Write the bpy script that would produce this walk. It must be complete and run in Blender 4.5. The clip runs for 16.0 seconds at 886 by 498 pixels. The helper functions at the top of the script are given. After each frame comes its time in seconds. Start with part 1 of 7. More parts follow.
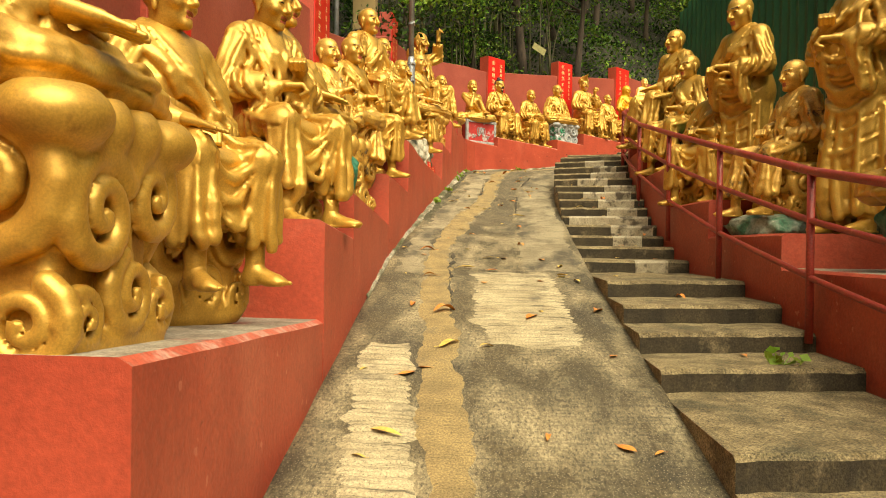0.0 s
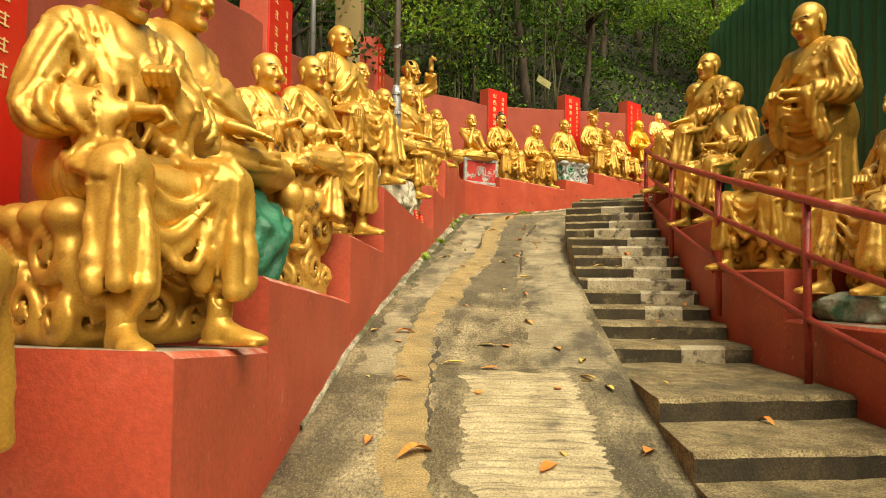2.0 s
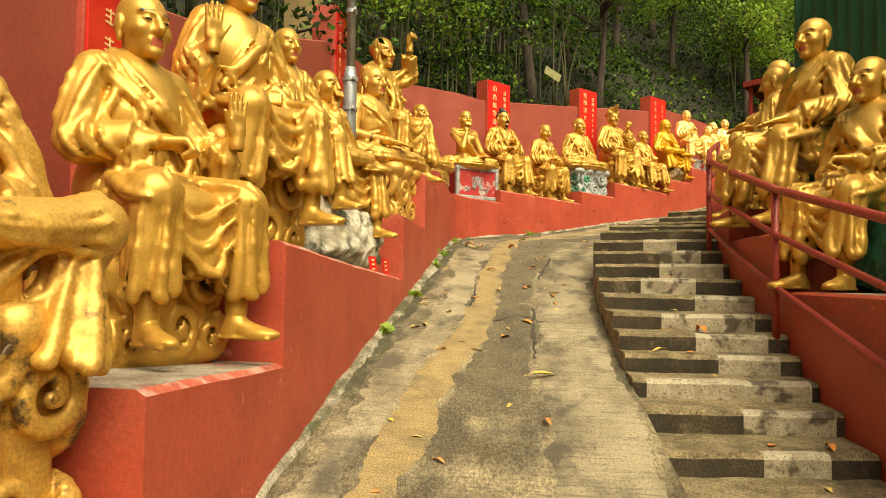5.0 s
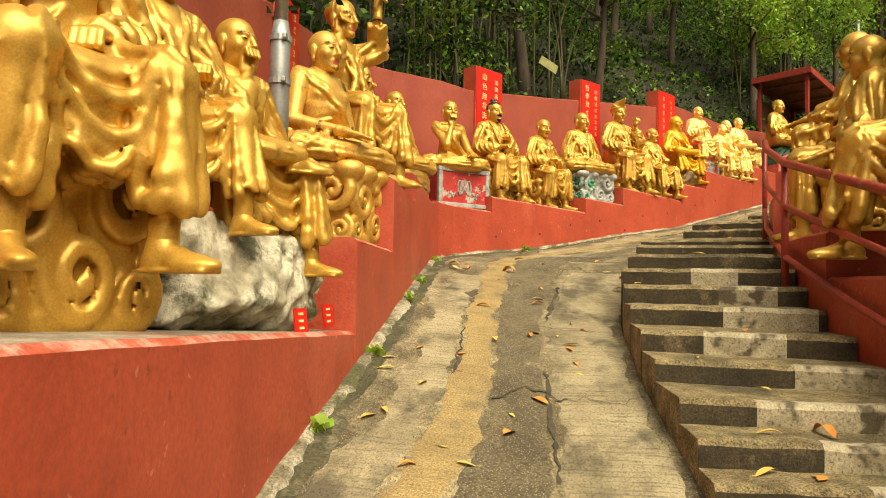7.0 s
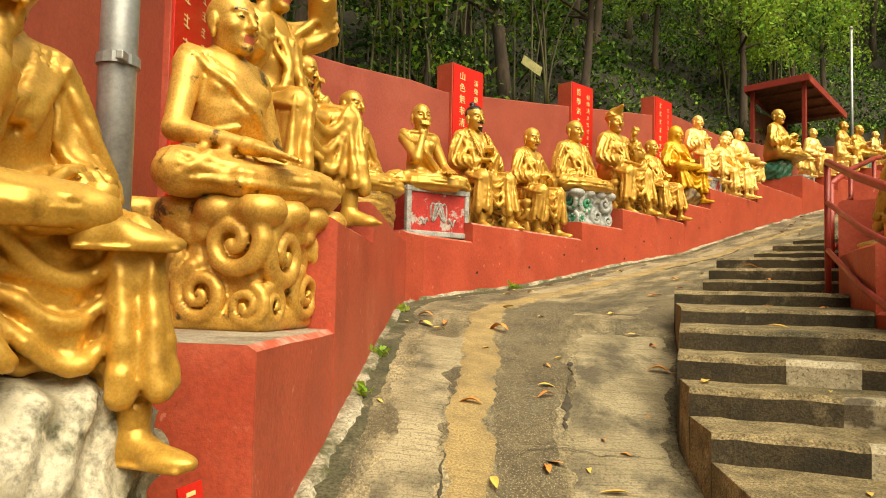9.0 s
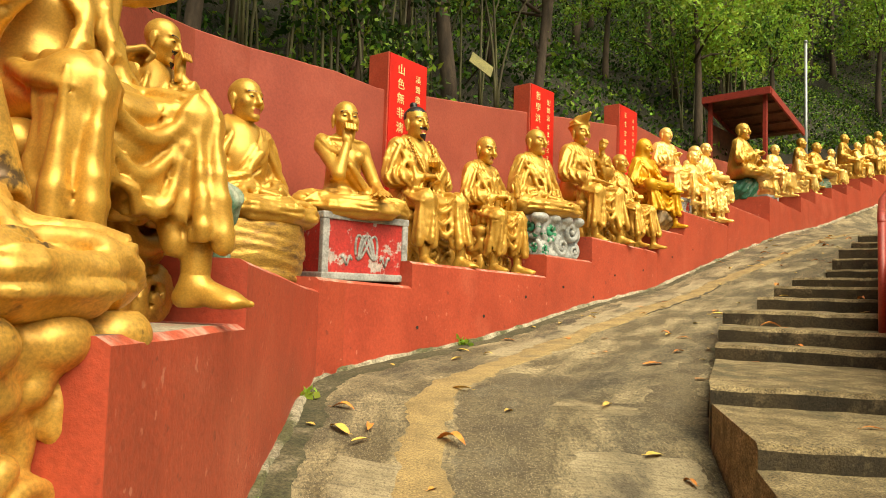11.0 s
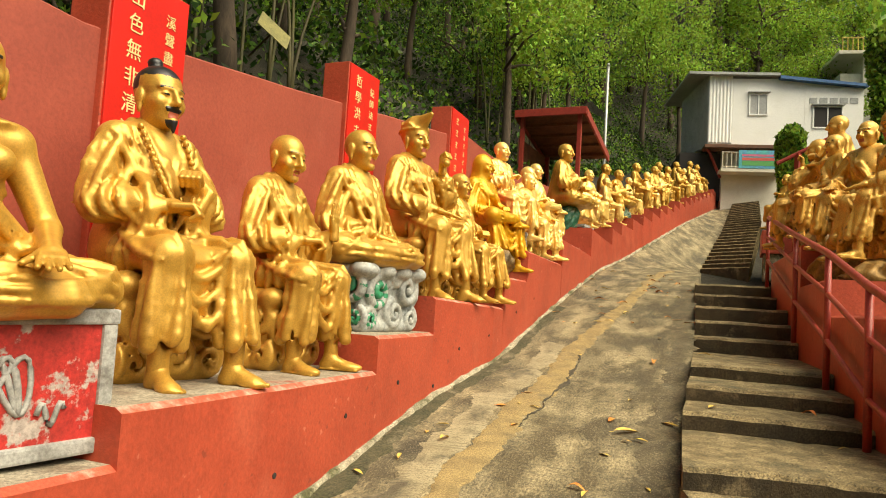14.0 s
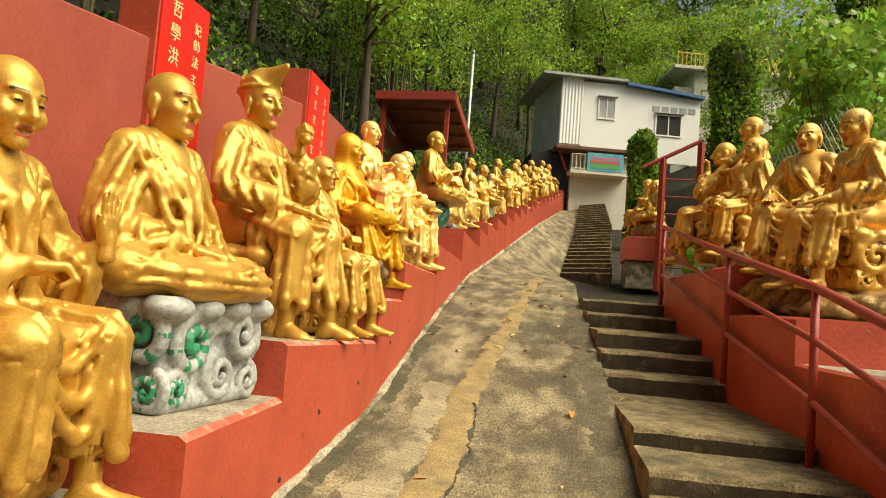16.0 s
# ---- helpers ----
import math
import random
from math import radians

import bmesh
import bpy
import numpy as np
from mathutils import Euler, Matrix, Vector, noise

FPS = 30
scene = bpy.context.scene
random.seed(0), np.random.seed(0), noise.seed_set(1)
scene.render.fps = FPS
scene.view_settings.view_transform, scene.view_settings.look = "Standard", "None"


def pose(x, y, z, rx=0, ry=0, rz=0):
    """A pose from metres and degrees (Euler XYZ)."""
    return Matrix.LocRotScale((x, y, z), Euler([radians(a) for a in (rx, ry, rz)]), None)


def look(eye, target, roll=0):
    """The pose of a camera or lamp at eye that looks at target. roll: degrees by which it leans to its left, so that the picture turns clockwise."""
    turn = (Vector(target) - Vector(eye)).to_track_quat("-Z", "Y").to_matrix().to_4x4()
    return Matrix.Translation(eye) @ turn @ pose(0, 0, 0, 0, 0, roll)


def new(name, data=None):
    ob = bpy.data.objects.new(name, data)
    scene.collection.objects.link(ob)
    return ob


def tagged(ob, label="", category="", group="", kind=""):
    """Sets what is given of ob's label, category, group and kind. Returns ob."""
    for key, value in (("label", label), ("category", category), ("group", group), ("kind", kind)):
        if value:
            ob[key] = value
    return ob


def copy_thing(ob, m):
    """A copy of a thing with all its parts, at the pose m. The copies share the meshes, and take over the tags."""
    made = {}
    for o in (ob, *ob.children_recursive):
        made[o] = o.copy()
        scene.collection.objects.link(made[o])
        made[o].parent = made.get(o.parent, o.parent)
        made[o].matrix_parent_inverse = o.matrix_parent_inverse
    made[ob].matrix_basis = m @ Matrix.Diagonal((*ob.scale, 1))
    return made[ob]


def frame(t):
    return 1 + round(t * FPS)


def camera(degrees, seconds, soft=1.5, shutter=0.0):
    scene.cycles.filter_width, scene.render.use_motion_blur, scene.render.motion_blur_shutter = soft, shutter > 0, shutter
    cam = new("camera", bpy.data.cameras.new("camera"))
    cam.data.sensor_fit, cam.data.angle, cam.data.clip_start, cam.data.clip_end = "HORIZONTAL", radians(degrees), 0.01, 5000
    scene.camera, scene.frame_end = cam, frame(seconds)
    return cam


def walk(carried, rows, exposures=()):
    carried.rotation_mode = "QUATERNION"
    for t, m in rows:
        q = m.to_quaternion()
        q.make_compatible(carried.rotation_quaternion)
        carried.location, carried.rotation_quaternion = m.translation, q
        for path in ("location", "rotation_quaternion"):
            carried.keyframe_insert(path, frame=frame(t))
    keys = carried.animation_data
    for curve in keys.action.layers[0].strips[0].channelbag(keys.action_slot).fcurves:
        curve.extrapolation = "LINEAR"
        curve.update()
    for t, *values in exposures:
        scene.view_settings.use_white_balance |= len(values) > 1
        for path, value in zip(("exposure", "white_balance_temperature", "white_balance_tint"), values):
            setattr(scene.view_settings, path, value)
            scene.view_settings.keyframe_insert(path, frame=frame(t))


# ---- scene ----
cam = camera(64.5, 16.0, soft=1.0)
METRES, EYE, TILT, LEAN, TURN = 16.0, 1.5, 0.0, 0.0, 0.0
ROWS = [
    (0.0, 0.0, 0.0, 0.0, 0.0, -0.34, -0.79),
    (0.5, 0.0009, 0.0262, 0.0047, 0.18, 0.45, -0.76),
    (1.0, 0.0045, 0.0552, 0.0117, 0.2, 2.0, -0.71),
    (1.5, 0.0067, 0.0853, 0.0173, 0.28, 2.44, -0.68),
    (2.0, 0.0101, 0.1119, 0.0226, 0.29, 2.55, -0.74),
    (2.5, 0.0146, 0.142, 0.0309, 0.33, 2.75, -0.72),
    (3.0, 0.0167, 0.1748, 0.0363, 0.4, 2.7, -0.76),
    (3.5, 0.0204, 0.2081, 0.0417, 0.44, 2.55, -0.75),
    (4.0, 0.0222, 0.2366, 0.0495, 0.41, 2.44, -0.79),
    (6.5, 0.0248, 0.3908, 0.0805, -0.37, 2.49, -0.95),
    (7.0, 0.027, 0.4209, 0.0845, -0.9, 2.59, -1.02),
    (7.5, 0.027, 0.45, 0.0925, -1.43, 2.69, -1.05),
    (8.0, 0.0273, 0.4792, 0.1011, -2.05, 2.77, -1.11),
    (10.5, 0.0335, 0.6296, 0.1333, -7.02, 3.44, -1.57),
    (11.0, 0.0384, 0.6598, 0.1427, -8.72, 3.56, -1.74),
    (11.5, 0.0403, 0.692, 0.151, -11.07, 3.78, -1.98),
    (12.0, 0.046, 0.7267, 0.1573, -15.21, 3.84, -2.37),
    (12.5, 0.0476, 0.7578, 0.1639, -18.31, 3.89, -2.74),
    (13.0, 0.0502, 0.7886, 0.1735, -21.54, 3.99, -3.06),
    (13.5, 0.0593, 0.8189, 0.1827, -24.88, 4.06, -3.22),
    (14.0, 0.0666, 0.8477, 0.1885, -27.4, 4.07, -3.5),
    (14.5, 0.0756, 0.8759, 0.1945, -31.12, 4.3, -3.82),
    (15.0, 0.0895, 0.9054, 0.1998, -34.03, 4.35, -3.97),
    (15.5, 0.1015, 0.9346, 0.2046, -36.63, 4.15, -4.2),
    (16.0, 0.1164, 0.961, 0.2076, -40.43, 4.18, -4.41),
]
walk(cam, [(t, pose(0, 0, EYE, TILT, LEAN, TURN) @ pose(METRES * x, METRES * y, METRES * z, 90 + pitch, roll, yaw)) for t, x, y, z, yaw, pitch, roll in ROWS],
     exposures=[(0.0, 0.44, 7600, 3), (9.0, 0.44, 7550, 3), (16.0, 0.46, 7250, 3)])

# ---------------------------------------------------------------- light: hazy bright sky, soft sun
world = bpy.data.worlds.new("hazy_sky")
scene.world = world
world.use_nodes = True
wn = world.node_tree
sky = wn.nodes.new("ShaderNodeTexSky")
sky.sky_type = "NISHITA"
sky.sun_disc = False
SUN_EL, SUN_AZ = 54.0, 156.0          # azimuth clockwise from +y
sky.sun_elevation, sky.sun_rotation = radians(SUN_EL), radians(SUN_AZ)
sky.air_density, sky.dust_density, sky.ozone_density = 1.0, 6.0, 0.3
wn.links.new(sky.outputs[0], wn.nodes["Background"].inputs[0])
wn.nodes["Background"].inputs[1].default_value = 0.098
sun = new("sun", bpy.data.lights.new("sun", "SUN"))
sun.data.energy, sun.data.angle, sun.data.color = 4.0, radians(60), (1.0, 0.93, 0.80)
sdir = Vector((math.sin(radians(SUN_AZ)) * math.cos(radians(SUN_EL)), math.cos(radians(SUN_AZ)) * math.cos(radians(SUN_EL)), math.sin(radians(SUN_EL))))
sun.matrix_world = look(sdir * 60, (0, 0, 0))

# ---------------------------------------------------------------- materials


def material(name, base, second=None, rough=0.6, metal=0.0, scale=6.0, grain=60.0, bump=0.2, mixlo=0.42, mixhi=0.62, third=None, third_scale=1.2,
             third_lo=0.55, third_hi=0.7, vary=0.0, stretch=(1, 1, 1), rough2=None, bump_dist=0.01, grain_amt=0.25, spec=None, sss=0.0, island=0.0, uv=False, streak=0.0, aggregate=0.0, scuff=0.0, pits=0.0):
    """Two-scale procedural surface: base and second colour by a noise, third colour as large stains, grain as colour and relief."""
    m = bpy.data.materials.new(name)
    m.use_nodes = True
    nt = m.node_tree
    n, l = nt.nodes, nt.links
    p = n["Principled BSDF"]
    p.inputs["Roughness"].default_value, p.inputs["Metallic"].default_value = rough, metal
    if spec is not None:
        p.inputs["Specular IOR Level"].default_value = spec
    geo = n.new("ShaderNodeNewGeometry")
    mp = n.new("ShaderNodeMapping")
    mp.inputs["Scale"].default_value = stretch
    l.new(n.new("ShaderNodeTexCoord").outputs["UV"] if uv else geo.outputs["Position"], mp.inputs["Vector"])

    def tex(sc, detail, roughness=0.6):
        t = n.new("ShaderNodeTexNoise")
        t.inputs["Scale"].default_value, t.inputs["Detail"].default_value, t.inputs["Roughness"].default_value = sc, detail, roughness
        l.new(mp.outputs[0], t.inputs["Vector"])
        return t

    def ramp(src, lo, hi):
        r = n.new("ShaderNodeMapRange")
        r.inputs["From Min"].default_value, r.inputs["From Max"].default_value = lo, hi
        l.new(src, r.inputs["Value"])
        return r.outputs["Result"]

    def mix(fac, a, b, mode="MIX"):
        x = n.new("ShaderNodeMix")
        x.data_type, x.blend_type = "RGBA", mode
        if isinstance(fac, float):
            x.inputs["Factor"].default_value = fac
        else:
            l.new(fac, x.inputs["Factor"])
        for sock, v in ((x.inputs["A"], a), (x.inputs["B"], b)):
            if isinstance(v, tuple):
                sock.default_value = (*v, 1)
            else:
                l.new(v, sock)
        return x.outputs["Result"]

    mid = tex(scale, 6)
    col = base
    f1 = ramp(mid.outputs["Fac"], mixlo, mixhi)
    if second:
        col = mix(f1, col, second)
    if third:
        big = tex(third_scale, 8, 0.65)
        col = mix(ramp(big.outputs["Fac"], third_lo, third_hi), col, third)
    fine = tex(grain, 4, 0.7)
    if grain_amt:
        g = n.new("ShaderNodeMapRange")
        g.inputs["From Min"].default_value, g.inputs["From Max"].default_value = 0.36, 0.64
        g.inputs["To Min"].default_value, g.inputs["To Max"].default_value = 1 - grain_amt, 1 + grain_amt
        l.new(fine.outputs["Fac"], g.inputs["Value"])
        cb = n.new("ShaderNodeCombineColor")
        for k in range(3):
            l.new(g.outputs["Result"], cb.inputs[k])
        col = mix(1.0, col, cb.outputs[0], "MULTIPLY")
    if streak:
        # fine lines drawn across the slope by the float, broken up along their length
        sm = n.new("ShaderNodeMapping")
        sm.inputs["Scale"].default_value = (1.6, 30.0, 1)
        l.new(n.new("ShaderNodeTexCoord").outputs["UV"], sm.inputs["Vector"])
        st = n.new("ShaderNodeTexNoise")
        st.inputs["Scale"].default_value, st.inputs["Detail"].default_value, st.inputs["Roughness"].default_value, st.inputs["Distortion"].default_value = 1.6, 5.0, 0.72, 0.25
        l.new(sm.outputs[0], st.inputs["Vector"])
        lines = ramp(st.outputs["Fac"], 0.50, 0.68)
        k = n.new("ShaderNodeMath")
        k.operation = "MULTIPLY"
        l.new(lines, k.inputs[0])
        k.inputs[1].default_value = streak
        col = mix(k.outputs[0], col, (0.055, 0.046, 0.028))
    if scuff:
        # chips and short scratches showing darker and paler paint
        sc = tex(16.0, 3, 0.5)
        gate = tex(1.7, 2, 0.5)
        for lo, hi, tint in ((0.67, 0.70, (0.20, 0.035, 0.022)), (0.33, 0.30, (0.60, 0.22, 0.15))):
            k = n.new("ShaderNodeMath")
            k.operation = "MULTIPLY"
            l.new(ramp(sc.outputs["Fac"], lo, hi), k.inputs[0])
            l.new(ramp(gate.outputs["Fac"], 0.46, 0.56), k.inputs[1])
            k2 = n.new("ShaderNodeMath")
            k2.operation = "MULTIPLY"
            l.new(k.outputs[0], k2.inputs[0])
            k2.inputs[1].default_value = scuff
            col = mix(k2.outputs[0], col, tint)
    if pits:
        # dark pores and specks of dirt
        pn = tex(75.0, 3, 0.75)
        k = n.new("ShaderNodeMath")
        k.operation = "MULTIPLY"
        l.new(ramp(pn.outputs["Fac"], 0.55, 0.64), k.inputs[0])
        k.inputs[1].default_value = pits
        col = mix(k.outputs[0], col, (0.035, 0.029, 0.017))
    if aggregate:
        # pale stones of the worn surface
        vo = n.new("ShaderNodeTexVoronoi")
        vo.inputs["Scale"].default_value = 88.0
        l.new(geo.outputs["Position"], vo.inputs["Vector"])
        k = n.new("ShaderNodeMath")
        k.operation = "MULTIPLY"
        l.new(ramp(vo.outputs["Distance"], 0.30, 0.16), k.inputs[0])
        k.inputs[1].default_value = aggregate
        col = mix(k.outputs[0], col, (0.44, 0.37, 0.23))
    if vary or island:
        hs = n.new("ShaderNodeHueSaturation")
        src = n.new("ShaderNodeObjectInfo").outputs["Random"] if vary else geo.outputs["Random Per Island"]
        v = n.new("ShaderNodeMapRange")
        v.inputs["To Min"].default_value, v.inputs["To Max"].default_value = 1 - (vary or island), 1 + (vary or island)
        l.new(src, v.inputs["Value"])
        l.new(v.outputs["Result"], hs.inputs["Value"])
        if island:
            h = n.new("ShaderNodeMapRange")
            h.inputs["To Min"].default_value, h.inputs["To Max"].default_value = 0.47, 0.53
            l.new(src, h.inputs["Value"])
            l.new(h.outputs["Result"], hs.inputs["Hue"])
        if isinstance(col, tuple):
            hs.inputs["Color"].default_value = (*col, 1)
        else:
            l.new(col, hs.inputs["Color"])
        col = hs.outputs["Color"]
    if isinstance(col, tuple):
        p.inputs["Base Color"].default_value = (*col, 1)
    else:
        l.new(col, p.inputs["Base Color"])
    if rough2 is not None:
        r = n.new("ShaderNodeMapRange")
        r.inputs["To Min"].default_value, r.inputs["To Max"].default_value = rough, rough2
        l.new(f1, r.inputs["Value"])
        l.new(r.outputs["Result"], p.inputs["Roughness"])
    if bump:
        b = n.new("ShaderNodeBump")
        b.inputs["Strength"].default_value, b.inputs["Distance"].default_value = bump, bump_dist
        add = n.new("ShaderNodeMath")
        add.operation = "ADD"
        l.new(mid.outputs["Fac"], add.inputs[0])
        l.new(fine.outputs["Fac"], add.inputs[1])
        l.new(add.outputs[0], b.inputs["Height"])
        last = b.outputs[0]

        l.new(last, p.inputs["Normal"])
    return m


RED = material("red_wall_paint", (0.43, 0.068, 0.034), (0.35, 0.052, 0.026), rough=0.5, scale=2.2, grain=40, bump=0.3, third=(0.50, 0.115, 0.065), third_scale=0.7, grain_amt=0.14, scuff=0.7)
RED_BACK = material("dull_red_back_wall_paint", (0.34, 0.074, 0.046), (0.29, 0.060, 0.038), rough=0.5, scale=1.6, grain=40, bump=0.25, third=(0.40, 0.11, 0.075), third_scale=0.6, grain_amt=0.12)
RED_WORN = material("red_ledge_worn", (0.33, 0.29, 0.215), (0.21, 0.165, 0.115), rough=0.8, scale=5, grain=50, bump=0.4, third=(0.31, 0.075, 0.045), third_scale=1.6, third_lo=0.56, third_hi=0.62, grain_amt=0.35, pits=0.60)
LIP_PAINT = material("pale_pink_worn_edge", (0.50, 0.27, 0.20), (0.44, 0.10, 0.055), rough=0.7, scale=9, grain=60, bump=0.3, mixlo=0.44, mixhi=0.56, third=(0.42, 0.075, 0.036), third_scale=3.0, third_lo=0.48, third_hi=0.56)
RED_IRON = material("red_rail_paint", (0.30, 0.035, 0.022), (0.24, 0.028, 0.018), rough=0.45, scale=9, grain=80, bump=0.15, third=(0.36, 0.10, 0.06), third_scale=5, third_lo=0.62, third_hi=0.68)
PLAQUE = material("scarlet_plaque", (0.62, 0.018, 0.012), (0.56, 0.015, 0.010), rough=0.4, scale=3, grain=60, bump=0.05, grain_amt=0.06)
CONCRETE = material("ramp_concrete", (0.33, 0.270, 0.150), (0.105, 0.082, 0.040), rough=0.85, scale=3.4, grain=60, bump=1.0, mixlo=0.40, mixhi=0.58, third=(0.055, 0.047, 0.027), third_scale=1.5, third_lo=0.47, third_hi=0.66, grain_amt=0.5, uv=True, stretch=(1.0, 0.45, 1), streak=0.7, aggregate=0.65, pits=0.80)
GROOVED = material("grooved_patch", (0.46, 0.385, 0.225), (0.33, 0.27, 0.150), rough=0.85, scale=3.5, grain=80, bump=0.5, grain_amt=0.3, third=(0.13, 0.108, 0.068), third_scale=2.5, third_lo=0.56, third_hi=0.68, uv=True, streak=0.85, pits=0.60)
PALE_LANE = material("pale_scraped_concrete", (0.36, 0.302, 0.180), (0.235, 0.193, 0.109), rough=0.85, scale=2.5, grain=75, bump=0.5, grain_amt=0.5, third=(0.10, 0.083, 0.05), third_scale=1.9, third_lo=0.50, third_hi=0.62, uv=True, stretch=(1, 0.6, 1), streak=0.7, pits=0.60)
AGGREGATE = material("coarse_dark_concrete", (0.135, 0.108, 0.058), (0.075, 0.060, 0.033), rough=0.9, scale=4, grain=60, bump=1.0, grain_amt=0.45, third=(0.17, 0.145, 0.09), third_scale=2.0, third_lo=0.55, third_hi=0.68, aggregate=0.9, pits=0.80)
MOSS = material("mossy_gutter", (0.075, 0.068, 0.034), (0.045, 0.045, 0.02), rough=0.95, scale=5, grain=60, bump=0.9, grain_amt=0.5, third=(0.19, 0.16, 0.10), third_scale=3.0, third_lo=0.55, third_hi=0.66)
TRENCH = material("tan_trench_mortar", (0.33, 0.238, 0.098), (0.23, 0.165, 0.070), rough=0.9, scale=4, grain=90, bump=0.5, third=(0.15, 0.12, 0.07), third_scale=1.9, third_lo=0.54, third_hi=0.68, grain_amt=0.45, uv=True, streak=0.35, pits=0.45)
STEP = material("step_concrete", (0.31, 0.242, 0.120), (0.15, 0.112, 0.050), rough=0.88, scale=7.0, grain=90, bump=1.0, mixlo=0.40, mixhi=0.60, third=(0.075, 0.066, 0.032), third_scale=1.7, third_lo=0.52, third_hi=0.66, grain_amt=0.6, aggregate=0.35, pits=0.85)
NOSING = material("white_nosing_paint", (0.46, 0.40, 0.265), (0.33, 0.28, 0.175), rough=0.8, scale=6, grain=80, bump=0.4, third=(0.10, 0.08, 0.048), third_scale=5.0, third_lo=0.53, third_hi=0.60, pits=0.70)
# Near-black base puts the shade of upright faces into colour; paler stains are wear.
DARKFACE = material("shaded_stained_riser", (0.062, 0.047, 0.023), (0.032, 0.025, 0.013), rough=0.9, scale=4, grain=80, bump=0.6, third=(0.17, 0.135, 0.075), third_scale=3.0, third_lo=0.56, third_hi=0.67, grain_amt=0.45, pits=0.50)
CRACK = material("crack_dirt", (0.07, 0.058, 0.036), (0.045, 0.037, 0.024), rough=0.95, scale=6, grain=80, bump=0.2)
KERBM = material("pale_mortar_kerb", (0.40, 0.36, 0.26), (0.20, 0.17, 0.11), rough=0.9, scale=7, grain=60, bump=0.8, third=(0.085, 0.085, 0.035), third_scale=1.6, third_lo=0.49, third_hi=0.58, grain_amt=0.4, pits=0.70)
# Soil set near black so the gaps between leaves read as shade.
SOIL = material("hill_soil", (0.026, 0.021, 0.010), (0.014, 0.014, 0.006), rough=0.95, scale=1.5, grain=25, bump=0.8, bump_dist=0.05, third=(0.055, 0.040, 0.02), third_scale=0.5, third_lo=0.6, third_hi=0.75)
GREENM = material("green_corrugated_sheet", (0.028, 0.12, 0.055), (0.02, 0.09, 0.042), rough=0.4, scale=1.2, grain=40, bump=0.1, third=(0.045, 0.15, 0.075), third_scale=0.6, grain_amt=0.1)
STEEL = material("galvanised_pole", (0.42, 0.43, 0.42), (0.33, 0.34, 0.33), rough=0.42, metal=0.6, scale=7, grain=60, bump=0.1, grain_amt=0.12)
WHITEM = material("white_corrugated_sheet", (0.88, 0.88, 0.84), (0.84, 0.84, 0.79), rough=0.5, scale=0.8, grain=20, bump=0.1, third=(0.64, 0.62, 0.56), third_scale=0.5, third_lo=0.62, third_hi=0.75, grain_amt=0.06)
CREAM = material("cream_render", (0.74, 0.70, 0.58), (0.66, 0.61, 0.49), rough=0.8, scale=0.9, grain=20, bump=0.1, grain_amt=0.08)
GREYM = material("grey_corrugated_sheet", (0.40, 0.41, 0.40), (0.32, 0.33, 0.32), rough=0.5, scale=1.2, grain=20, bump=0.1)
BLUEM = material("blue_tarpaulin", (0.03, 0.10, 0.26), (0.05, 0.14, 0.30), rough=0.5, scale=3, grain=20, bump=0.2)
YELLOWM = material("yellow_paint", (0.62, 0.46, 0.10), (0.55, 0.40, 0.09), rough=0.7, scale=2, grain=20, bump=0.1)
# Near-black tone standing in for unlit space inside openings; the cable shares it.
DARKM = material("dark_interior", (0.025, 0.022, 0.02), rough=0.8, bump=0.0, grain_amt=0.1)
RUSTM = material("rusty_brown_sheet", (0.16, 0.07, 0.035), (0.10, 0.045, 0.025), rough=0.7, scale=4, grain=30, bump=0.3)
GLYPH = material("pale_gold_lettering", (0.80, 0.62, 0.28), rough=0.5, bump=0.0, grain_amt=0.05)
BARK = material("bark", (0.075, 0.052, 0.033), (0.040, 0.029, 0.018), rough=0.9, scale=5, grain=30, bump=0.7, stretch=(1, 1, 0.25))
BAMBOO = material("bamboo_stem", (0.10, 0.095, 0.03), (0.06, 0.05, 0.022), rough=0.6, scale=3, grain=30, bump=0.2, stretch=(1, 1, 0.3))
LEAF = material("tree_leaf", (0.13, 0.235, 0.032), (0.075, 0.15, 0.020), rough=0.5, scale=0.5, grain=8, bump=0.0, island=0.4, grain_amt=0.2, spec=0.22)
LEAF_LIGHT = material("light_leaf", (0.30, 0.43, 0.050), (0.20, 0.32, 0.036), rough=0.5, scale=0.5, grain=8, bump=0.0, island=0.4, grain_amt=0.2, spec=0.22)
# Leaf tone darkened to carry the shade in undergrowth and dense trees.
LEAF_DARK = material("shade_dark_leaf", (0.030, 0.060, 0.011), (0.017, 0.036, 0.007), rough=0.5, scale=0.5, grain=8, bump=0.0, island=0.4, grain_amt=0.2, spec=0.18)
DRYLEAF = material("fallen_leaf", (0.62, 0.19, 0.030), (0.64, 0.30, 0.06), rough=0.7, scale=12, grain=60, bump=0.0, grain_amt=0.15)
YELLEAF = material("yellow_fallen_leaf", (0.68, 0.50, 0.10), (0.58, 0.34, 0.08), rough=0.7, scale=12, grain=60, bump=0.0, grain_amt=0.15)
LEAF_BIG = material("large_shrub_leaf", (0.26, 0.42, 0.060), (0.17, 0.31, 0.04), rough=0.42, scale=0.8, grain=8, bump=0.0, island=0.35, grain_amt=0.2, spec=0.3)
BAMBOO_PALE = material("olive_board", (0.23, 0.21, 0.07), (0.17, 0.155, 0.055), rough=0.7, scale=6, grain=40, bump=0.1)

# ---------------------------------------------------------------- small helpers for building


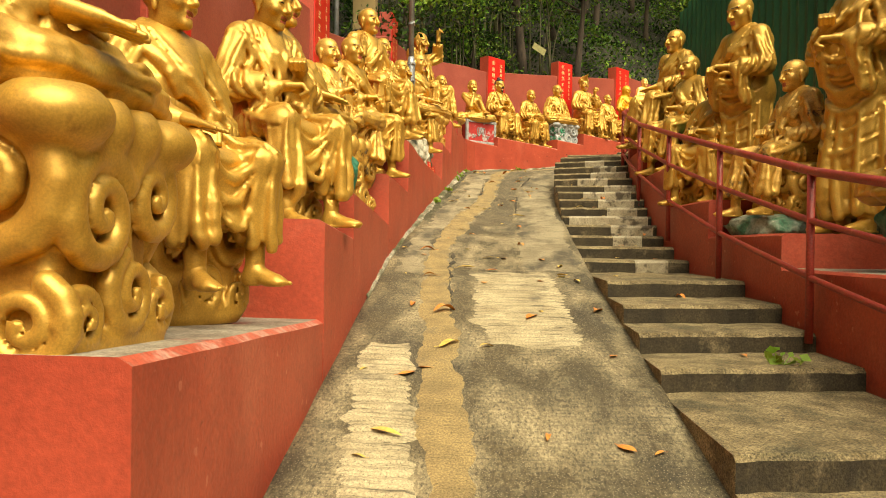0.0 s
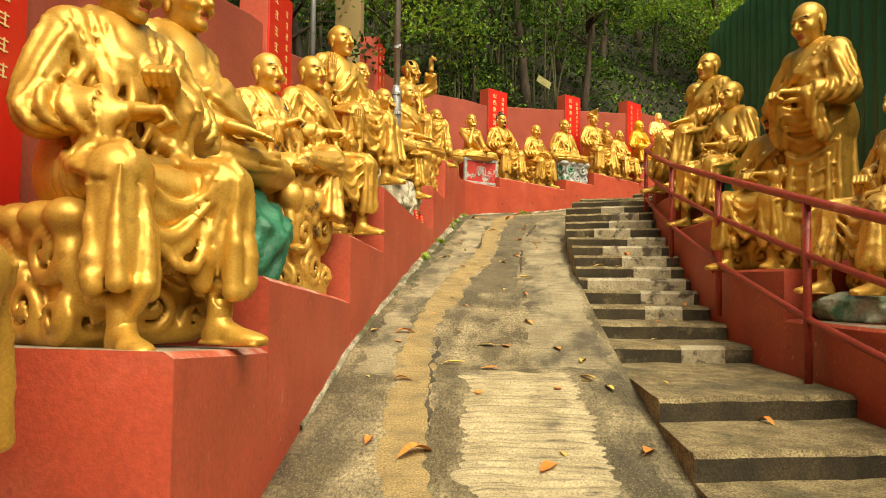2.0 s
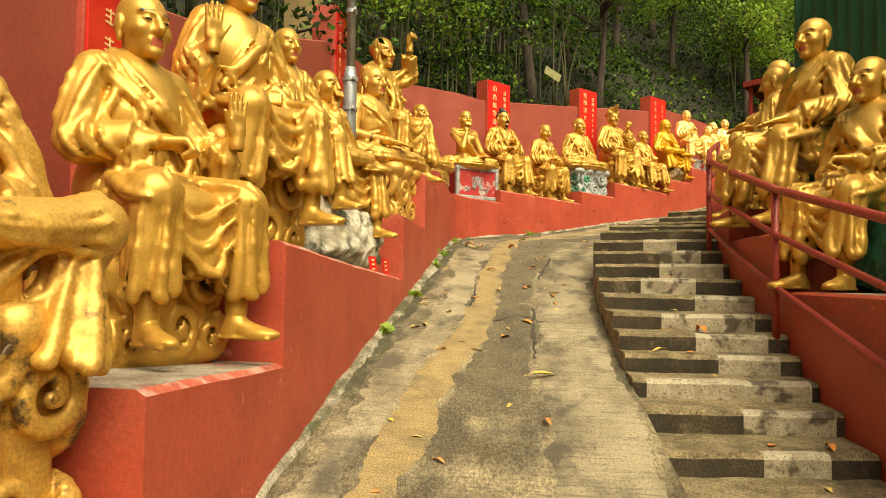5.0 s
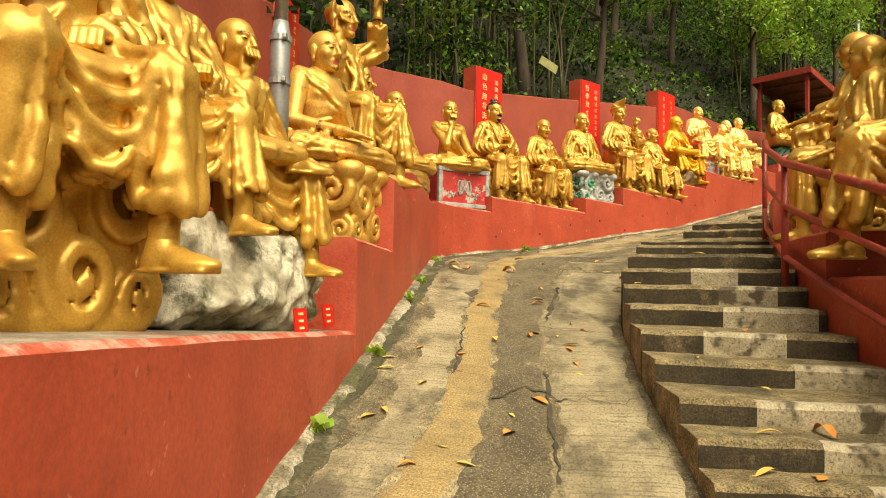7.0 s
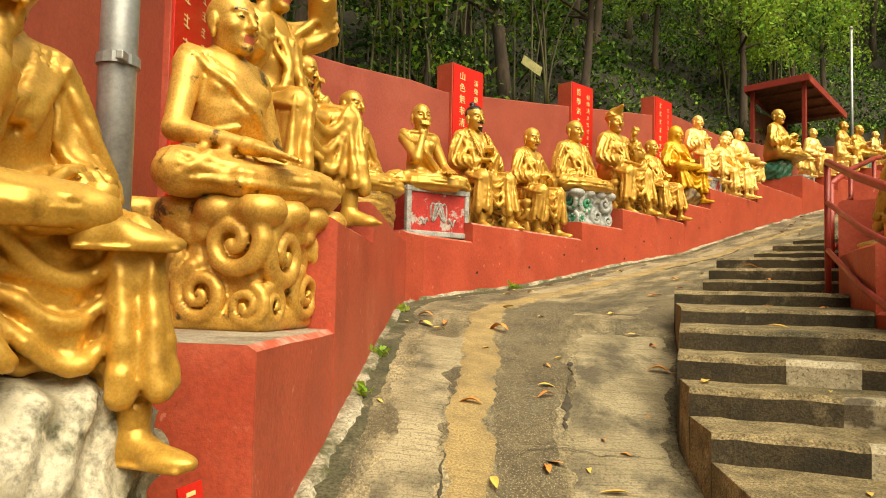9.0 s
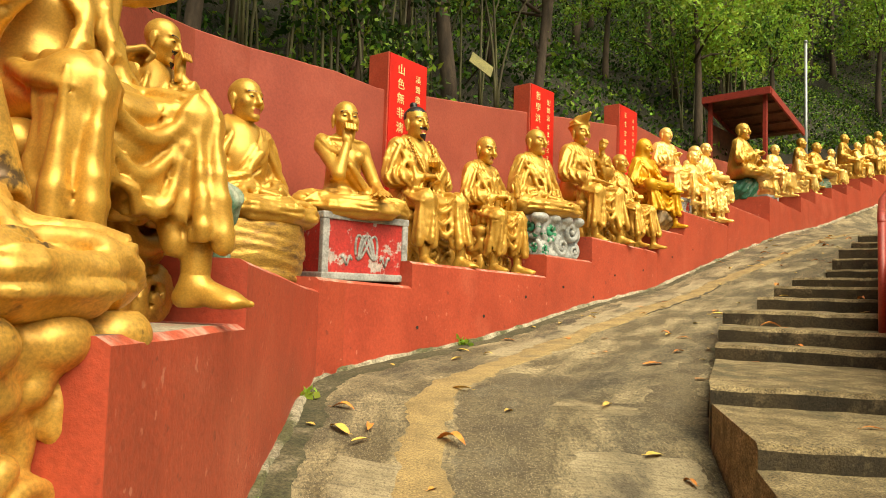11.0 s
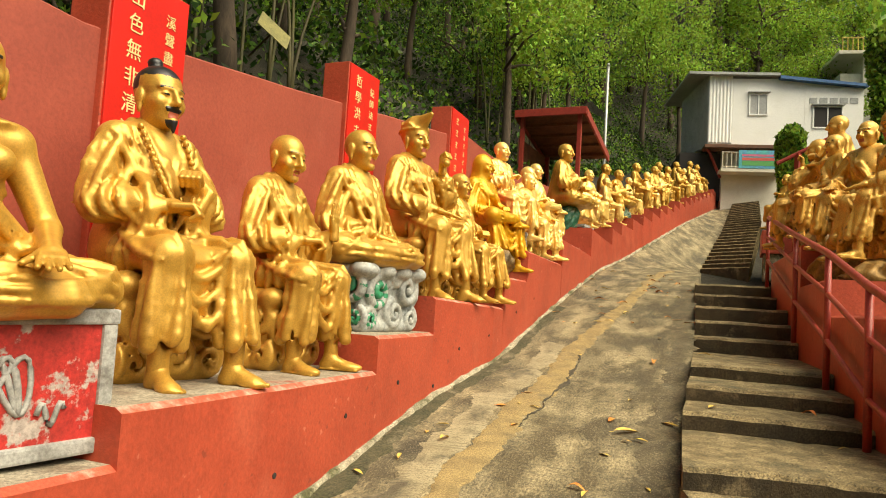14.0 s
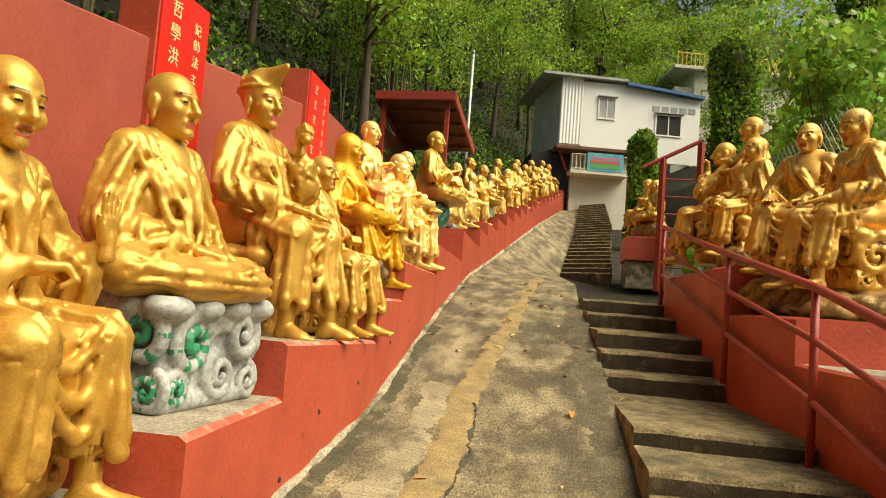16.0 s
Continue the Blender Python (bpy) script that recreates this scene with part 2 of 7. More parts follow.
def mesh_object(name, bm, mat, parent=None, smooth=False):
    me = bpy.data.meshes.new(name)
    bm.to_mesh(me)
    bm.free()
    for m in (mat if isinstance(mat, (list, tuple)) else [mat]):
        me.materials.append(m)
    if smooth:
        me.polygons.foreach_set("use_smooth", [True] * len(me.polygons))
    ob = new(name, me)
    if parent is not None:
        ob.parent = parent
    return ob


def part(name, bm, mat, parent, label="", smooth=False):
    ob = mesh_object(name, bm, mat, parent, smooth)
    return tagged(ob, label) if label else ob


def empty(name, m=None):
    ob = new(name)
    if m is not None:
        ob.matrix_world = m
    return ob


def box(bm, lo, hi, bevel=0.0, m=None):
    r = bmesh.ops.create_cube(bm, size=1.0)
    vs = r["verts"]
    for v in vs:
        v.co = Vector([lo[k] + (v.co[k] + 0.5) * (hi[k] - lo[k]) for k in range(3)])
    if bevel:
        es = list({e for v in vs for e in v.link_edges})
        r = bmesh.ops.bevel(bm, geom=es, offset=bevel, segments=2, affect="EDGES", profile=0.6)
        vs = list({v for f in r["faces"] for v in f.verts} | {v for v in vs if v.is_valid})
    if m is not None:
        bmesh.ops.transform(bm, matrix=m, verts=vs)
    return vs


def tube(bm, pts, r, sides=10, closed=False, caps=True):
    """A round bar along points; r is one radius or one per point."""
    pts = [Vector(p) for p in pts]
    rs = r if isinstance(r, (list, tuple)) else [r] * len(pts)
    rings = []
    for i, p in enumerate(pts):
        a = pts[max(i - 1, 0)]
        b = pts[min(i + 1, len(pts) - 1)]
        d = (b - a).normalized()
        u = d.cross(Vector((0.3, 0.2, 1.0)) if abs(d.z) < 0.9 else Vector((1, 0.1, 0))).normalized()
        w = d.cross(u)
        rings.append([bm.verts.new(p + (u * math.cos(2 * math.pi * k / sides) + w * math.sin(2 * math.pi * k / sides)) * rs[i]) for k in range(sides)])
    for a, b in zip(rings, rings[1:]):
        for k in range(sides):
            bm.faces.new((a[k], a[(k + 1) % sides], b[(k + 1) % sides], b[k]))
    if caps:
        bm.faces.new(list(reversed(rings[0])))
        bm.faces.new(rings[-1])


def prism(bm, ring_lo, ring_hi):
    """A solid between two rings of equal length (given anticlockwise from above)."""
    a = [bm.verts.new(p) for p in ring_lo]
    b = [bm.verts.new(p) for p in ring_hi]
    n = len(a)
    for k in range(n):
        bm.faces.new((a[k], a[(k + 1) % n], b[(k + 1) % n], b[k]))
    bm.faces.new(list(reversed(a)))
    bm.faces.new(b)
    return a + b


class Line2:
    """A plan polyline by arc length, with a height along it."""

    def __init__(self, pts):
        self.p = np.array([q[:2] for q in pts], float)
        self.z = np.array([q[2] if len(q) > 2 else 0.0 for q in pts], float)
        self.s = np.concatenate([[0], np.cumsum(np.hypot(*np.diff(self.p, axis=0).T))])

    def at(self, s):
        return Vector((float(np.interp(s, self.s, self.p[:, 0])), float(np.interp(s, self.s, self.p[:, 1]))))

    def h(self, s):
        return float(np.interp(s, self.s, self.z))

    def dirn(self, s, e=0.25):
        d = self.at(min(s + e, self.s[-1])) - self.at(max(s - e, 0))
        return d.normalized()

    def left(self, s, e=0.25):
        d = self.dirn(s, e)
        return Vector((-d.y, d.x))

    def s_of_y(self, y):
        return float(np.interp(y, self.p[:, 1], self.s))

    def off(self, s, u):
        """The point u to the left of the line at s."""
        return self.at(s) + self.left(s) * u


NOSING_DULL = material("light_repair_concrete", (0.36, 0.33, 0.24), (0.27, 0.24, 0.165), rough=0.85, scale=2.5, grain=70, bump=0.4, third=(0.15, 0.13, 0.085), third_scale=1.8, third_lo=0.55, third_hi=0.66, grain_amt=0.3)

# ---------------------------------------------------------------- plan: foot of the left wall, the stairs' two sides, the heights
WALL = Line2([(-1.0, -4, -0.97), (-0.78, 0, -0.12), (-0.70, 3, 0.52), (-0.62, 5, 0.95), (-0.54, 6.8, 1.35), (-0.27, 9.5, 1.93), (-0.03, 11, 2.30), (0.15, 12.5, 2.62),
              (0.32, 14.2, 2.93), (0.45, 15.5, 3.12), (0.60, 15.85, 3.17), (2.08, 17.2, 3.36), (3.73, 18.83, 3.70), (4.94, 19.82, 3.90), (7.8, 22.45, 4.66), (10.4, 24.75, 5.30),
              (12.5, 26.5, 5.70), (20.5, 32.3, 7.80), (29.7, 38.9, 10.0), (34.0, 42.0, 10.2)])
STAIR = Line2([(0.98, -4, -0.97), (1.05, 0, -0.12), (1.2, 3, 0.50), (1.30, 5, 0.93), (1.41, 6.8, 1.28), (1.59, 9.4, 1.86), (1.73, 11, 2.22), (1.93, 12.3, 2.50), (2.3, 13.15, 2.75),
               (2.65, 14.15, 3.0), (3.0, 14.8, 3.12), (3.57, 15.7, 3.28), (4.05, 16.4, 3.42), (5.0, 17.3, 3.64), (5.92, 18.1, 3.86), (8.0, 20.0, 4.42), (10.0, 21.9, 4.98), (12.0, 23.6, 5.30),
               (16.7, 27.95, 5.70), (22.5, 32.3, 7.5), (29.6, 37.9, 10.0), (34.0, 41.2, 10.2)])
EDGE = Line2([(2.15, -4, -0.3), (2.3, 0, 0.3), (2.42, 3.2, 0.8), (2.5, 5.9, 1.3), (2.58, 8, 1.6), (2.74, 9.8, 2.15), (2.86, 11, 2.6), (3.05, 11.9, 2.8), (3.5, 13.2, 3.2), (4.15, 14.45, 3.42),
              (4.8, 15.4, 3.55), (5.6, 16.3, 3.8), (6.48, 17.17, 4.05), (7.67, 18.3, 4.35), (9.84, 20.32, 5.0), (11.5, 21.9, 5.2), (16.5, 26.2, 5.75), (23.4, 31.4, 7.7), (29.6, 36.5, 10.0), (34, 40, 10.2)])


# ---------------------------------------------------------------- ground: one sheet to the horizon
def ground_height(x, y):
    p = np.array((x, y))
    a, b = WALL.p[:-1], WALL.p[1:]
    e = b - a
    t = np.clip(((p - a) * e).sum(1) / (e * e).sum(1), 0, 1)
    q = a + e * t[:, None]
    d = np.hypot(*(p - q).T)
    i = int(d.argmin())
    s = WALL.s[i] + t[i] * (WALL.s[i + 1] - WALL.s[i])
    side = e[i][0] * (y - a[i][1]) - e[i][1] * (x - a[i][0])
    u = d[i] if side > 0 else -d[i]
    z = WALL.h(s)
    far = max(0.0, math.hypot(x - 33, y - 42) - 3) if s > WALL.s[-1] - 0.01 else 0.0
    back = max(0.0, -4 - y) * -0.2
    wob = noise.noise((x * 0.15, y * 0.15, 0)) * 0.8 + noise.noise((x * 0.6, y * 0.6, 3)) * 0.2
    if u > 2.3:
        v = u - 2.3
        return z + 1.9 + min(v, 3) * 0.35 + max(0, min(v, 45) - 1.0) * 0.62 + wob * min(1, v * 0.3) + back * 0.5 + far * 0.2
    if u > -5.6:
        return z - 0.9 + back * 0.2 + min(far, 60) * 0.5
    v = -u - 5.6
    rise = min(1.0, v * 1.5)
    return z - 0.9 + rise * 1.0 + min(v, 60) * 0.10 + wob * min(1, v * 0.2) + back * 0.5 + min(far, 60) * 0.5


def spaced(lo, hi, mid0, mid1, step):
    a = list(np.arange(mid0, mid1 + 0.01, step))
    g, v = step, mid1
    while v < hi:
        g *= 1.22
        v += g
        a.append(v)
    g, v = step, mid0
    while v > lo:
        g *= 1.22
        v -= g
        a.insert(0, v)
    return a


def build_ground():
    xs, ys = spaced(-900, 900, -14, 46, 0.8), spaced(-900, 900, -6, 60, 0.8)
    bm = bmesh.new()
    grid = [[bm.verts.new((x, y, ground_height(x, y))) for x in xs] for y in ys]
    for r0, r1 in zip(grid, grid[1:]):
        for k in range(len(xs) - 1):
            bm.faces.new((r0[k], r0[k + 1], r1[k + 1], r1[k]))
    return tagged(mesh_object("ground", bm, SOIL, smooth=True), "brown leaf-littered hillside soil, darkened like shade", "ground", kind="structure")


build_ground()


# ---------------------------------------------------------------- ramp: patched concrete slab between wall and stairs
def ramp_point(s, f, dz=0.0):
    """A point on the ramp: s along the wall's foot, f from the wall (0) to the stairs (1)."""
    a = WALL.at(s)
    so = pair_s(s)
    b = STAIR.at(so)
    z = WALL.h(s) * (1 - f) + STAIR.h(so) * f
    return Vector((a.x + (b.x - a.x) * f, a.y + (b.y - a.y) * f, z + dz))


_matched = [(WALL.s_of_y(wy), STAIR.s_of_y(sy)) for wy, sy in
            ((-4, -4), (0, 0), (3, 3), (5, 5), (6.8, 6.8), (9.5, 9.4), (11, 11), (12.5, 12.3), (14.2, 13.4), (15.5, 14.5), (15.85, 14.9), (17.2, 16.4), (18.83, 17.4), (19.82, 18.1),
             (22.45, 20.3), (24.75, 22.9), (26.5, 25.6), (32.3, 31.5), (38.9, 37.9), (42, 41.2))]


def pair_s(s):
    return float(np.interp(s, [m[0] for m in _matched], [m[1] for m in _matched]))


def build_ramp():
    bm = bmesh.new()
    S = list(np.arange(0, WALL.s[-1], 0.22))
    Fs = [i / 14 for i in range(15)]
    top = []
    for s in S:
        row = []
        for f in Fs:
            p = ramp_point(s, f)
            p.z += 0.012 * noise.noise((p.x * 1.3, p.y * 1.3, 1)) + 0.004 * noise.noise((p.x * 6, p.y * 6, 2)) - 0.02 * math.sin(math.pi * f)
            row.append(bm.verts.new(p))
        top.append(row)
    for a, b in zip(top, top[1:]):
        for k in range(14):
            bm.faces.new((a[k], a[k + 1], b[k + 1], b[k]))
    for side in (0, 14):
        low = [bm.verts.new(r[side].co - Vector((0, 0, 0.5))) for r in top]
        for i in range(len(top) - 1):
            q = (top[i][side], top[i + 1][side], low[i + 1], low[i])
            bm.faces.new(q if side == 0 else tuple(reversed(q)))
    uvl = bm.loops.layers.uv.new("plan")
    for f in bm.faces:
        for lp in f.loops:
            c = lp.vert.co
            q = np.array((c.x, c.y))
            a, e = WALL.p[:-1], np.diff(WALL.p, axis=0)
            t = np.clip(((q - a) * e).sum(1) / (e * e).sum(1), 0, 1)
            dd = np.hypot(*(q - a - e * t[:, None]).T)
            i = int(dd.argmin())
            lp[uvl].uv = (float(dd[i]), float(WALL.s[i] + t[i] * (WALL.s[i + 1] - WALL.s[i])))
    return tagged(mesh_object("ramp", bm, CONCRETE, smooth=True), "stained grey concrete ramp with patches and cracks", "ramp", kind="structure")


ramp = build_ramp()

# the tan mortar band's two sides: y, share of the ramp's width
BAND = ((-4, 0.40, 0.52), (0, 0.38, 0.51), (2.5, 0.35, 0.48), (4, 0.28, 0.42), (5.5, 0.21, 0.34), (6.5, 0.20, 0.32), (7.5, 0.18, 0.29), (9.2, 0.21, 0.37), (10.3, 0.30, 0.45), (11.2, 0.34, 0.475), (13.2, 0.30, 0.44), (15.5, 0.29, 0.40),
        (18, 0.30, 0.41), (19.3, 0.30, 0.45), (20.5, 0.29, 0.42), (22.0, 0.41, 0.52), (23.6, 0.52, 0.62), (26, 0.62, 0.70))


def band_l(y):
    return float(np.interp(y, [b[0] for b in BAND], [b[1] for b in BAND]))


def band_r(y):
    return float(np.interp(y, [b[0] for b in BAND], [b[2] for b in BAND]))


def strip(name, s0, s1, fl, fr, mat, label, category, lift=0.006, step=0.035, rag=0.012, comb=0.0):
    """A thin patch laid on the ramp between two lines fl(y), fr(y), with ragged sides; comb: ridges across it, that far apart."""
    bm = bmesh.new()
    uvl = bm.loops.layers.uv.new("plan")
    plan = {}
    rows = []

    def side(s, k):
        q = noise.noise((s * 2.3, k, s0)) + 0.6 * noise.noise((s * 7.5, k + 5, s0)) + 0.35 * noise.noise((s * 19, k + 9, s0))
        return rag * q
    for s in np.arange(s0, s1, comb / 5.3 if comb else step):
        y = WALL.at(s).y
        a, b = fl(y) + side(s, 1), fr(y) + side(s, 3)
        wide = (STAIR.at(pair_s(s)) - WALL.at(s)).length
        end = min(1.0, (s - s0) / 0.12, (s1 - s) / 0.12)
        up = lift * end + (0.006 * end * math.sin(2 * math.pi * s / comb + 2.5 * noise.noise((s * 2, 0, 0))) if comb else 0.0)
        row = []
        for k in range(8):
            f = a + (b - a) * k / 7
            inset = 0.10 * (1 - end) * noise.noise((f * 9, s0, 2))
            p = ramp_point(min(max(s + inset, 0.0), WALL.s[-1]), f)
            p.z += 0.012 * noise.noise((p.x * 1.3, p.y * 1.3, 1)) + 0.004 * noise.noise((p.x * 6, p.y * 6, 2)) - 0.02 * math.sin(math.pi * f) + (up if 0 < k < 7 else -0.003)
            if comb:
                p.z += 0.004 * noise.noise((p.x * 9, s * 5, 0)) * end
            v = bm.verts.new(p)
            plan[v] = (f * wide, float(s))
            row.append(v)
        rows.append(row)
    for r0, r1 in zip(rows, rows[1:]):
        for k in range(7):
            fc = bm.faces.new((r0[k], r0[k + 1], r1[k + 1], r1[k]))
            for lp in fc.loops:
                lp[uvl].uv = plan[lp.vert]
    return tagged(mesh_object(name, bm, mat, smooth=True), label, category, kind="structure")


def ys(y):
    return WALL.s_of_y(y)


PALE_WORDS = "pale scraped concrete lane with fine cross scratches"
strip("grooved_patch", ys(1.6), ys(4.6), lambda y: band_l(y) - 0.19, lambda y: band_l(y) - 0.015, GROOVED, "pale combed concrete patch with cross grooves", "patch", comb=0.078, lift=0.008, rag=0.03)
strip("pale_lane", ys(6.4), ys(14.4), lambda y: max(0.07, band_l(y) - 0.17), lambda y: band_l(y) + 0.01, PALE_LANE, PALE_WORDS, "patch", lift=0.004, rag=0.05)
strip("pale_lane", ys(16.6), ys(20.6), lambda y: 0.17, lambda y: band_l(y) + 0.01, PALE_LANE, PALE_WORDS, "patch", lift=0.004, rag=0.06)
strip("pale_slab", ys(6.7), ys(14.9), lambda y: 0.665, lambda y: 0.985, PALE_LANE, "smooth pale concrete slab beside the steps", "patch", lift=0.006, rag=0.03)
strip("dark_strip", ys(8.9), ys(16.2), lambda y: band_r(y) - 0.01, lambda y: 0.66, AGGREGATE, "dark coarse concrete strip with exposed stones", "patch", lift=0.003, rag=0.02)
strip("dark_strip", ys(15.4), ys(24.0), lambda y: 0.86, lambda y: 0.995, AGGREGATE, "dark stained concrete strip beside the steps", "patch", lift=0.003, rag=0.05)
strip("mossy_gutter", ys(9.0), ys(22.0), lambda y: 0.005, lambda y: 0.085, MOSS, "dark mossy gutter along the wall's foot", "gutter", lift=0.004, rag=0.03)
strip("trench_patch", 0.3, ys(26), band_l, band_r, TRENCH, "tan mortar band filling a trench along the ramp", "patch", lift=0.0085, rag=0.034)
strip("grooved_patch", ys(4.6), ys(6.6), lambda y: band_r(y) + 0.09, lambda y: 0.83, GROOVED, "pale combed concrete patch with cross grooves", "patch", comb=0.078, lift=0.010, rag=0.03)
for y0, y1, line, w in ((5.6, 7.4, band_r, 0.0022), (9.9, 11.3, lambda y: 0.664, 0.004), (12.6, 14.0, lambda y: 0.664, 0.003), (18.4, 20.4, band_r, 0.003), (11.0, 12.2, band_l, 0.002)):
    strip("joint_crack", ys(y0), ys(y1), lambda y: line(y) - w * 0.5, lambda y: line(y) + w * 0.5, CRACK, "dark broken crack along a patch's edge", "crack", lift=0.011, rag=0.026, step=0.02)


def cross_crack(y, f0, f1, wob):
    bm = bmesh.new()
    rows = []
    for i in range(40):
        f = f0 + (f1 - f0) * i / 39
        s = ys(y) + wob * noise.noise((f * 6, y, 0)) + 0.3 * wob * noise.noise((f * 25, y, 1))
        w = (0.009 if y == 10.82 and f < 0.72 else 0.003) * (1 + 0.9 * noise.noise((f * 18, y, 2)))
        a, b = ramp_point(s - w, f), ramp_point(s + w, f)
        for p in (a, b):
            p.z += 0.012 * noise.noise((p.x * 1.3, p.y * 1.3, 1)) - 0.02 * math.sin(math.pi * f) + 0.012
        rows.append((bm.verts.new(a), bm.verts.new(b)))
    for p, q in zip(rows, rows[1:]):
        bm.faces.new((p[0], q[0], q[1], p[1]))
    tagged(mesh_object("cross_crack", bm, CRACK), "dark jagged crack across the ramp", "crack", kind="structure")


for y, f0, f1, wob in ((9.35, 0.38, 0.66, 0.10), (10.82, 0.48, 0.99, 0.30), (12.3, 0.5, 0.95, 0.15), (6.66, 0.36, 0.70, 0.15)):
    cross_crack(y, f0, f1, wob)

# ---------------------------------------------------------------- left wall: stepped ledge blocks (start s by y, top heights at both ends)
LEDGES = [(-4.2, -2.2, 0.30, 0.25), (-2.2, -0.2, 0.55, 0.48), (-0.2, 1.67, 0.80, 0.72), (1.67, 3.93, 1.22, 1.07), (3.93, 4.91, 1.63, 1.55), (4.91, 6.87, 1.87, 1.71), (6.87, 8.12, 2.19, 2.12), (8.12, 11.03, 2.71, 2.54),
          (11.03, 12.24, 3.11, 3.09), (12.24, 13.55, 3.66, 3.63), (13.55, 15.62, 3.90, 3.78), (15.62, 16.44, 3.87, 3.83), (16.44, 18.01, 4.04, 4.0), (18.01, 18.83, 4.24, 4.23), (18.83, 20.02, 4.53, 4.46), (20.02, 20.72, 4.80, 4.80), (20.72, 22.22, 5.17, 5.15),
          (22.22, 24.0, 5.55, 5.5), (24.0, 25.6, 6.02, 5.95)]
BACK_U = 1.25
s_far = WALL.s_of_y(25.6)
far_edges = []
k = 0
while s_far < WALL.s[-1] - 1.5:
    far_edges.append((s_far, s_far + 1.28, 6.32 + 0.268 * k))
    s_far += 1.28
    k += 1


def ledge_block(s0, s1, z0, z1, name):
    n = max(2, int((s1 - s0) / 0.35) + 1)
    ss = [s0 + (s1 - s0) * i / (n - 1) for i in range(n)]
    bm = bmesh.new()
    lip = 0.035
    cols = []
    for i, s in enumerate(ss):
        z = z0 + (z1 - z0) * i / (n - 1) + 0.006 * noise.noise((s * 3, z0, 0))
        f, b = WALL.off(s, 0.0), WALL.off(s, BACK_U + 0.02)
        fi = WALL.off(s, lip)
        zb = WALL.h(s) - 0.5
        wob = WALL.left(s) * (0.008 * noise.noise((s * 2.1, z0, 5)))
        f, fi = f + wob, fi + wob
        cols.append([bm.verts.new((f.x, f.y, zb)), bm.verts.new((f.x, f.y, z - 0.022)), bm.verts.new((fi.x, fi.y, z)), bm.verts.new((b.x, b.y, z + 0.01)), bm.verts.new((b.x, b.y, zb))])
    for a, b in zip(cols, cols[1:]):
        for k in range(4):
            fc = bm.faces.new((a[k], b[k], b[k + 1], a[k + 1]))
            fc.material_index = 1 if k == 2 else 2 if k == 1 else 0
    bm.faces.new(list(reversed(cols[0])))
    bm.faces.new(cols[-1])
    bmesh.ops.recalc_face_normals(bm, faces=bm.faces)
    ob = mesh_object(name, bm, [RED, RED_WORN, LIP_PAINT])
    return tagged(ob, "red painted concrete ledge step with worn top", "ledge", kind="structure")


for i, (y0, y1, z0, z1) in enumerate(LEDGES):
    ledge_block(WALL.s_of_y(y0) if y0 > -4 else 0.0, WALL.s_of_y(y1), z0, z1, "ledge_wall")
for s0, s1, z in far_edges:
    ledge_block(s0, s1, z, z - 0.02, "ledge_wall")

# back wall: sloping top, rising with the hill
BACKTOP = [(-4, 2.2), (0, 2.9), (5.0, 3.75), (8.3, 4.32), (9.2, 4.28), (10.3, 4.5), (13.0, 5.35), (14.0, 5.5), (16.3, 5.84), (17.5, 5.95), (17.95, 5.93), (20.0, 6.35), (21.8, 6.72), (22.3, 6.90), (24.2, 6.86), (24.6, 6.92), (26.5, 7.15), (31, 8.4), (39, 10.95), (42, 11.1)]


def back_top(y):
    return float(np.interp(y, [b[0] for b in BACKTOP], [b[1] for b in BACKTOP]))


def build_back_wall():
    bm = bmesh.new()
    cols = []
    for s in np.arange(0, WALL.s[-1] + 0.01, 0.3):
        a, b = WALL.off(s, BACK_U), WALL.off(s, BACK_U + 0.2)
        z = back_top(a.y) + 0.012 * noise.noise((s * 1.7, 0, 0))
        zb = WALL.h(s) - 0.5
        cols.append([bm.verts.new((a.x, a.y, zb)), bm.verts.new((a.x, a.y, z - 0.015)), bm.verts.new((a.x + (b.x - a.x) * 0.1, a.y + (b.y - a.y) * 0.1, z)), bm.verts.new((b.x, b.y, z)), bm.verts.new((b.x, b.y, zb))])
    for a, b in zip(cols, cols[1:]):
        for k in range(4):
            bm.faces.new((a[k], b[k], b[k + 1], a[k + 1]))
    bm.faces.new(list(reversed(cols[0])))
    bm.faces.new(cols[-1])
    bmesh.ops.recalc_face_normals(bm, faces=bm.faces)
    return tagged(mesh_object("wall_back", bm, RED_BACK), "tall red painted retaining wall with sloping top", "wall", kind="structure")


build_back_wall()

# ---------------------------------------------------------------- stairs: concrete steps along the ramp
STEPS = [(-3.4, -0.35), (-2.5, -0.2), (-1.6, -0.02), (-0.6, 0.16), (0.5, 0.34), (1.6, 0.51), (2.84, 0.67), (4.0, 0.81), (4.55, 0.95), (5.05, 1.09), (5.71, 1.23), (7.35, 1.37), (7.95, 1.51), (8.5, 1.64), (8.97, 1.78), (9.35, 1.91), (9.65, 2.04), (9.9, 2.17),
         (10.2, 2.30), (10.73, 2.43), (11.15, 2.57), (11.68, 2.71), (12.05, 2.85), (12.35, 2.98), (12.7, 3.11), (13.2, 3.22), (14.15, 3.33), (15.7, 3.45), (15.97, 3.58), (16.35, 3.71), (17.2, 3.84), (17.62, 3.97), (18.1, 4.09), (19.4, 4.27), (19.72, 4.45), (20.05, 4.63),
         (20.9, 4.82), (21.4, 5.0)]
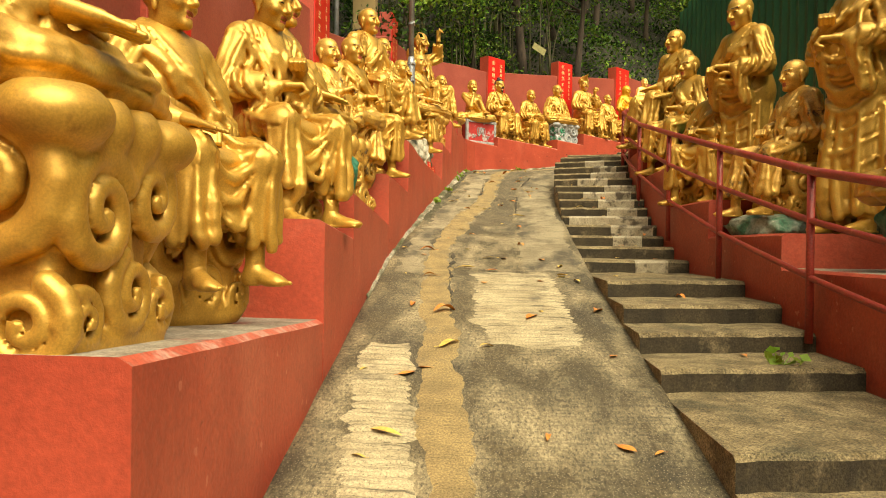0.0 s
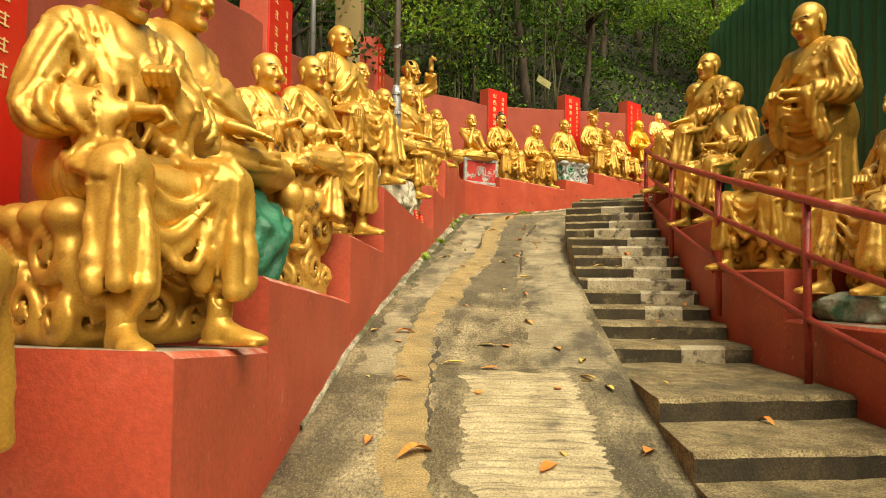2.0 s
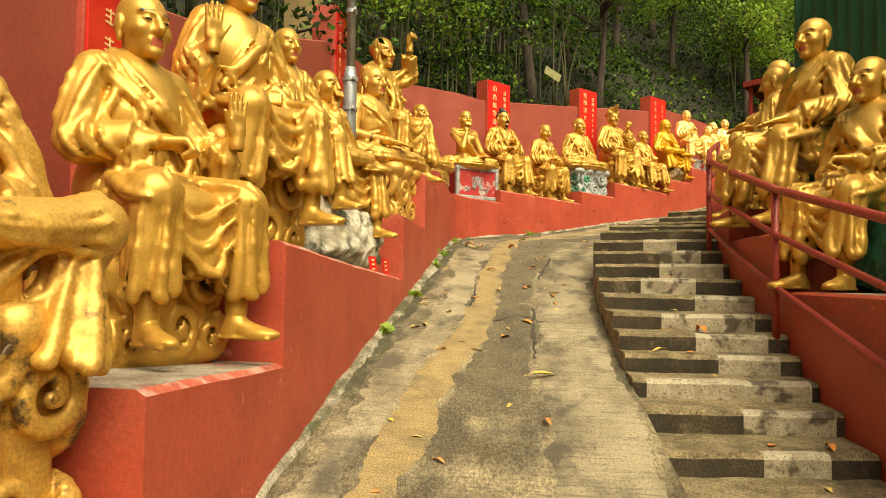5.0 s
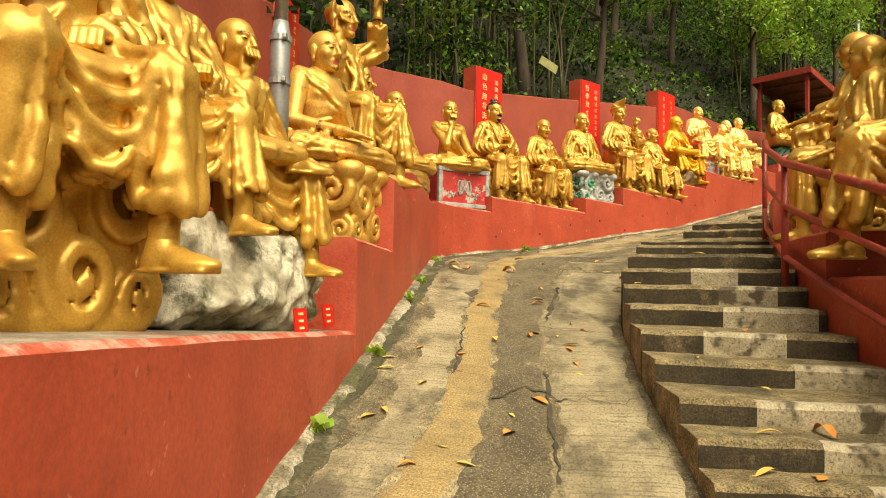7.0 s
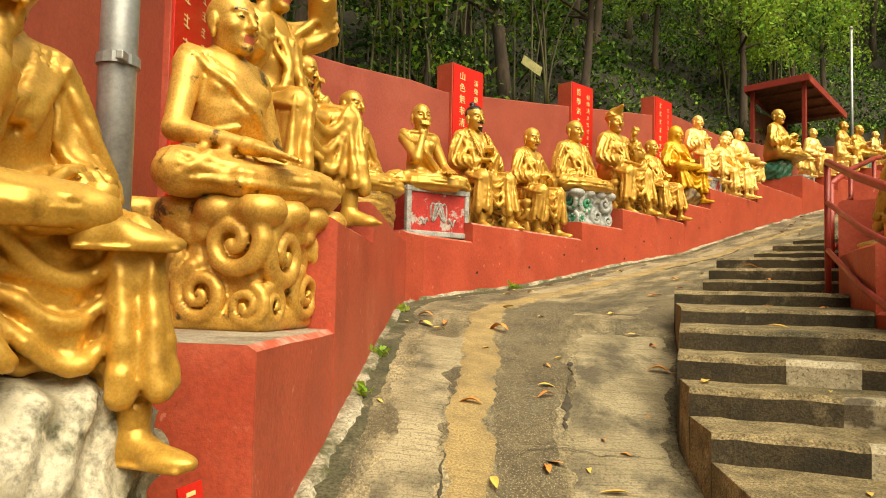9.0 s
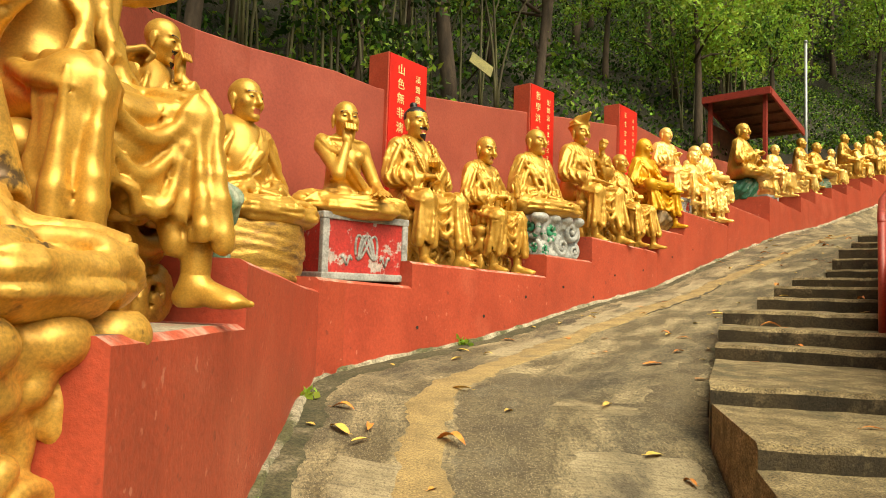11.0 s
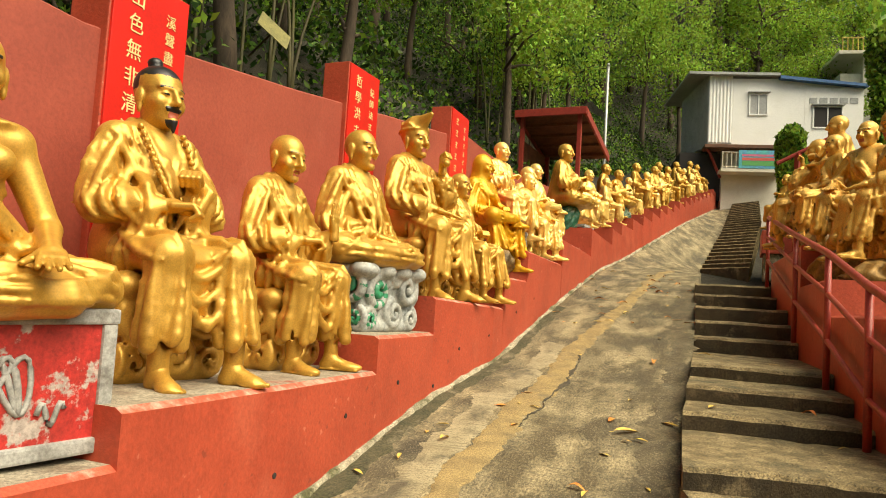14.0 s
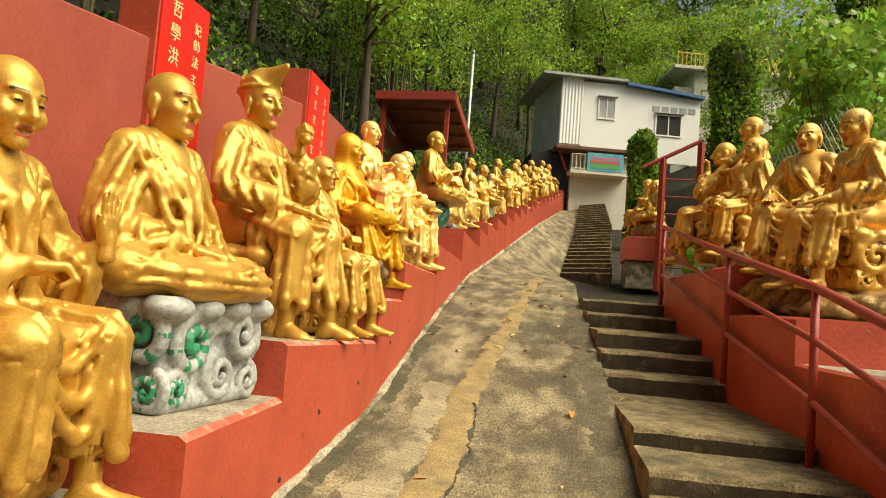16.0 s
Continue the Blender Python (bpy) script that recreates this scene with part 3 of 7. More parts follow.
_edge_of = [(STAIR.s_of_y(sy), EDGE.s_of_y(ey)) for sy, ey in ((-4, -4), (0, 0.1), (3, 3.1), (5.7, 5.9), (8.5, 8.5), (10.2, 10.0), (11.7, 11.2), (12.7, 12.2), (13.2, 12.9), (14.15, 13.7), (15.7, 15.0), (16.4, 15.6), (18.1, 17.25), (20.05, 19.3), (21.4, 20.7), (23.6, 22.6), (27.95, 26.2), (37.9, 36.5))]


def edge_s(s):
    return float(np.interp(s, [m[0] for m in _edge_of], [m[1] for m in _edge_of]))


def step_block(parent, s0, s1, z, zlow, light=None, extra=0.0):
    """One step from nose line s0 back to s1 with its top at z. light: stretch of the nose painted pale."""
    s1 += 0.06
    a, b = STAIR.at(s0), EDGE.at(edge_s(s0))
    d, c = STAIR.at(s1), EDGE.at(edge_s(s1))
    b, c = b + (b - a) * 0.04, c + (c - d) * 0.04
    across = b - a
    fwd = Vector((-across.y, across.x)).normalized()
    bm = bmesh.new()
    n = 26
    rows = []
    for i in range(n + 1):
        f = i / n
        p, q = a.lerp(b, f), d.lerp(c, f)
        w1 = 0.014 * noise.noise((p.x * 3, p.y * 3, z)) + 0.009 * noise.noise((p.x * 17, p.y * 17, z))
        w2 = 0.008 * noise.noise((p.x * 5, p.y * 5, z + 9)) - 0.012 * max(0.0, noise.noise((p.x * 9, p.y * 9, z + 3)) - 0.2)
        p = p + fwd * w1
        zt = z + w2
        rows.append([bm.verts.new((p.x, p.y, zlow)), bm.verts.new((p.x - fwd.x * 0.012, p.y - fwd.y * 0.012, zt - 0.03)), bm.verts.new((p.x + fwd.x * 0.01, p.y + fwd.y * 0.01, zt - 0.004)),
                     bm.verts.new((p.x + fwd.x * 0.06, p.y + fwd.y * 0.06, zt)), bm.verts.new((q.x, q.y, zt + 0.004)), bm.verts.new((q.x, q.y, zlow))])
    for i, (r0, r1) in enumerate(zip(rows, rows[1:])):
        pale = light and light[0] + 0.05 * noise.noise((z * 9, 0, 0)) <= (i + 0.5) / n <= light[1]
        for k in range(5):
            fc = bm.faces.new((r0[k], r1[k], r1[k + 1], r0[k + 1]))
            # unpainted risers take the shade-dark tone, treads the plain concrete
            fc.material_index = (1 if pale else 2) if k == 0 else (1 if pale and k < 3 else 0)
    bm.faces.new(list(reversed(rows[0])))
    bm.faces.new(rows[-1])
    bmesh.ops.recalc_face_normals(bm, faces=bm.faces)
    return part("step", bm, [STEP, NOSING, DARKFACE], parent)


stairs = tagged(empty("stairs"), "weathered dark concrete steps with worn pale nosings", "stairs", kind="structure")
rng = random.Random(4)
PALE = {11: (0.5, 0.8), 12: None, 13: (0.45, 0.75), 14: (0.5, 0.95), 15: (0.1, 0.95), 16: (0.55, 0.9), 17: (0.45, 0.9), 18: (0.3, 0.9), 19: (0.6, 1.0), 20: (0.3, 0.7), 21: (0.5, 0.95), 22: (0.55, 0.85), 23: (0.4, 0.7)}
for i, (y, z) in enumerate(STEPS):
    s0 = STAIR.s_of_y(y)
    s1 = STAIR.s_of_y(STEPS[i + 1][0]) if i + 1 < len(STEPS) else STAIR.s_of_y(23.0)
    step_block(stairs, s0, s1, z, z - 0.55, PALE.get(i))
upper_stairs = tagged(empty("upper_stairs"), "long dark concrete flight climbing to the house", "stairs", kind="structure")
u0, u1 = STAIR.s_of_y(27.95), STAIR.s_of_y(37.6)
for i in range(26):
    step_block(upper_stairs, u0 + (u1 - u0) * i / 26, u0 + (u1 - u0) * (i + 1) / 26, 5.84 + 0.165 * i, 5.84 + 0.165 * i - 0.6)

# ---------------------------------------------------------------- right of the stairs: stepped red terrace, rails, green sheet fence
TERRACE = [(-4.0, 0.0, 0.55), (0.0, 2.6, 0.98), (2.6, 5.25, 1.36), (5.25, 6.85, 1.62), (6.85, 8.45, 1.98), (8.45, 9.9, 2.48), (9.9, 11.2, 2.92), (11.2, 12.9, 3.22), (12.9, 14.6, 3.66), (14.6, 16.0, 4.15), (16.0, 17.55, 4.58), (17.55, 18.65, 4.90), (18.65, 20.75, 5.36)]


def terrace_block(y0, y1, z):
    s0, s1 = EDGE.s_of_y(y0), EDGE.s_of_y(y1)
    n = max(3, int((s1 - s0) / 0.4))
    bm = bmesh.new()
    cols = []
    for i in range(n + 1):
        s = s0 + (s1 - s0) * i / n
        a, a2, b = EDGE.off(s, -0.05), EDGE.off(s, -0.08), EDGE.off(s, -2.3)
        zz = z + 0.006 * noise.noise((s * 3, z, 0))
        cols.append([bm.verts.new((a.x, a.y, z - 1.6)), bm.verts.new((a.x, a.y, zz - 0.02)), bm.verts.new((a2.x, a2.y, zz)), bm.verts.new((b.x, b.y, zz)), bm.verts.new((b.x, b.y, z - 1.6))])
    for a, b in zip(cols, cols[1:]):
        for k in range(4):
            f = bm.faces.new((a[k], b[k], b[k + 1], a[k + 1]))
            f.material_index = 1 if k == 2 else 0
    bm.faces.new(list(reversed(cols[0])))
    bm.faces.new(cols[-1])
    bmesh.ops.recalc_face_normals(bm, faces=bm.faces)
    return tagged(mesh_object("terrace_wall", bm, [RED, RED_WORN]), "red painted concrete terrace step beside the stairs", "ledge", kind="structure")


for y0, y1, z in TERRACE:
    terrace_block(y0, y1, z)


def railing(posts, label, u=0.03):
    """A painted tube rail: posts (y, foot, top) along the stairs' outer side, three bars."""
    top = tagged(empty("railing"), label, "railing")
    pts = []
    for y, zb, zt in posts:
        p = EDGE.off(EDGE.s_of_y(y), u)
        pts.append((Vector((p.x, p.y, zb)), Vector((p.x, p.y, zt))))
        bm = bmesh.new()
        tube(bm, [(p.x, p.y, zb - 0.12), (p.x, p.y, zt)], 0.027, 10)
        part("post", bm, RED_IRON, top, smooth=True)
    for k, (frac, r) in enumerate(((1.0, 0.030), (0.68, 0.022), (0.31, 0.022))):
        bm = bmesh.new()
        line = []
        for i, (a, b) in enumerate(pts):
            q = a.lerp(b, frac)
            line.append(q)
            if i + 1 < len(pts):
                ys = (posts[i][0] + posts[i + 1][0]) / 2
                m = EDGE.off(EDGE.s_of_y(ys), u)
                q2 = q.lerp(pts[i + 1][0].lerp(pts[i + 1][1], frac), 0.5)
                line.append(Vector(((m.x + q2.x) / 2, (m.y + q2.y) / 2, q2.z)))
        tube(bm, line, r, 10)
        part("top_bar" if k == 0 else "bar", bm, RED_IRON, top, smooth=True)
    return top


railing([(-0.9, 0.05, 1.0), (1.0, 0.42, 1.4), (2.9, 0.72, 1.71), (4.65, 1.0, 2.02), (6.33, 1.30, 2.41), (7.97, 1.70, 2.80), (9.75, 2.20, 3.21), (11.8, 2.76, 3.76), (14.4, 3.36, 4.46)], "dark red painted steel tube railing beside the steps")
railing([(15.3, 3.46, 4.42), (16.3, 3.72, 4.76), (17.2, 4.05, 5.08), (18.5, 4.40, 5.43), (20.6, 5.10, 6.02)], "dark red painted steel tube railing by the upper steps")


def green_fence():
    """Tall corrugated sheets on posts behind the terrace."""
    top = tagged(empty("corrugated_fence"), "tall dark green corrugated steel sheet fence", "fence")
    a, b = Vector((4.35, -3.0)), Vector((4.05, 12.1))
    L = (b - a).length
    d = (b - a) / L
    n = Vector((-d.y, d.x))
    sheet = 0.0
    i = 0
    while sheet < L:
        w = min(0.98, L - sheet)
        bm = bmesh.new()
        prev = None
        m = int(w / 0.0245)
        for k in range(m + 1):
            t = sheet + w * k / m
            ph = (t % 0.196) / 0.196
            off = 0.034 * max(0.0, min(1.0, 3.0 * abs(ph - 0.5) - 0.4)) + (0.004 if i % 2 else 0)
            p = a + d * t + n * off
            ztop = 5.55 - 0.02 * (L - t) + 0.03 * (i % 3)
            q = [bm.verts.new((p.x, p.y, 0.2)), bm.verts.new((p.x, p.y, ztop)), bm.verts.new((p.x - n.x * 0.003, p.y - n.y * 0.003, ztop)), bm.verts.new((p.x - n.x * 0.003, p.y - n.y * 0.003, 0.2))]
            if prev:
                for j in range(3):
                    bm.faces.new((prev[j], q[j], q[j + 1], prev[j + 1]))
            prev = q
        bmesh.ops.recalc_face_normals(bm, faces=bm.faces)
        part("sheet", bm, GREENM, top)
        sheet += w
        i += 1
    for t in np.arange(0.5, L, 2.4):
        p = a + d * t - n * 0.06
        bm = bmesh.new()
        box(bm, (p.x - 0.03, p.y - 0.03, 0.2), (p.x + 0.03, p.y + 0.03, 5.2), 0.004)
        part("post", bm, STEEL, top)
    return top


green_fence()

# ---------------------------------------------------------------- figures: rounded solids blended together, then meshed
GOLDS = {"gold_paint": dict(base=(0.61, 0.35, 0.066), second=(0.49, 0.27, 0.046), rough=0.36, metal=0.46, scale=5, grain=120, bump=0.05, third=(0.30, 0.145, 0.028), third_scale=6.5, third_lo=0.60, third_hi=0.72, rough2=0.44, grain_amt=0.14, bump_dist=0.003),
         "tarnished_gold": dict(base=(0.68, 0.395, 0.082), second=(0.54, 0.30, 0.060), rough=0.38, metal=0.42, scale=7, grain=90, bump=0.10, third=(0.11, 0.065, 0.026), third_scale=5.0, third_lo=0.59, third_hi=0.65, rough2=0.5, grain_amt=0.2, bump_dist=0.004),
         "pale_gold_paint": dict(base=(0.88, 0.60, 0.19), second=(0.82, 0.52, 0.14), rough=0.34, metal=0.45, scale=5, grain=120, bump=0.05, third=(0.60, 0.34, 0.07), third_scale=3.0, third_lo=0.60, third_hi=0.74, rough2=0.42, grain_amt=0.10, bump_dist=0.003),
         "yellow_gold_paint": dict(base=(0.70, 0.36, 0.018), second=(0.60, 0.29, 0.016), rough=0.40, metal=0.35, scale=5, grain=120, bump=0.05, third=(0.42, 0.19, 0.015), third_scale=3.0, third_lo=0.6, third_hi=0.74, grain_amt=0.1, bump_dist=0.003)}
GOLD, GOLD_OLD, GOLD_PALE, GOLD_YELLOW = [material(k, **v) for k, v in GOLDS.items()]
BLACK = material("black_hair_paint", (0.015, 0.013, 0.012), rough=0.35, bump=0.1, grain_amt=0.1)
LIP = material("red_lip_paint", (0.36, 0.075, 0.03), rough=0.45, bump=0.0, grain_amt=0.05)
JADE = material("green_rock_paint", (0.025, 0.16, 0.085), (0.014, 0.085, 0.048), rough=0.45, scale=5, grain=35, bump=0.5, third=(0.30, 0.31, 0.23), third_scale=2.4, third_lo=0.62, third_hi=0.68, bump_dist=0.015)
WHITE_ROCK = material("flaking_white_rock", (0.50, 0.46, 0.34), (0.27, 0.235, 0.15), rough=0.7, scale=5, grain=40, bump=0.6, mixlo=0.46, mixhi=0.56, third=(0.075, 0.075, 0.035), third_scale=3.4, third_lo=0.52, third_hi=0.60, grain_amt=0.35, bump_dist=0.015)
PALE_GREEN = material("mossy_pale_rock", (0.33, 0.36, 0.27), (0.07, 0.20, 0.11), rough=0.65, scale=6, grain=40, bump=0.5, third=(0.06, 0.06, 0.035), third_scale=3.0, third_lo=0.56, third_hi=0.64, bump_dist=0.015)
BROWN_ROCK = material("brown_gold_rock", (0.36, 0.21, 0.06), (0.20, 0.12, 0.04), rough=0.5, metal=0.35, scale=6, grain=40, bump=0.5, third=(0.06, 0.05, 0.03), third_scale=3.0, bump_dist=0.015)
CLOUD_GREY = material("grey_white_cloud_paint", (0.40, 0.41, 0.38), (0.27, 0.29, 0.28), rough=0.6, scale=6, grain=40, bump=0.3, third=(0.16, 0.17, 0.16), third_scale=4)
CLOUD_GREEN = material("green_scroll_paint", (0.03, 0.25, 0.12), (0.02, 0.18, 0.09), rough=0.5, scale=6, grain=40, bump=0.2)
CHEST_RED = material("worn_red_chest_paint", (0.46, 0.03, 0.025), (0.36, 0.028, 0.022), rough=0.55, scale=8, grain=50, bump=0.2, third=(0.42, 0.36, 0.32), third_scale=6, third_lo=0.56, third_hi=0.60)
CHEST_GREY = material("grey_chest_frame", (0.36, 0.36, 0.34), (0.24, 0.24, 0.22), rough=0.6, scale=8, grain=50, bump=0.2, third=(0.13, 0.12, 0.10), third_scale=5)


def smin(a, b, k):
    h = np.clip(0.5 + 0.5 * (b - a) / k, 0, 1)
    return b + (a - b) * h - k * h * (1 - h)


def ridge(u):
    """Irregular cloth folds: rounded backs between narrow grooves, of uneven width."""
    w = u + 0.55 * np.sin(0.53 * u + 1.3)
    return (np.abs(np.sin(w)) ** 0.7) * (0.72 + 0.28 * np.sin(0.37 * u + 0.6))


def bend(pts, n):
    """A smooth curve of n points through three control points (the middle one is passed through), or along more of them."""
    q = np.array(pts, float)
    t = np.linspace(0, 1, n)[:, None]
    if len(q) == 3:
        c = 2 * q[1] - 0.5 * (q[0] + q[2])
        return (1 - t) ** 2 * q[0] + 2 * t * (1 - t) * c + t ** 2 * q[2]
    x = np.linspace(0, 1, len(q))
    return np.stack([np.interp(t[:, 0], x, q[:, i]) for i in range(3)], 1)


class Solid:
    """A block of distances, into which rounded shapes are blended; net() gives its skin."""

    def __init__(self, lo, hi, vox):
        self.lo, self.v = np.array(lo, float), vox
        n = np.ceil((np.array(hi) - self.lo) / vox).astype(int) + 1
        self.ax = [self.lo[i] + vox * np.arange(n[i]) for i in range(3)]
        self.d = np.full(n, 0.5, np.float32)

    def add(self, fn, lo, hi, k=0.03, cut=False):
        sl, co = [], []
        for i in range(3):
            a = int(max(0, math.floor((lo[i] - self.lo[i]) / self.v)))
            b = int(min(self.d.shape[i], math.ceil((hi[i] - self.lo[i]) / self.v) + 1))
            if b <= a:
                return
            sl.append(slice(a, b))
            co.append(self.ax[i][a:b])
        X, Y, Z = co[0][:, None, None], co[1][None, :, None], co[2][None, None, :]
        f = np.broadcast_to(fn(X, Y, Z), self.d[tuple(sl)].shape)
        old = self.d[tuple(sl)]
        self.d[tuple(sl)] = -smin(-old, f, k) if cut else smin(old, f, k)

    def limb(self, a, b, ra, rb, k=0.03, flat=None, cut=False, open_end=False):
        """A tapering rounded bar. flat: (axis, factor) squeezes it; open_end: cut square at b."""
        a, b = np.array(a, float), np.array(b, float)
        ba = b - a
        L = float(np.linalg.norm(ba)) + 1e-9
        dv = ba / L
        m = max(ra, rb) + 0.07
        sq = flat or (0, 1.0)

        def fn(X, Y, Z):
            px, py, pz = X - a[0], Y - a[1], Z - a[2]
            t = np.clip((px * dv[0] + py * dv[1] + pz * dv[2]) / L, 0, 1)
            q = [px - t * ba[0], py - t * ba[1], pz - t * ba[2]]
            q[sq[0]] = q[sq[0]] * sq[1]
            d = np.sqrt(q[0] ** 2 + q[1] ** 2 + q[2] ** 2) - (ra + (rb - ra) * t)
            if open_end:
                ang2 = np.arctan2(q[1], q[0])
                d = np.maximum(d, px * dv[0] + py * dv[1] + pz * dv[2] - L - 0.012 * np.sin(ang2 * 5))
            return d
        self.add(fn, np.minimum(a, b) - m, np.maximum(a, b) + m, k, cut)

    def egg(self, c, r, k=0.03, cut=False, fold=None):
        c, r = np.array(c, float), np.array(r, float)

        def fn(X, Y, Z):
            x, y, z = X - c[0], Y - c[1], Z - c[2]
            k0 = np.sqrt((x / r[0]) ** 2 + (y / r[1]) ** 2 + (z / r[2]) ** 2)
            k1 = np.sqrt((x / r[0] ** 2) ** 2 + (y / r[1] ** 2) ** 2 + (z / r[2] ** 2) ** 2) + 1e-6
            d = k0 * (k0 - 1) / k1
            if fold:
                amp, cnt, ph = fold
                d = d - amp * ridge(np.arctan2(y, x) * cnt * 0.5 + ph) + amp * 0.3
            return d
        self.add(fn, c - r - 0.07, c + r + 0.07, k, cut)

    def block(self, lo, hi, r=0.03, k=0.03, relief=None):
        lo, hi = np.array(lo, float), np.array(hi, float)
        c, h = (lo + hi) / 2, (hi - lo) / 2 - r

        def fn(X, Y, Z):
            qx, qy, qz = np.abs(X - c[0]) - h[0], np.abs(Y - c[1]) - h[1], np.abs(Z - c[2]) - h[2]
            d = np.sqrt(np.maximum(qx, 0) ** 2 + np.maximum(qy, 0) ** 2 + np.maximum(qz, 0) ** 2) + np.minimum(np.maximum(np.maximum(qx, qy), qz), 0) - r
            return d - relief(X, Y, Z) if relief else d
        self.add(fn, lo - 0.08, hi + 0.08, k)

    def settle(self, pts, turns=5):
        """Points moved onto the skin, with the outward direction at each; those that find no skin are left out."""
        P = np.array(pts, float)
        top = np.array(self.d.shape) - 2
        for _ in range(turns):
            i = np.clip(np.rint((P - self.lo) / self.v).astype(int), 1, top)
            x, y, z = i.T
            d = self.d[x, y, z]
            g = np.stack([self.d[x + 1, y, z] - self.d[x - 1, y, z], self.d[x, y + 1, z] - self.d[x, y - 1, z], self.d[x, y, z + 1] - self.d[x, y, z - 1]], 1)
            n = g / (np.linalg.norm(g, axis=1)[:, None] + 1e-6)
            P = P - n * np.clip(d, -0.06, 0.06)[:, None]
        return P, n, np.abs(d) < 0.03

    def cord(self, pts, rs, k=0.010, cut=False):
        """A rounded cord through points, with a radius at each."""
        for a, b, ra, rb in zip(pts, pts[1:], rs, rs[1:]):
            a, b = np.array(a, float), np.array(b, float)
            ba = b - a
            L2 = float(ba @ ba) + 1e-12
            m = max(ra, rb) + 2.5 * k + self.v

            def fn(X, Y, Z):
                px, py, pz = X - a[0], Y - a[1], Z - a[2]
                t = np.clip((px * ba[0] + py * ba[1] + pz * ba[2]) / L2, 0, 1)
                return np.sqrt((px - t * ba[0]) ** 2 + (py - t * ba[1]) ** 2 + (pz - t * ba[2]) ** 2) - (ra + (rb - ra) * t)
            self.add(fn, np.minimum(a, b) - m, np.maximum(a, b) + m, k, cut)

    def pleats(self, paths, k=0.006, sink=0.05):
        """Cloth folds: cords along paths (points, radius, taper), settled on the skin as it stands, each with a groove beside it."""
        ridges, grooves = [], []
        for pts, r, taper in paths:
            c = bend(pts, 11)
            P, n, ok = self.settle(c)
            ok &= np.linalg.norm(P - c, axis=1) < 0.085
            t = np.linspace(0, 1, len(c))
            rs = r * ((np.sin(np.pi * np.clip(t, 0.04, 0.96))) ** 0.5 if taper == 0 else np.clip(0.25 + 1.1 * t, 0, 1) if taper > 0 else np.clip(1.35 - 1.1 * t, 0, 1))
            tan = np.gradient(P, axis=0)
            side = np.cross(tan, n)
            side /= np.linalg.norm(side, axis=1)[:, None] + 1e-9
            runs, run = [], []
            for i in range(len(P)):
                if not ok[i] or (run and np.linalg.norm(P[i] - P[i - 1]) > 0.11):
                    runs.append(run)
                    run = []
                if ok[i]:
                    run.append(i)
            for run in runs + [run]:
                if len(run) > 2:
                    ridges.append((P[run] - n[run] * (rs[run] * sink)[:, None], rs[run]))
                    grooves.append((P[run] + side[run] * (rs[run] * 1.6)[:, None] + n[run] * (rs[run] * 0.12)[:, None], rs[run] * 0.78))
        for P, rs in grooves:
            self.cord(P, rs, k, cut=True)
        for P, rs in ridges:
            self.cord(P, rs, k)

    def net(self):
        """Surface nets: one point per mixed cell, one quad per crossed edge."""
        d = self.d
        s = d < 0
        n = np.array(d.shape) - 1
        cnt = np.zeros(n, np.float32)
        acc = np.zeros((3, *n), np.float32)
        for ax in range(3):
            o1, o2 = [i for i in range(3) if i != ax]
            for e1 in (0, 1):
                for e2 in (0, 1):
                    sa, sb = [slice(None)] * 3, [slice(None)] * 3
                    sa[ax], sb[ax] = slice(0, -1), slice(1, None)
                    for o, e in ((o1, e1), (o2, e2)):
                        sa[o] = sb[o] = slice(e, n[o] + e)
                    a, b = d[tuple(sa)], d[tuple(sb)]
                    x = (a < 0) != (b < 0)
                    t = np.where(x, a / np.where(x, a - b, 1), 0)
                    cnt += x
                    acc[ax] += np.where(x, t, 0)
                    acc[o1] += x * e1
                    acc[o2] += x * e2
        on = cnt > 0
        idx = np.full(n, -1, np.int64)
        idx[on] = np.arange(on.sum())
        cell = np.argwhere(on).astype(np.float32)
        verts = self.lo + self.v * (cell + (acc[:, on] / cnt[on]).T)
        quads = []
        for ax in range(3):
            o1, o2 = [(1, 2), (2, 0), (0, 1)][ax]
            sa, sb = [slice(1, -1)] * 3, [slice(1, -1)] * 3
            sa[ax], sb[ax] = slice(0, -1), slice(1, None)
            a, b = s[tuple(sa)], s[tuple(sb)]
            base = np.zeros(3, int)
            base[o1] = base[o2] = 1
            for flip in (False, True):
                e = np.argwhere((a & ~b) if not flip else (~a & b)) + base
                if not len(e):
                    continue
                q = []
                for da, db in ((1, 1), (0, 1), (0, 0), (1, 0)):
                    c = e.copy()
                    c[:, o1] -= da
                    c[:, o2] -= db
                    q.append(idx[c[:, 0], c[:, 1], c[:, 2]])
                q = np.stack(q, 1)
                quads.append(q[:, ::-1] if flip else q)
        return verts.astype(np.float64), np.concatenate(quads)


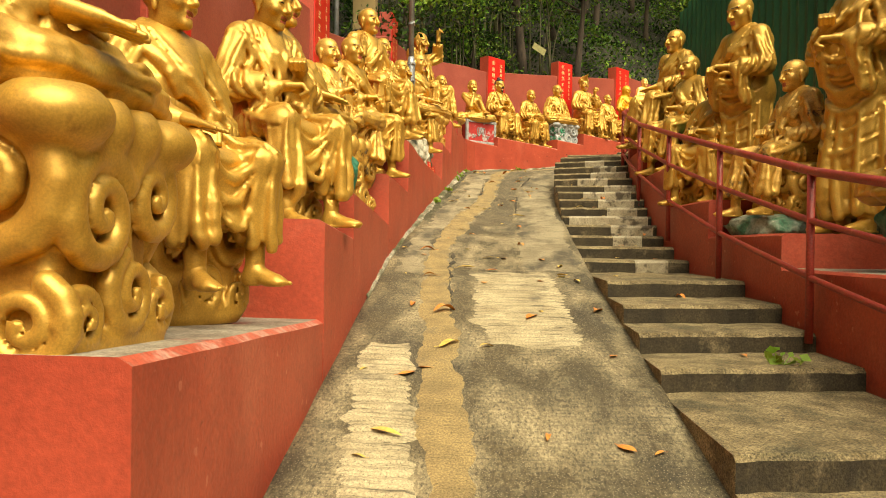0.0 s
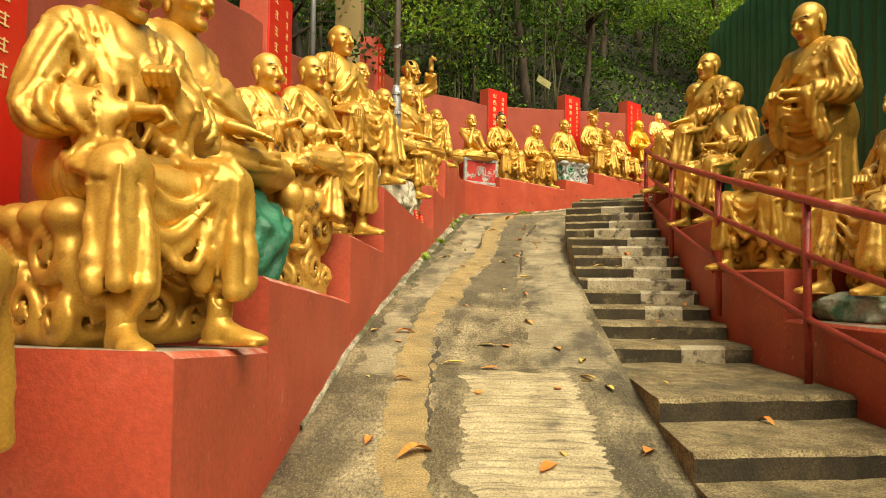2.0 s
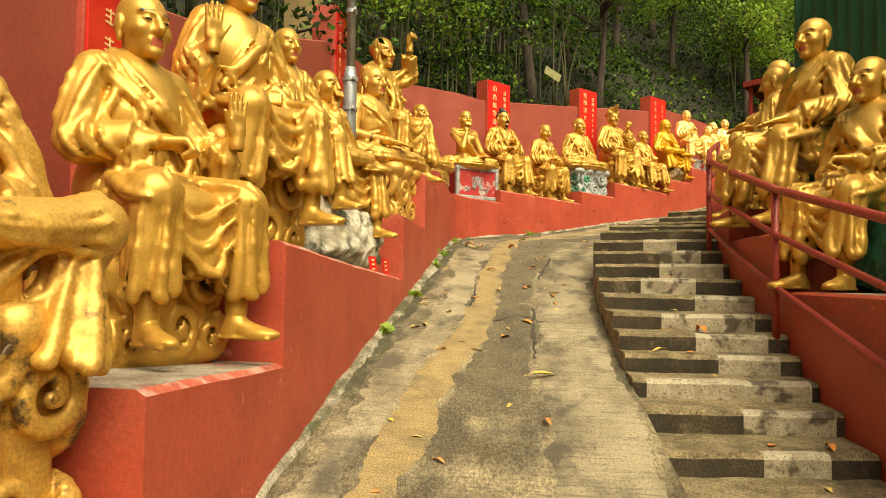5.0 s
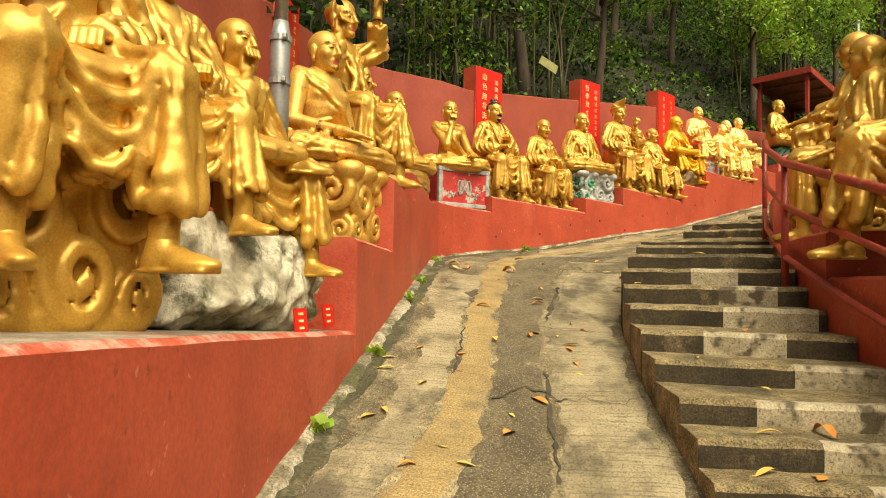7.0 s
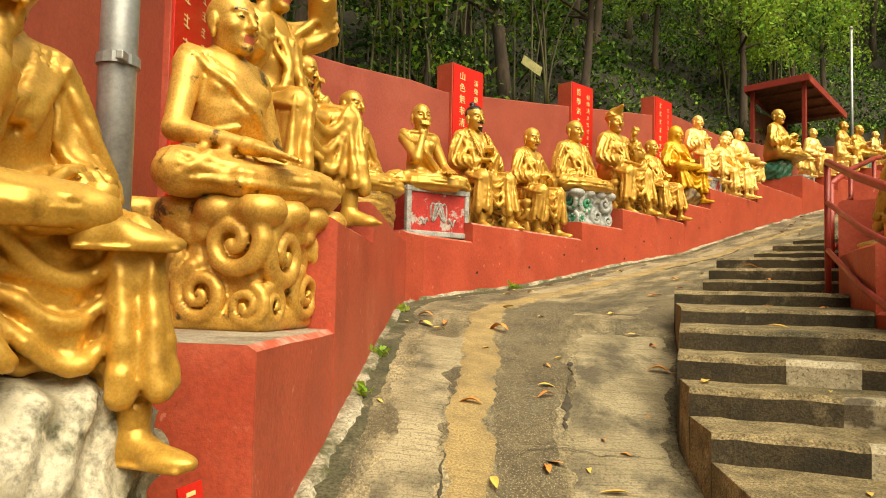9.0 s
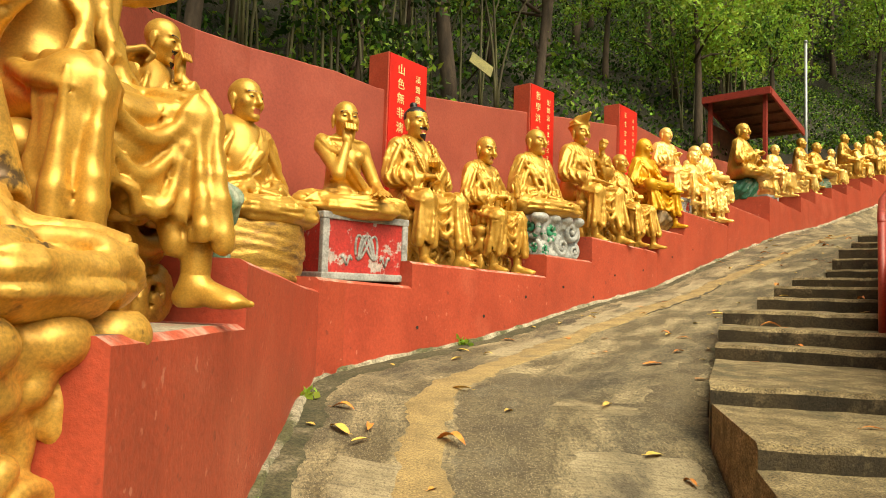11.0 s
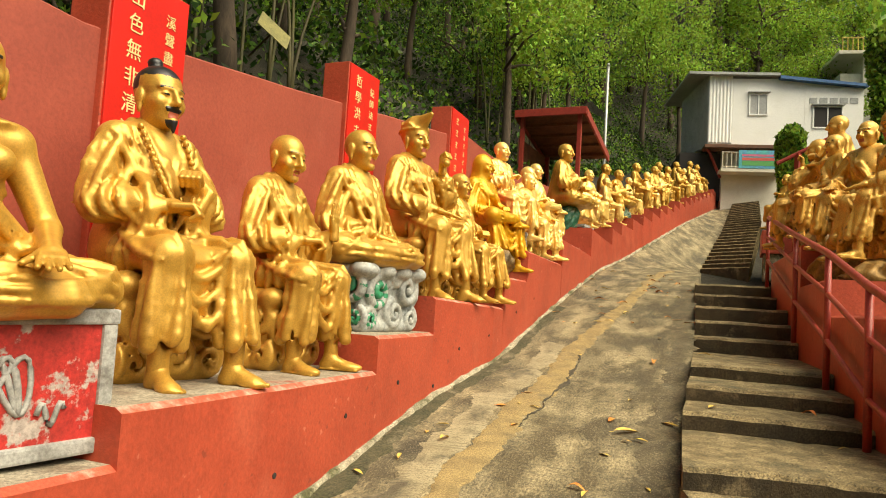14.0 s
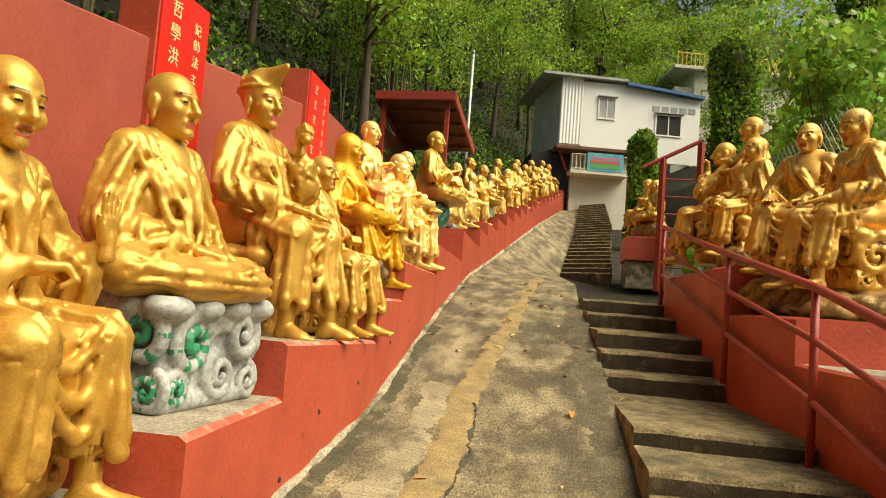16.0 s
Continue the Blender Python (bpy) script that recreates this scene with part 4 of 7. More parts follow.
class Skin:
    """Collected points, quads and their materials, to become one mesh."""

    def __init__(self):
        self.v, self.q, self.m, self.n = [], [], [], 0

    def put(self, verts, quads, mats, m4=None):
        if m4 is not None:
            R = np.array(m4)
            verts = verts @ R[:3, :3].T + R[:3, 3]
        self.v.append(verts)
        self.q.append(quads + self.n)
        self.m.append(np.broadcast_to(mats, (len(quads),)))
        self.n += len(verts)

    def done(self, name, mats, m4):
        v, q, mi = np.concatenate(self.v), np.concatenate(self.q), np.concatenate(self.m)
        me = bpy.data.meshes.new(name)
        me.vertices.add(len(v))
        me.vertices.foreach_set("co", v.ravel())
        me.loops.add(q.size)
        me.loops.foreach_set("vertex_index", q.ravel().astype(np.int32))
        me.polygons.add(len(q))
        me.polygons.foreach_set("loop_start", np.arange(0, q.size, 4, dtype=np.int32))
        me.polygons.foreach_set("material_index", mi.astype(np.int32))
        me.polygons.foreach_set("use_smooth", np.ones(len(q), bool))
        me.update(calc_edges=True)
        for m in mats:
            me.materials.append(m)
        ob = new(name, me)
        ob.matrix_world = m4
        return ob


_cache = {}


def head_skin(kind, vox):
    """A bald head about 0.25 high round its middle, facing +y. Materials: 0 gold, 1 black, 2 red."""
    if (kind, vox) in _cache:
        return _cache[kind, vox]
    s = Solid((-0.13, -0.16, -0.24), (0.13, 0.16, 0.22), vox)
    s.egg((0, -0.012, 0.035), (0.080, 0.098, 0.090), 0.01)
    s.egg((0, 0.018, -0.045), (0.064, 0.072, 0.080), 0.04)
    s.limb((0, -0.02, -0.08), (0, -0.035, -0.22), 0.05, 0.058, 0.03)
    for g in (-1, 1):
        s.egg((g * 0.046, 0.052, -0.022), (0.026, 0.030, 0.028), 0.02)
        s.egg((g * 0.034, 0.108, 0.012), (0.023, 0.030, 0.015), 0.014, cut=True)
        s.egg((g * 0.033, 0.077, 0.010), (0.018, 0.012, 0.011), 0.004)
        s.limb((g * 0.014, 0.088, 0.032), (g * 0.056, 0.066, 0.036), 0.008, 0.006, 0.012)
        s.egg((g * 0.084, -0.012, -0.005), (0.011, 0.024, 0.036), 0.008)
        s.egg((g * 0.083, -0.006, -0.046), (0.010, 0.012, 0.022), 0.008)
    s.limb((0, 0.088, 0.025), (0, 0.112, -0.024), 0.009, 0.015, 0.014)
    s.egg((0, 0.094, -0.030), (0.022, 0.014, 0.011), 0.010)
    s.egg((0, 0.074, -0.098), (0.028, 0.022, 0.022), 0.02)
    s.limb((-0.020, 0.082, -0.060), (0.020, 0.082, -0.060), 0.009, 0.009, 0.008)
    s.limb((-0.014, 0.082, -0.074), (0.014, 0.082, -0.074), 0.009, 0.009, 0.008)
    if kind == "laugh":
        s.egg((0, 0.105, -0.066), (0.022, 0.03, 0.007), 0.006, cut=True)
        for g in (-1, 1):
            s.egg((g * 0.048, 0.066, -0.030), (0.024, 0.022, 0.022), 0.015)
    if kind == "hood":
        s.egg((0, -0.035, 0.03), (0.112, 0.105, 0.125), 0.02)
        s.limb((0, -0.05, -0.05), (0, -0.06, -0.2), 0.10, 0.13, 0.03)
    if kind == "topknot":
        s.egg((0, -0.02, 0.055), (0.083, 0.098, 0.082), 0.01)
        s.egg((0, -0.045, 0.150), (0.030, 0.030, 0.026), 0.01)
        s.limb((-0.03, 0.088, -0.046), (0.03, 0.088, -0.046), 0.007, 0.007, 0.006)
        s.limb((0, 0.090, -0.092), (0, 0.095, -0.135), 0.017, 0.006, 0.010)
    if kind == "beard":
        s.limb((-0.028, 0.088, -0.046), (0.028, 0.088, -0.046), 0.006, 0.006, 0.006)
        s.limb((0, 0.085, -0.095), (0, 0.092, -0.13), 0.018, 0.006, 0.012)
    if kind == "cap":
        s.limb((0, -0.03, 0.070), (0, -0.02, 0.115), 0.096, 0.100, 0.01, open_end=True)
        s.limb((0, -0.02, 0.095), (0, 0.135, 0.175), 0.088, 0.018, 0.02, flat=(0, 1.25))
        s.limb((0, -0.02, 0.105), (0, -0.13, 0.125), 0.080, 0.030, 0.02)
        s.cord([(0.098 * math.cos(a), -0.03 + 0.100 * math.sin(a), 0.070 + 0.012 * math.sin(a)) for a in np.linspace(0, 2 * math.pi, 15)], [0.010] * 15, 0.004)
    if kind == "hair":
        s.egg((0, -0.025, 0.06), (0.088, 0.100, 0.085), 0.01, fold=(0.006, 22, 0))
    v, q = s.net()
    c = v[q].mean(1)
    mats = np.zeros(len(q), int)
    lips = (np.abs(c[:, 0]) < 0.024) & (np.abs(c[:, 2] + 0.067) < 0.014) & (c[:, 1] > 0.083)
    mats[lips] = 2
    brow = (np.abs(np.abs(c[:, 0]) - 0.036) < 0.022) & (np.abs(c[:, 2] - 0.037) < 0.004 if vox < 0.0075 else False) & (c[:, 1] > 0.062)
    lid = (np.abs(np.abs(c[:, 0]) - 0.033) < 0.013) & (np.abs(c[:, 2] - 0.009) < 0.0035) & (c[:, 1] > 0.07)
    mats[brow | lid] = 1
    if kind == "topknot":
        mats[(c[:, 2] > 0.082) | ((c[:, 2] > 0.03) & (c[:, 1] < -0.02))] = 1
        mats[((np.abs(c[:, 2] + 0.046) < 0.009) & (c[:, 1] > 0.086)) | ((c[:, 2] < -0.088) & (c[:, 1] > 0.08))] = 1
    if kind == "beard":
        mats[((np.abs(c[:, 2] + 0.046) < 0.008) & (c[:, 1] > 0.086)) | ((c[:, 2] < -0.10) & (c[:, 1] > 0.084))] = 1
    _cache[kind, vox] = (v, q, mats)
    return _cache[kind, vox]


def hand_skin(kind, vox):
    """A hand from the wrist along +y, its palm down. kinds: open, curl."""
    if ("hand" + kind, vox) in _cache:
        return _cache["hand" + kind, vox]
    s = Solid((-0.09, -0.06, -0.11), (0.09, 0.24, 0.06), vox)
    s.limb((0, -0.04, 0), (0, 0.02, 0), 0.034, 0.03, 0.02)
    s.block((-0.043, 0.0, -0.017), (0.043, 0.10, 0.016), 0.014, 0.015)
    for i, L in enumerate((0.066, 0.082, 0.078, 0.058)):
        x = -0.033 + 0.022 * i
        if kind == "open":
            s.limb((x, 0.095, 0), (x * 1.25, 0.095 + L, -0.006), 0.0115, 0.009, 0.006)
        else:
            s.limb((x, 0.095, 0), (x * 1.05, 0.118, -0.036), 0.0125, 0.0115, 0.006)
            s.limb((x * 1.05, 0.118, -0.036), (x, 0.082, -0.055), 0.0115, 0.010, 0.006)
    if kind == "open":
        s.limb((-0.038, 0.03, -0.004), (-0.076, 0.09, -0.014), 0.014, 0.010, 0.012)
    else:
        s.limb((-0.038, 0.03, -0.008), (-0.035, 0.09, -0.038), 0.015, 0.011, 0.012)
    v, q = s.net()
    _cache["hand" + kind, vox] = (v, q, np.zeros(len(q), int))
    return _cache["hand" + kind, vox]


def foot_skin(kind, vox):
    """A foot from the ankle's foot forward along +y, its sole at z = 0. kinds: bare, shoe."""
    if ("foot" + kind, vox) in _cache:
        return _cache["foot" + kind, vox]
    s = Solid((-0.09, -0.12, -0.03), (0.09, 0.26, 0.18), vox)
    s.limb((0, -0.02, 0.04), (0, -0.01, 0.16), 0.046, 0.046, 0.03)
    s.egg((0, -0.04, 0.035), (0.043, 0.050, 0.04), 0.03)
    s.limb((0, -0.01, 0.07), (0.004, 0.12, 0.030), 0.046, 0.034, 0.03)
    s.egg((0.002, 0.11, 0.024), (0.052, 0.075, 0.026), 0.03)
    if kind == "bare":
        for i in range(5):
            s.egg((-0.040 + 0.020 * i, 0.178 - 0.010 * abs(i - 1) - (0.012 if i > 2 else 0), 0.018), (0.0115, 0.024, 0.013), 0.006)
    else:
        s.egg((0.0, 0.14, 0.026), (0.050, 0.085, 0.030), 0.02)
        s.block((-0.050, -0.085, 0.0), (0.050, 0.20, 0.016), 0.012, 0.008)
    v, q = s.net()
    v[:, 2] = np.maximum(v[:, 2], 0.0)
    _cache["foot" + kind, vox] = (v, q, np.zeros(len(q), int))
    return _cache["foot" + kind, vox]


ARMS = {"knee": ((0.28, 0.06, 0.27), (0.16, 0.36, 0.19), "open"), "lap": ((0.27, 0.03, 0.24), (0.06, 0.25, 0.18), "curl"), "chest": ((0.26, 0.08, 0.27), (0.05, 0.25, 0.38), "curl"),
        "pray": ((0.28, 0.10, 0.33), (0.025, 0.28, 0.42), "up"), "raise": ((0.29, 0.06, 0.24), (0.30, 0.25, 0.36), "up"), "chin": ((0.16, 0.26, 0.30), (0.05, 0.19, 0.56), "curl"),
        "high": ((0.33, 0.10, 0.62), (0.20, 0.20, 0.86), "curl"), "shoulder": ((0.28, 0.17, 0.36), (0.20, 0.17, 0.58), "curl"), "hold": ((0.26, 0.06, 0.26), (0.08, 0.27, 0.27), "curl"),
        "down": ((0.30, 0.0, 0.24), (0.27, 0.10, 0.0), "open")}


def statue(x, y, z, top, face, legs="sit", arms=("lap", "lap"), head="bald", gold=None, near=1, turn=0.0, nod=0.0, fat=0.0, bare=False, feet="shoe", seat="cloud", lean=0.0, side=0.0, label="", seed=0, group="", thin=0.0, beads=False, wrap=None, club=False, low=0.0, mirror=False):
    """One gilded figure as a single mesh. z: where it rests; top: the crown's height; face: degrees, the way it faces; near: 2 fine, 1 middle, 0 far.
    low: how far its seat goes down below z; mirror: left and right changed over; wrap: 1 or -1, the shoulder from which the robe crosses the chest; 0 for a robe open in a V."""
    R = random.Random(seed * 7 + 3)
    base = None
    h = {"sit": 0.46, "one": 0.46, "cross": 0.0, "stand": 0.84}[legs]
    total = h + 0.90 + (0.03 if head in ("topknot", "cap") else 0)
    sc = (top - z) / total
    vox = {2: 0.0118, 1: 0.0155, 0: 0.025}[near]
    hv = {2: 0.0062, 1: 0.0082, 0: 0.0125}[near]
    s = Solid((-0.54, -0.36, -0.02), (0.54, 0.68, h + 0.80), vox)
    ph = R.uniform(0, 6)
    wrap = R.choice((1, -1, 0)) if wrap is None else wrap
    ly, lx = 0.62 * lean, 0.4 * side
    folds = []

    def jit(a=0.012):
        return R.uniform(-a, a)

    def fold(*pts, r=0.019, taper=0):
        folds.append((pts, r * R.uniform(0.8, 1.25), taper))

    # trunk
    s.egg((0, 0, h + 0.12), (0.20 + fat - thin * 1.5, 0.17 + fat - thin, 0.15), 0.05)
    wide = 0.165 if bare else 0.200
    s.limb((0, -0.02, h + (0.14 if bare else 0.08)), (lx * 0.8, ly * 0.8, h + 0.50), wide - thin, 0.150 - thin, 0.06, flat=(1, 1.18))
    s.limb((-0.150 + lx + thin * 0.5, -0.005 + ly, h + 0.545), (0.150 + lx - thin * 0.5, -0.005 + ly, h + 0.545), 0.070 - thin * 0.3, 0.070 - thin * 0.3, 0.05)
    s.limb((lx, -0.03 + ly, h + 0.60), (-0.15 + lx, -0.01 + ly, h + 0.555), 0.05, 0.06, 0.05)
    s.limb((lx, -0.03 + ly, h + 0.60), (0.15 + lx, -0.01 + ly, h + 0.555), 0.05, 0.06, 0.05)
    s.egg((lx * 0.6, 0.06 + ly * 0.6, h + 0.40), (0.150 - thin, 0.10 - thin * 0.5, 0.15), 0.05)
    if fat:
        s.egg((0, 0.12, h + 0.24), (0.20 + fat, 0.17 + fat * 0.6, 0.19), 0.04)
    if bare:
        for g in (-1, 1):
            s.egg((g * 0.075 + lx, 0.10 + ly, h + 0.47), (0.075 - thin * 0.5, 0.055, 0.055), 0.02)
            s.limb((lx + g * 0.015, 0.07 + ly, h + 0.600), (lx + g * 0.135, 0.05 + ly, h + 0.605), 0.014, 0.012, 0.015)
        for j in range(3):
            for g in (-1, 1):
                s.limb((lx + g * 0.05, 0.150 + ly * 0.8 - thin, h + 0.40 - 0.045 * j), (lx + g * 0.12, 0.095 + ly * 0.8 - thin, h + 0.375 - 0.045 * j), 0.012, 0.010, 0.015)
    s.limb((lx, -0.005 + ly, h + 0.56), (lx * 1.1, 0.01 + ly * 1.1, h + 0.66), 0.058, 0.053, 0.04)
    if not bare:
        if wrap == 0:
            for g in (-1, 1):
                s.limb((g * 0.085 + lx, -0.02 + ly, h + 0.635), (g * 0.035 + lx * 0.7, 0.150 + ly * 0.7, h + 0.46), 0.024, 0.026, 0.006)
                s.limb((g * 0.035 + lx * 0.7, 0.150 + ly * 0.7, h + 0.46), (g * -0.06, 0.20, h + 0.22), 0.026, 0.022, 0.008)
        else:
            for g, e in ((wrap, -0.17), (-wrap, -0.10)):
                s.limb((g * 0.085 + lx, -0.02 + ly, h + 0.635), (g * -0.01 + lx * 0.7, 0.155 + ly * 0.7, h + 0.44), 0.026, 0.028, 0.006)
                if g == wrap:
                    s.limb((g * -0.01 + lx * 0.7, 0.155 + ly * 0.7, h + 0.44), (g * e, 0.15, h + 0.20), 0.030, 0.026, 0.008)
        s.limb((0.085 + lx, -0.02 + ly, h + 0.635), (lx - 0.085, -0.02 + ly, h + 0.635), 0.026, 0.026, 0.015)
        for i in range(4):
            f = i / 3
            if wrap == 0:
                for g in (-1, 1):
                    fold((g * (0.07 + 0.14 * f) + lx, 0.03 + ly, h + 0.60 - 0.03 * f), (g * (0.055 + 0.10 * f) + lx * 0.6, 0.20 + ly * 0.5, h + 0.38 + jit()), (g * (-0.02 + 0.16 * f) + jit(), 0.22, h + 0.14))
            else:
                fold((wrap * (0.20 - 0.10 * f) + lx, 0.04 + ly, h + 0.59), (wrap * (0.10 - 0.16 * f) + lx * 0.6 + jit(), 0.22 + ly * 0.5, h + 0.40 - 0.06 * f + jit()), (wrap * (-0.10 - 0.10 * f), 0.16, h + 0.30 - 0.14 * (1 - f)))
                fold((-wrap * 0.20, 0.12, h + 0.36 - 0.075 * i), (0, 0.24, h + 0.24 - 0.055 * i + jit()), (wrap * 0.20, 0.14, h + 0.28 - 0.075 * i), r=0.018)
        for i in range(5):
            xb = -0.18 + 0.09 * i
            fold((xb * 0.8 + lx, -0.16 + ly, h + 0.58), (xb * 1.1 + jit(), -0.22 + ly * 0.4, h + 0.34), (xb * 1.25 + jit(), -0.22, h + 0.05), r=0.022)
    else:
        s.limb((0.16 + lx, -0.03 + ly, h + 0.60), (0.02, 0.14 + ly * 0.5, h + 0.38), 0.045, 0.050, 0.02)
        s.limb((0.02, 0.14 + ly * 0.5, h + 0.38), (-0.16, 0.10, h + 0.20), 0.050, 0.055, 0.02)
        s.limb((-0.10 + thin, 0.02, h + 0.13), (0.10 - thin, 0.02, h + 0.13), 0.125, 0.125, 0.03)
        for i in range(4):
            o = 0.028 * (i - 1.5)
            fold((0.17 + lx + o, 0.0 + ly, h + 0.61), (0.03 + o, 0.20 + ly * 0.5, h + 0.39 + o), (-0.16, 0.16, h + 0.22 + o), r=0.014)
            fold((-0.20, 0.08, h + 0.20 - 0.035 * i), (0, 0.20, h + 0.17 - 0.035 * i), (0.20, 0.08, h + 0.20 - 0.035 * i), r=0.014)
    ends = []
    # legs
    if legs in ("sit", "one"):
        s.egg((0, 0.16, h + 0.05), (0.19, 0.22, 0.10), 0.05)
        knees = []
        for g in (-1, 1):
            kx = g * (0.155 + R.uniform(0, 0.06))
            if legs == "one" and g == 1:
                s.limb((0.10, 0.05, h + 0.09), (0.30, 0.36, h + 0.15), 0.105, 0.090, 0.04)
                s.limb((0.30, 0.36, h + 0.15), (-0.06, 0.45, h + 0.14), 0.088, 0.060, 0.04, flat=(2, 1.05))
                s.limb((0.26, 0.36, h + 0.08), (0.20, 0.40, h - 0.22), 0.06, 0.11, 0.04, open_end=True)
                for j in range(6):
                    a = 2 * math.pi * j / 6 + ph
                    fold((0.28 + 0.05 * math.cos(a), 0.36 + 0.05 * math.sin(a), h + 0.10), (0.24 + 0.10 * math.cos(a), 0.38 + 0.10 * math.sin(a), h - 0.06), (0.20 + 0.13 * math.cos(a), 0.40 + 0.13 * math.sin(a), h - 0.23), r=0.026, taper=1)
                for j in range(4):
                    fold((0.14, 0.02 + 0.03 * j, h + 0.18), (0.25 + 0.02 * j, 0.20, h + 0.22 - 0.03 * j), (0.32, 0.40, h + 0.20 - 0.045 * j), r=0.018)
                    fold((0.30, 0.42, h + 0.20 - 0.04 * j), (0.14, 0.50, h + 0.17 - 0.035 * j), (0.0, 0.49, h + 0.16 - 0.025 * j), r=0.016)
                knees.append((0.30, 0.36, h + 0.15))
                ends.append(("foot", (-0.08, 0.46, h + 0.05), (-0.95, 0.45, -0.1)))
                continue
            fy = 0.42 + R.uniform(-0.06, 0.05)
            s.limb((g * 0.10, 0.05, h + 0.08), (kx, 0.40, h + 0.06), 0.105, 0.086, 0.04, flat=(2, 1.1))
            s.limb((kx, 0.40, h + 0.06), (kx * 1.05, fy + 0.01, 0.18), 0.080, 0.078, 0.03, open_end=True)
            s.limb((kx, fy, 0.22), (kx, fy, 0.02), 0.062, 0.066, 0.004, cut=True)
            s.limb((kx, fy, 0.30), (kx, fy, 0.05), 0.048, 0.040, 0.004)
            for j in range(6):
                a = 2 * math.pi * (j + R.uniform(-0.3, 0.3)) / 6 + ph
                ca, sa = math.cos(a), math.sin(a)
                low_end = 0.165 + 0.035 * math.sin(2 * a + ph)
                fold((kx + 0.05 * ca, 0.40 + 0.06 * sa, h + 0.07), (kx * 1.03 + 0.08 * ca + jit(0.02), (0.40 + fy) / 2 + 0.08 * sa, h * 0.5 + 0.10), (kx * 1.06 + 0.098 * ca, fy + 0.098 * sa, low_end), r=0.029, taper=1)
            for j in range(3):
                fold((g * (0.05 + 0.06 * j), 0.08, h + 0.20 - 0.02 * j), (g * (0.08 + 0.075 * j) + jit(0.02), 0.26, h + 0.19 - 0.05 * j), (kx + g * (0.07 * j - 0.07), 0.46, h + 0.14 - 0.05 * j), r=0.022)
            knees.append((kx, 0.40, h + 0.06))
            ends.append(("foot", (kx, fy + 0.01, 0.0), (g * 0.22, 1, 0)))
        s.limb((-0.05, 0.33, h + 0.02), (-0.04, 0.36, 0.24), 0.075, 0.085, 0.04, open_end=True)
        s.limb((0.05, 0.33, h + 0.02), (0.05, 0.35, 0.30), 0.075, 0.080, 0.04, open_end=True)
        ka, kb = knees
        for j in range(3):
            fold((ka[0] * 0.8, ka[1] + 0.04, ka[2] + 0.06 - 0.05 * j), (jit(0.03), 0.43, h - 0.02 - 0.10 * j), (kb[0] * 0.8, kb[1] + 0.04, kb[2] + 0.06 - 0.05 * j), r=0.021)
        for j in range(2):
            fold((-0.16, 0.18 + 0.07 * j, h + 0.19), (jit(0.02), 0.22 + 0.075 * j, h + 0.13), (0.16, 0.18 + 0.07 * j, h + 0.19), r=0.017)
        if seat != "none":
            base = Solid((-0.44, -0.40, -0.03), (0.44, 0.42, h + 0.05), vox * 1.3)
            if seat == "cloud":
                carve_cloud(base, (0.56, 0.58, h - 0.02), R, vox)
            else:
                base.block((-0.24, -0.26, 0.0), (0.24, 0.25, h), 0.04, 0.03)
    elif legs == "cross":
        s.egg((0, 0.16, 0.06), (0.30, 0.25, 0.085), 0.05)
        for g in (-1, 1):
            s.limb((g * 0.10, 0.02, 0.10), (g * 0.36, 0.20, 0.085), 0.110, 0.090, 0.05, flat=(2, 1.1))
            s.limb((g * 0.36, 0.21, 0.085), (g * -0.04, 0.36 + 0.03 * g, 0.070), 0.088, 0.070, 0.04, flat=(2, 1.1))
            for j in range(3):
                fold((g * 0.08, 0.08 + 0.05 * j, 0.20), (g * 0.24, 0.10 + 0.09 * j, 0.20 - 0.015 * j), (g * 0.43, 0.17 + 0.05 * j, 0.14 - 0.04 * j), r=0.023)
                fold((g * 0.42, 0.26, 0.15 - 0.05 * j), (g * 0.22, 0.42, 0.14 - 0.045 * j + jit()), (g * -0.02, 0.46, 0.12 - 0.04 * j), r=0.021)
        s.limb((-0.22, 0.36, 0.05), (0.22, 0.36, 0.05), 0.055, 0.055, 0.04)
        for j in range(3):
            fold((-0.18, 0.22 + 0.06 * j, 0.17), (jit(0.03), 0.27 + 0.06 * j, 0.13), (0.18, 0.22 + 0.06 * j, 0.17), r=0.018)
    else:
        s.limb((0, 0, h + 0.15), (0, 0.02, 0.10), 0.18, 0.23, 0.05, flat=(1, 1.2), open_end=True)
        s.limb((0.07, 0.08, h), (0.11, 0.14, 0.25), 0.10, 0.10, 0.05)
        for j in range(11):
            a = 2 * math.pi * (j + R.uniform(-0.3, 0.3)) / 11
            ca, sa = math.cos(a), math.sin(a) / 1.2
            fold((0.14 * ca, 0.14 * sa, h + 0.12), (0.21 * ca + jit(0.03), 0.21 * sa + 0.02, h * 0.5), (0.26 * ca + jit(0.02), 0.26 * sa + 0.02, 0.10), r=0.034, taper=1)
        for j in range(6):
            fold((-0.19, 0.05, h + 0.22 - 0.12 * j), (jit(0.03), 0.24, h + 0.10 - 0.12 * j), (0.20, 0.08, h + 0.26 - 0.12 * j), r=0.020)
        for g in (-1, 1):
            s.limb((g * 0.10, 0.08, 0.2), (g * 0.10, 0.08, 0.04), 0.06, 0.05, 0.03)
            ends.append(("foot", (g * 0.11, 0.10, 0.0), (g * 0.2, 1, 0)))
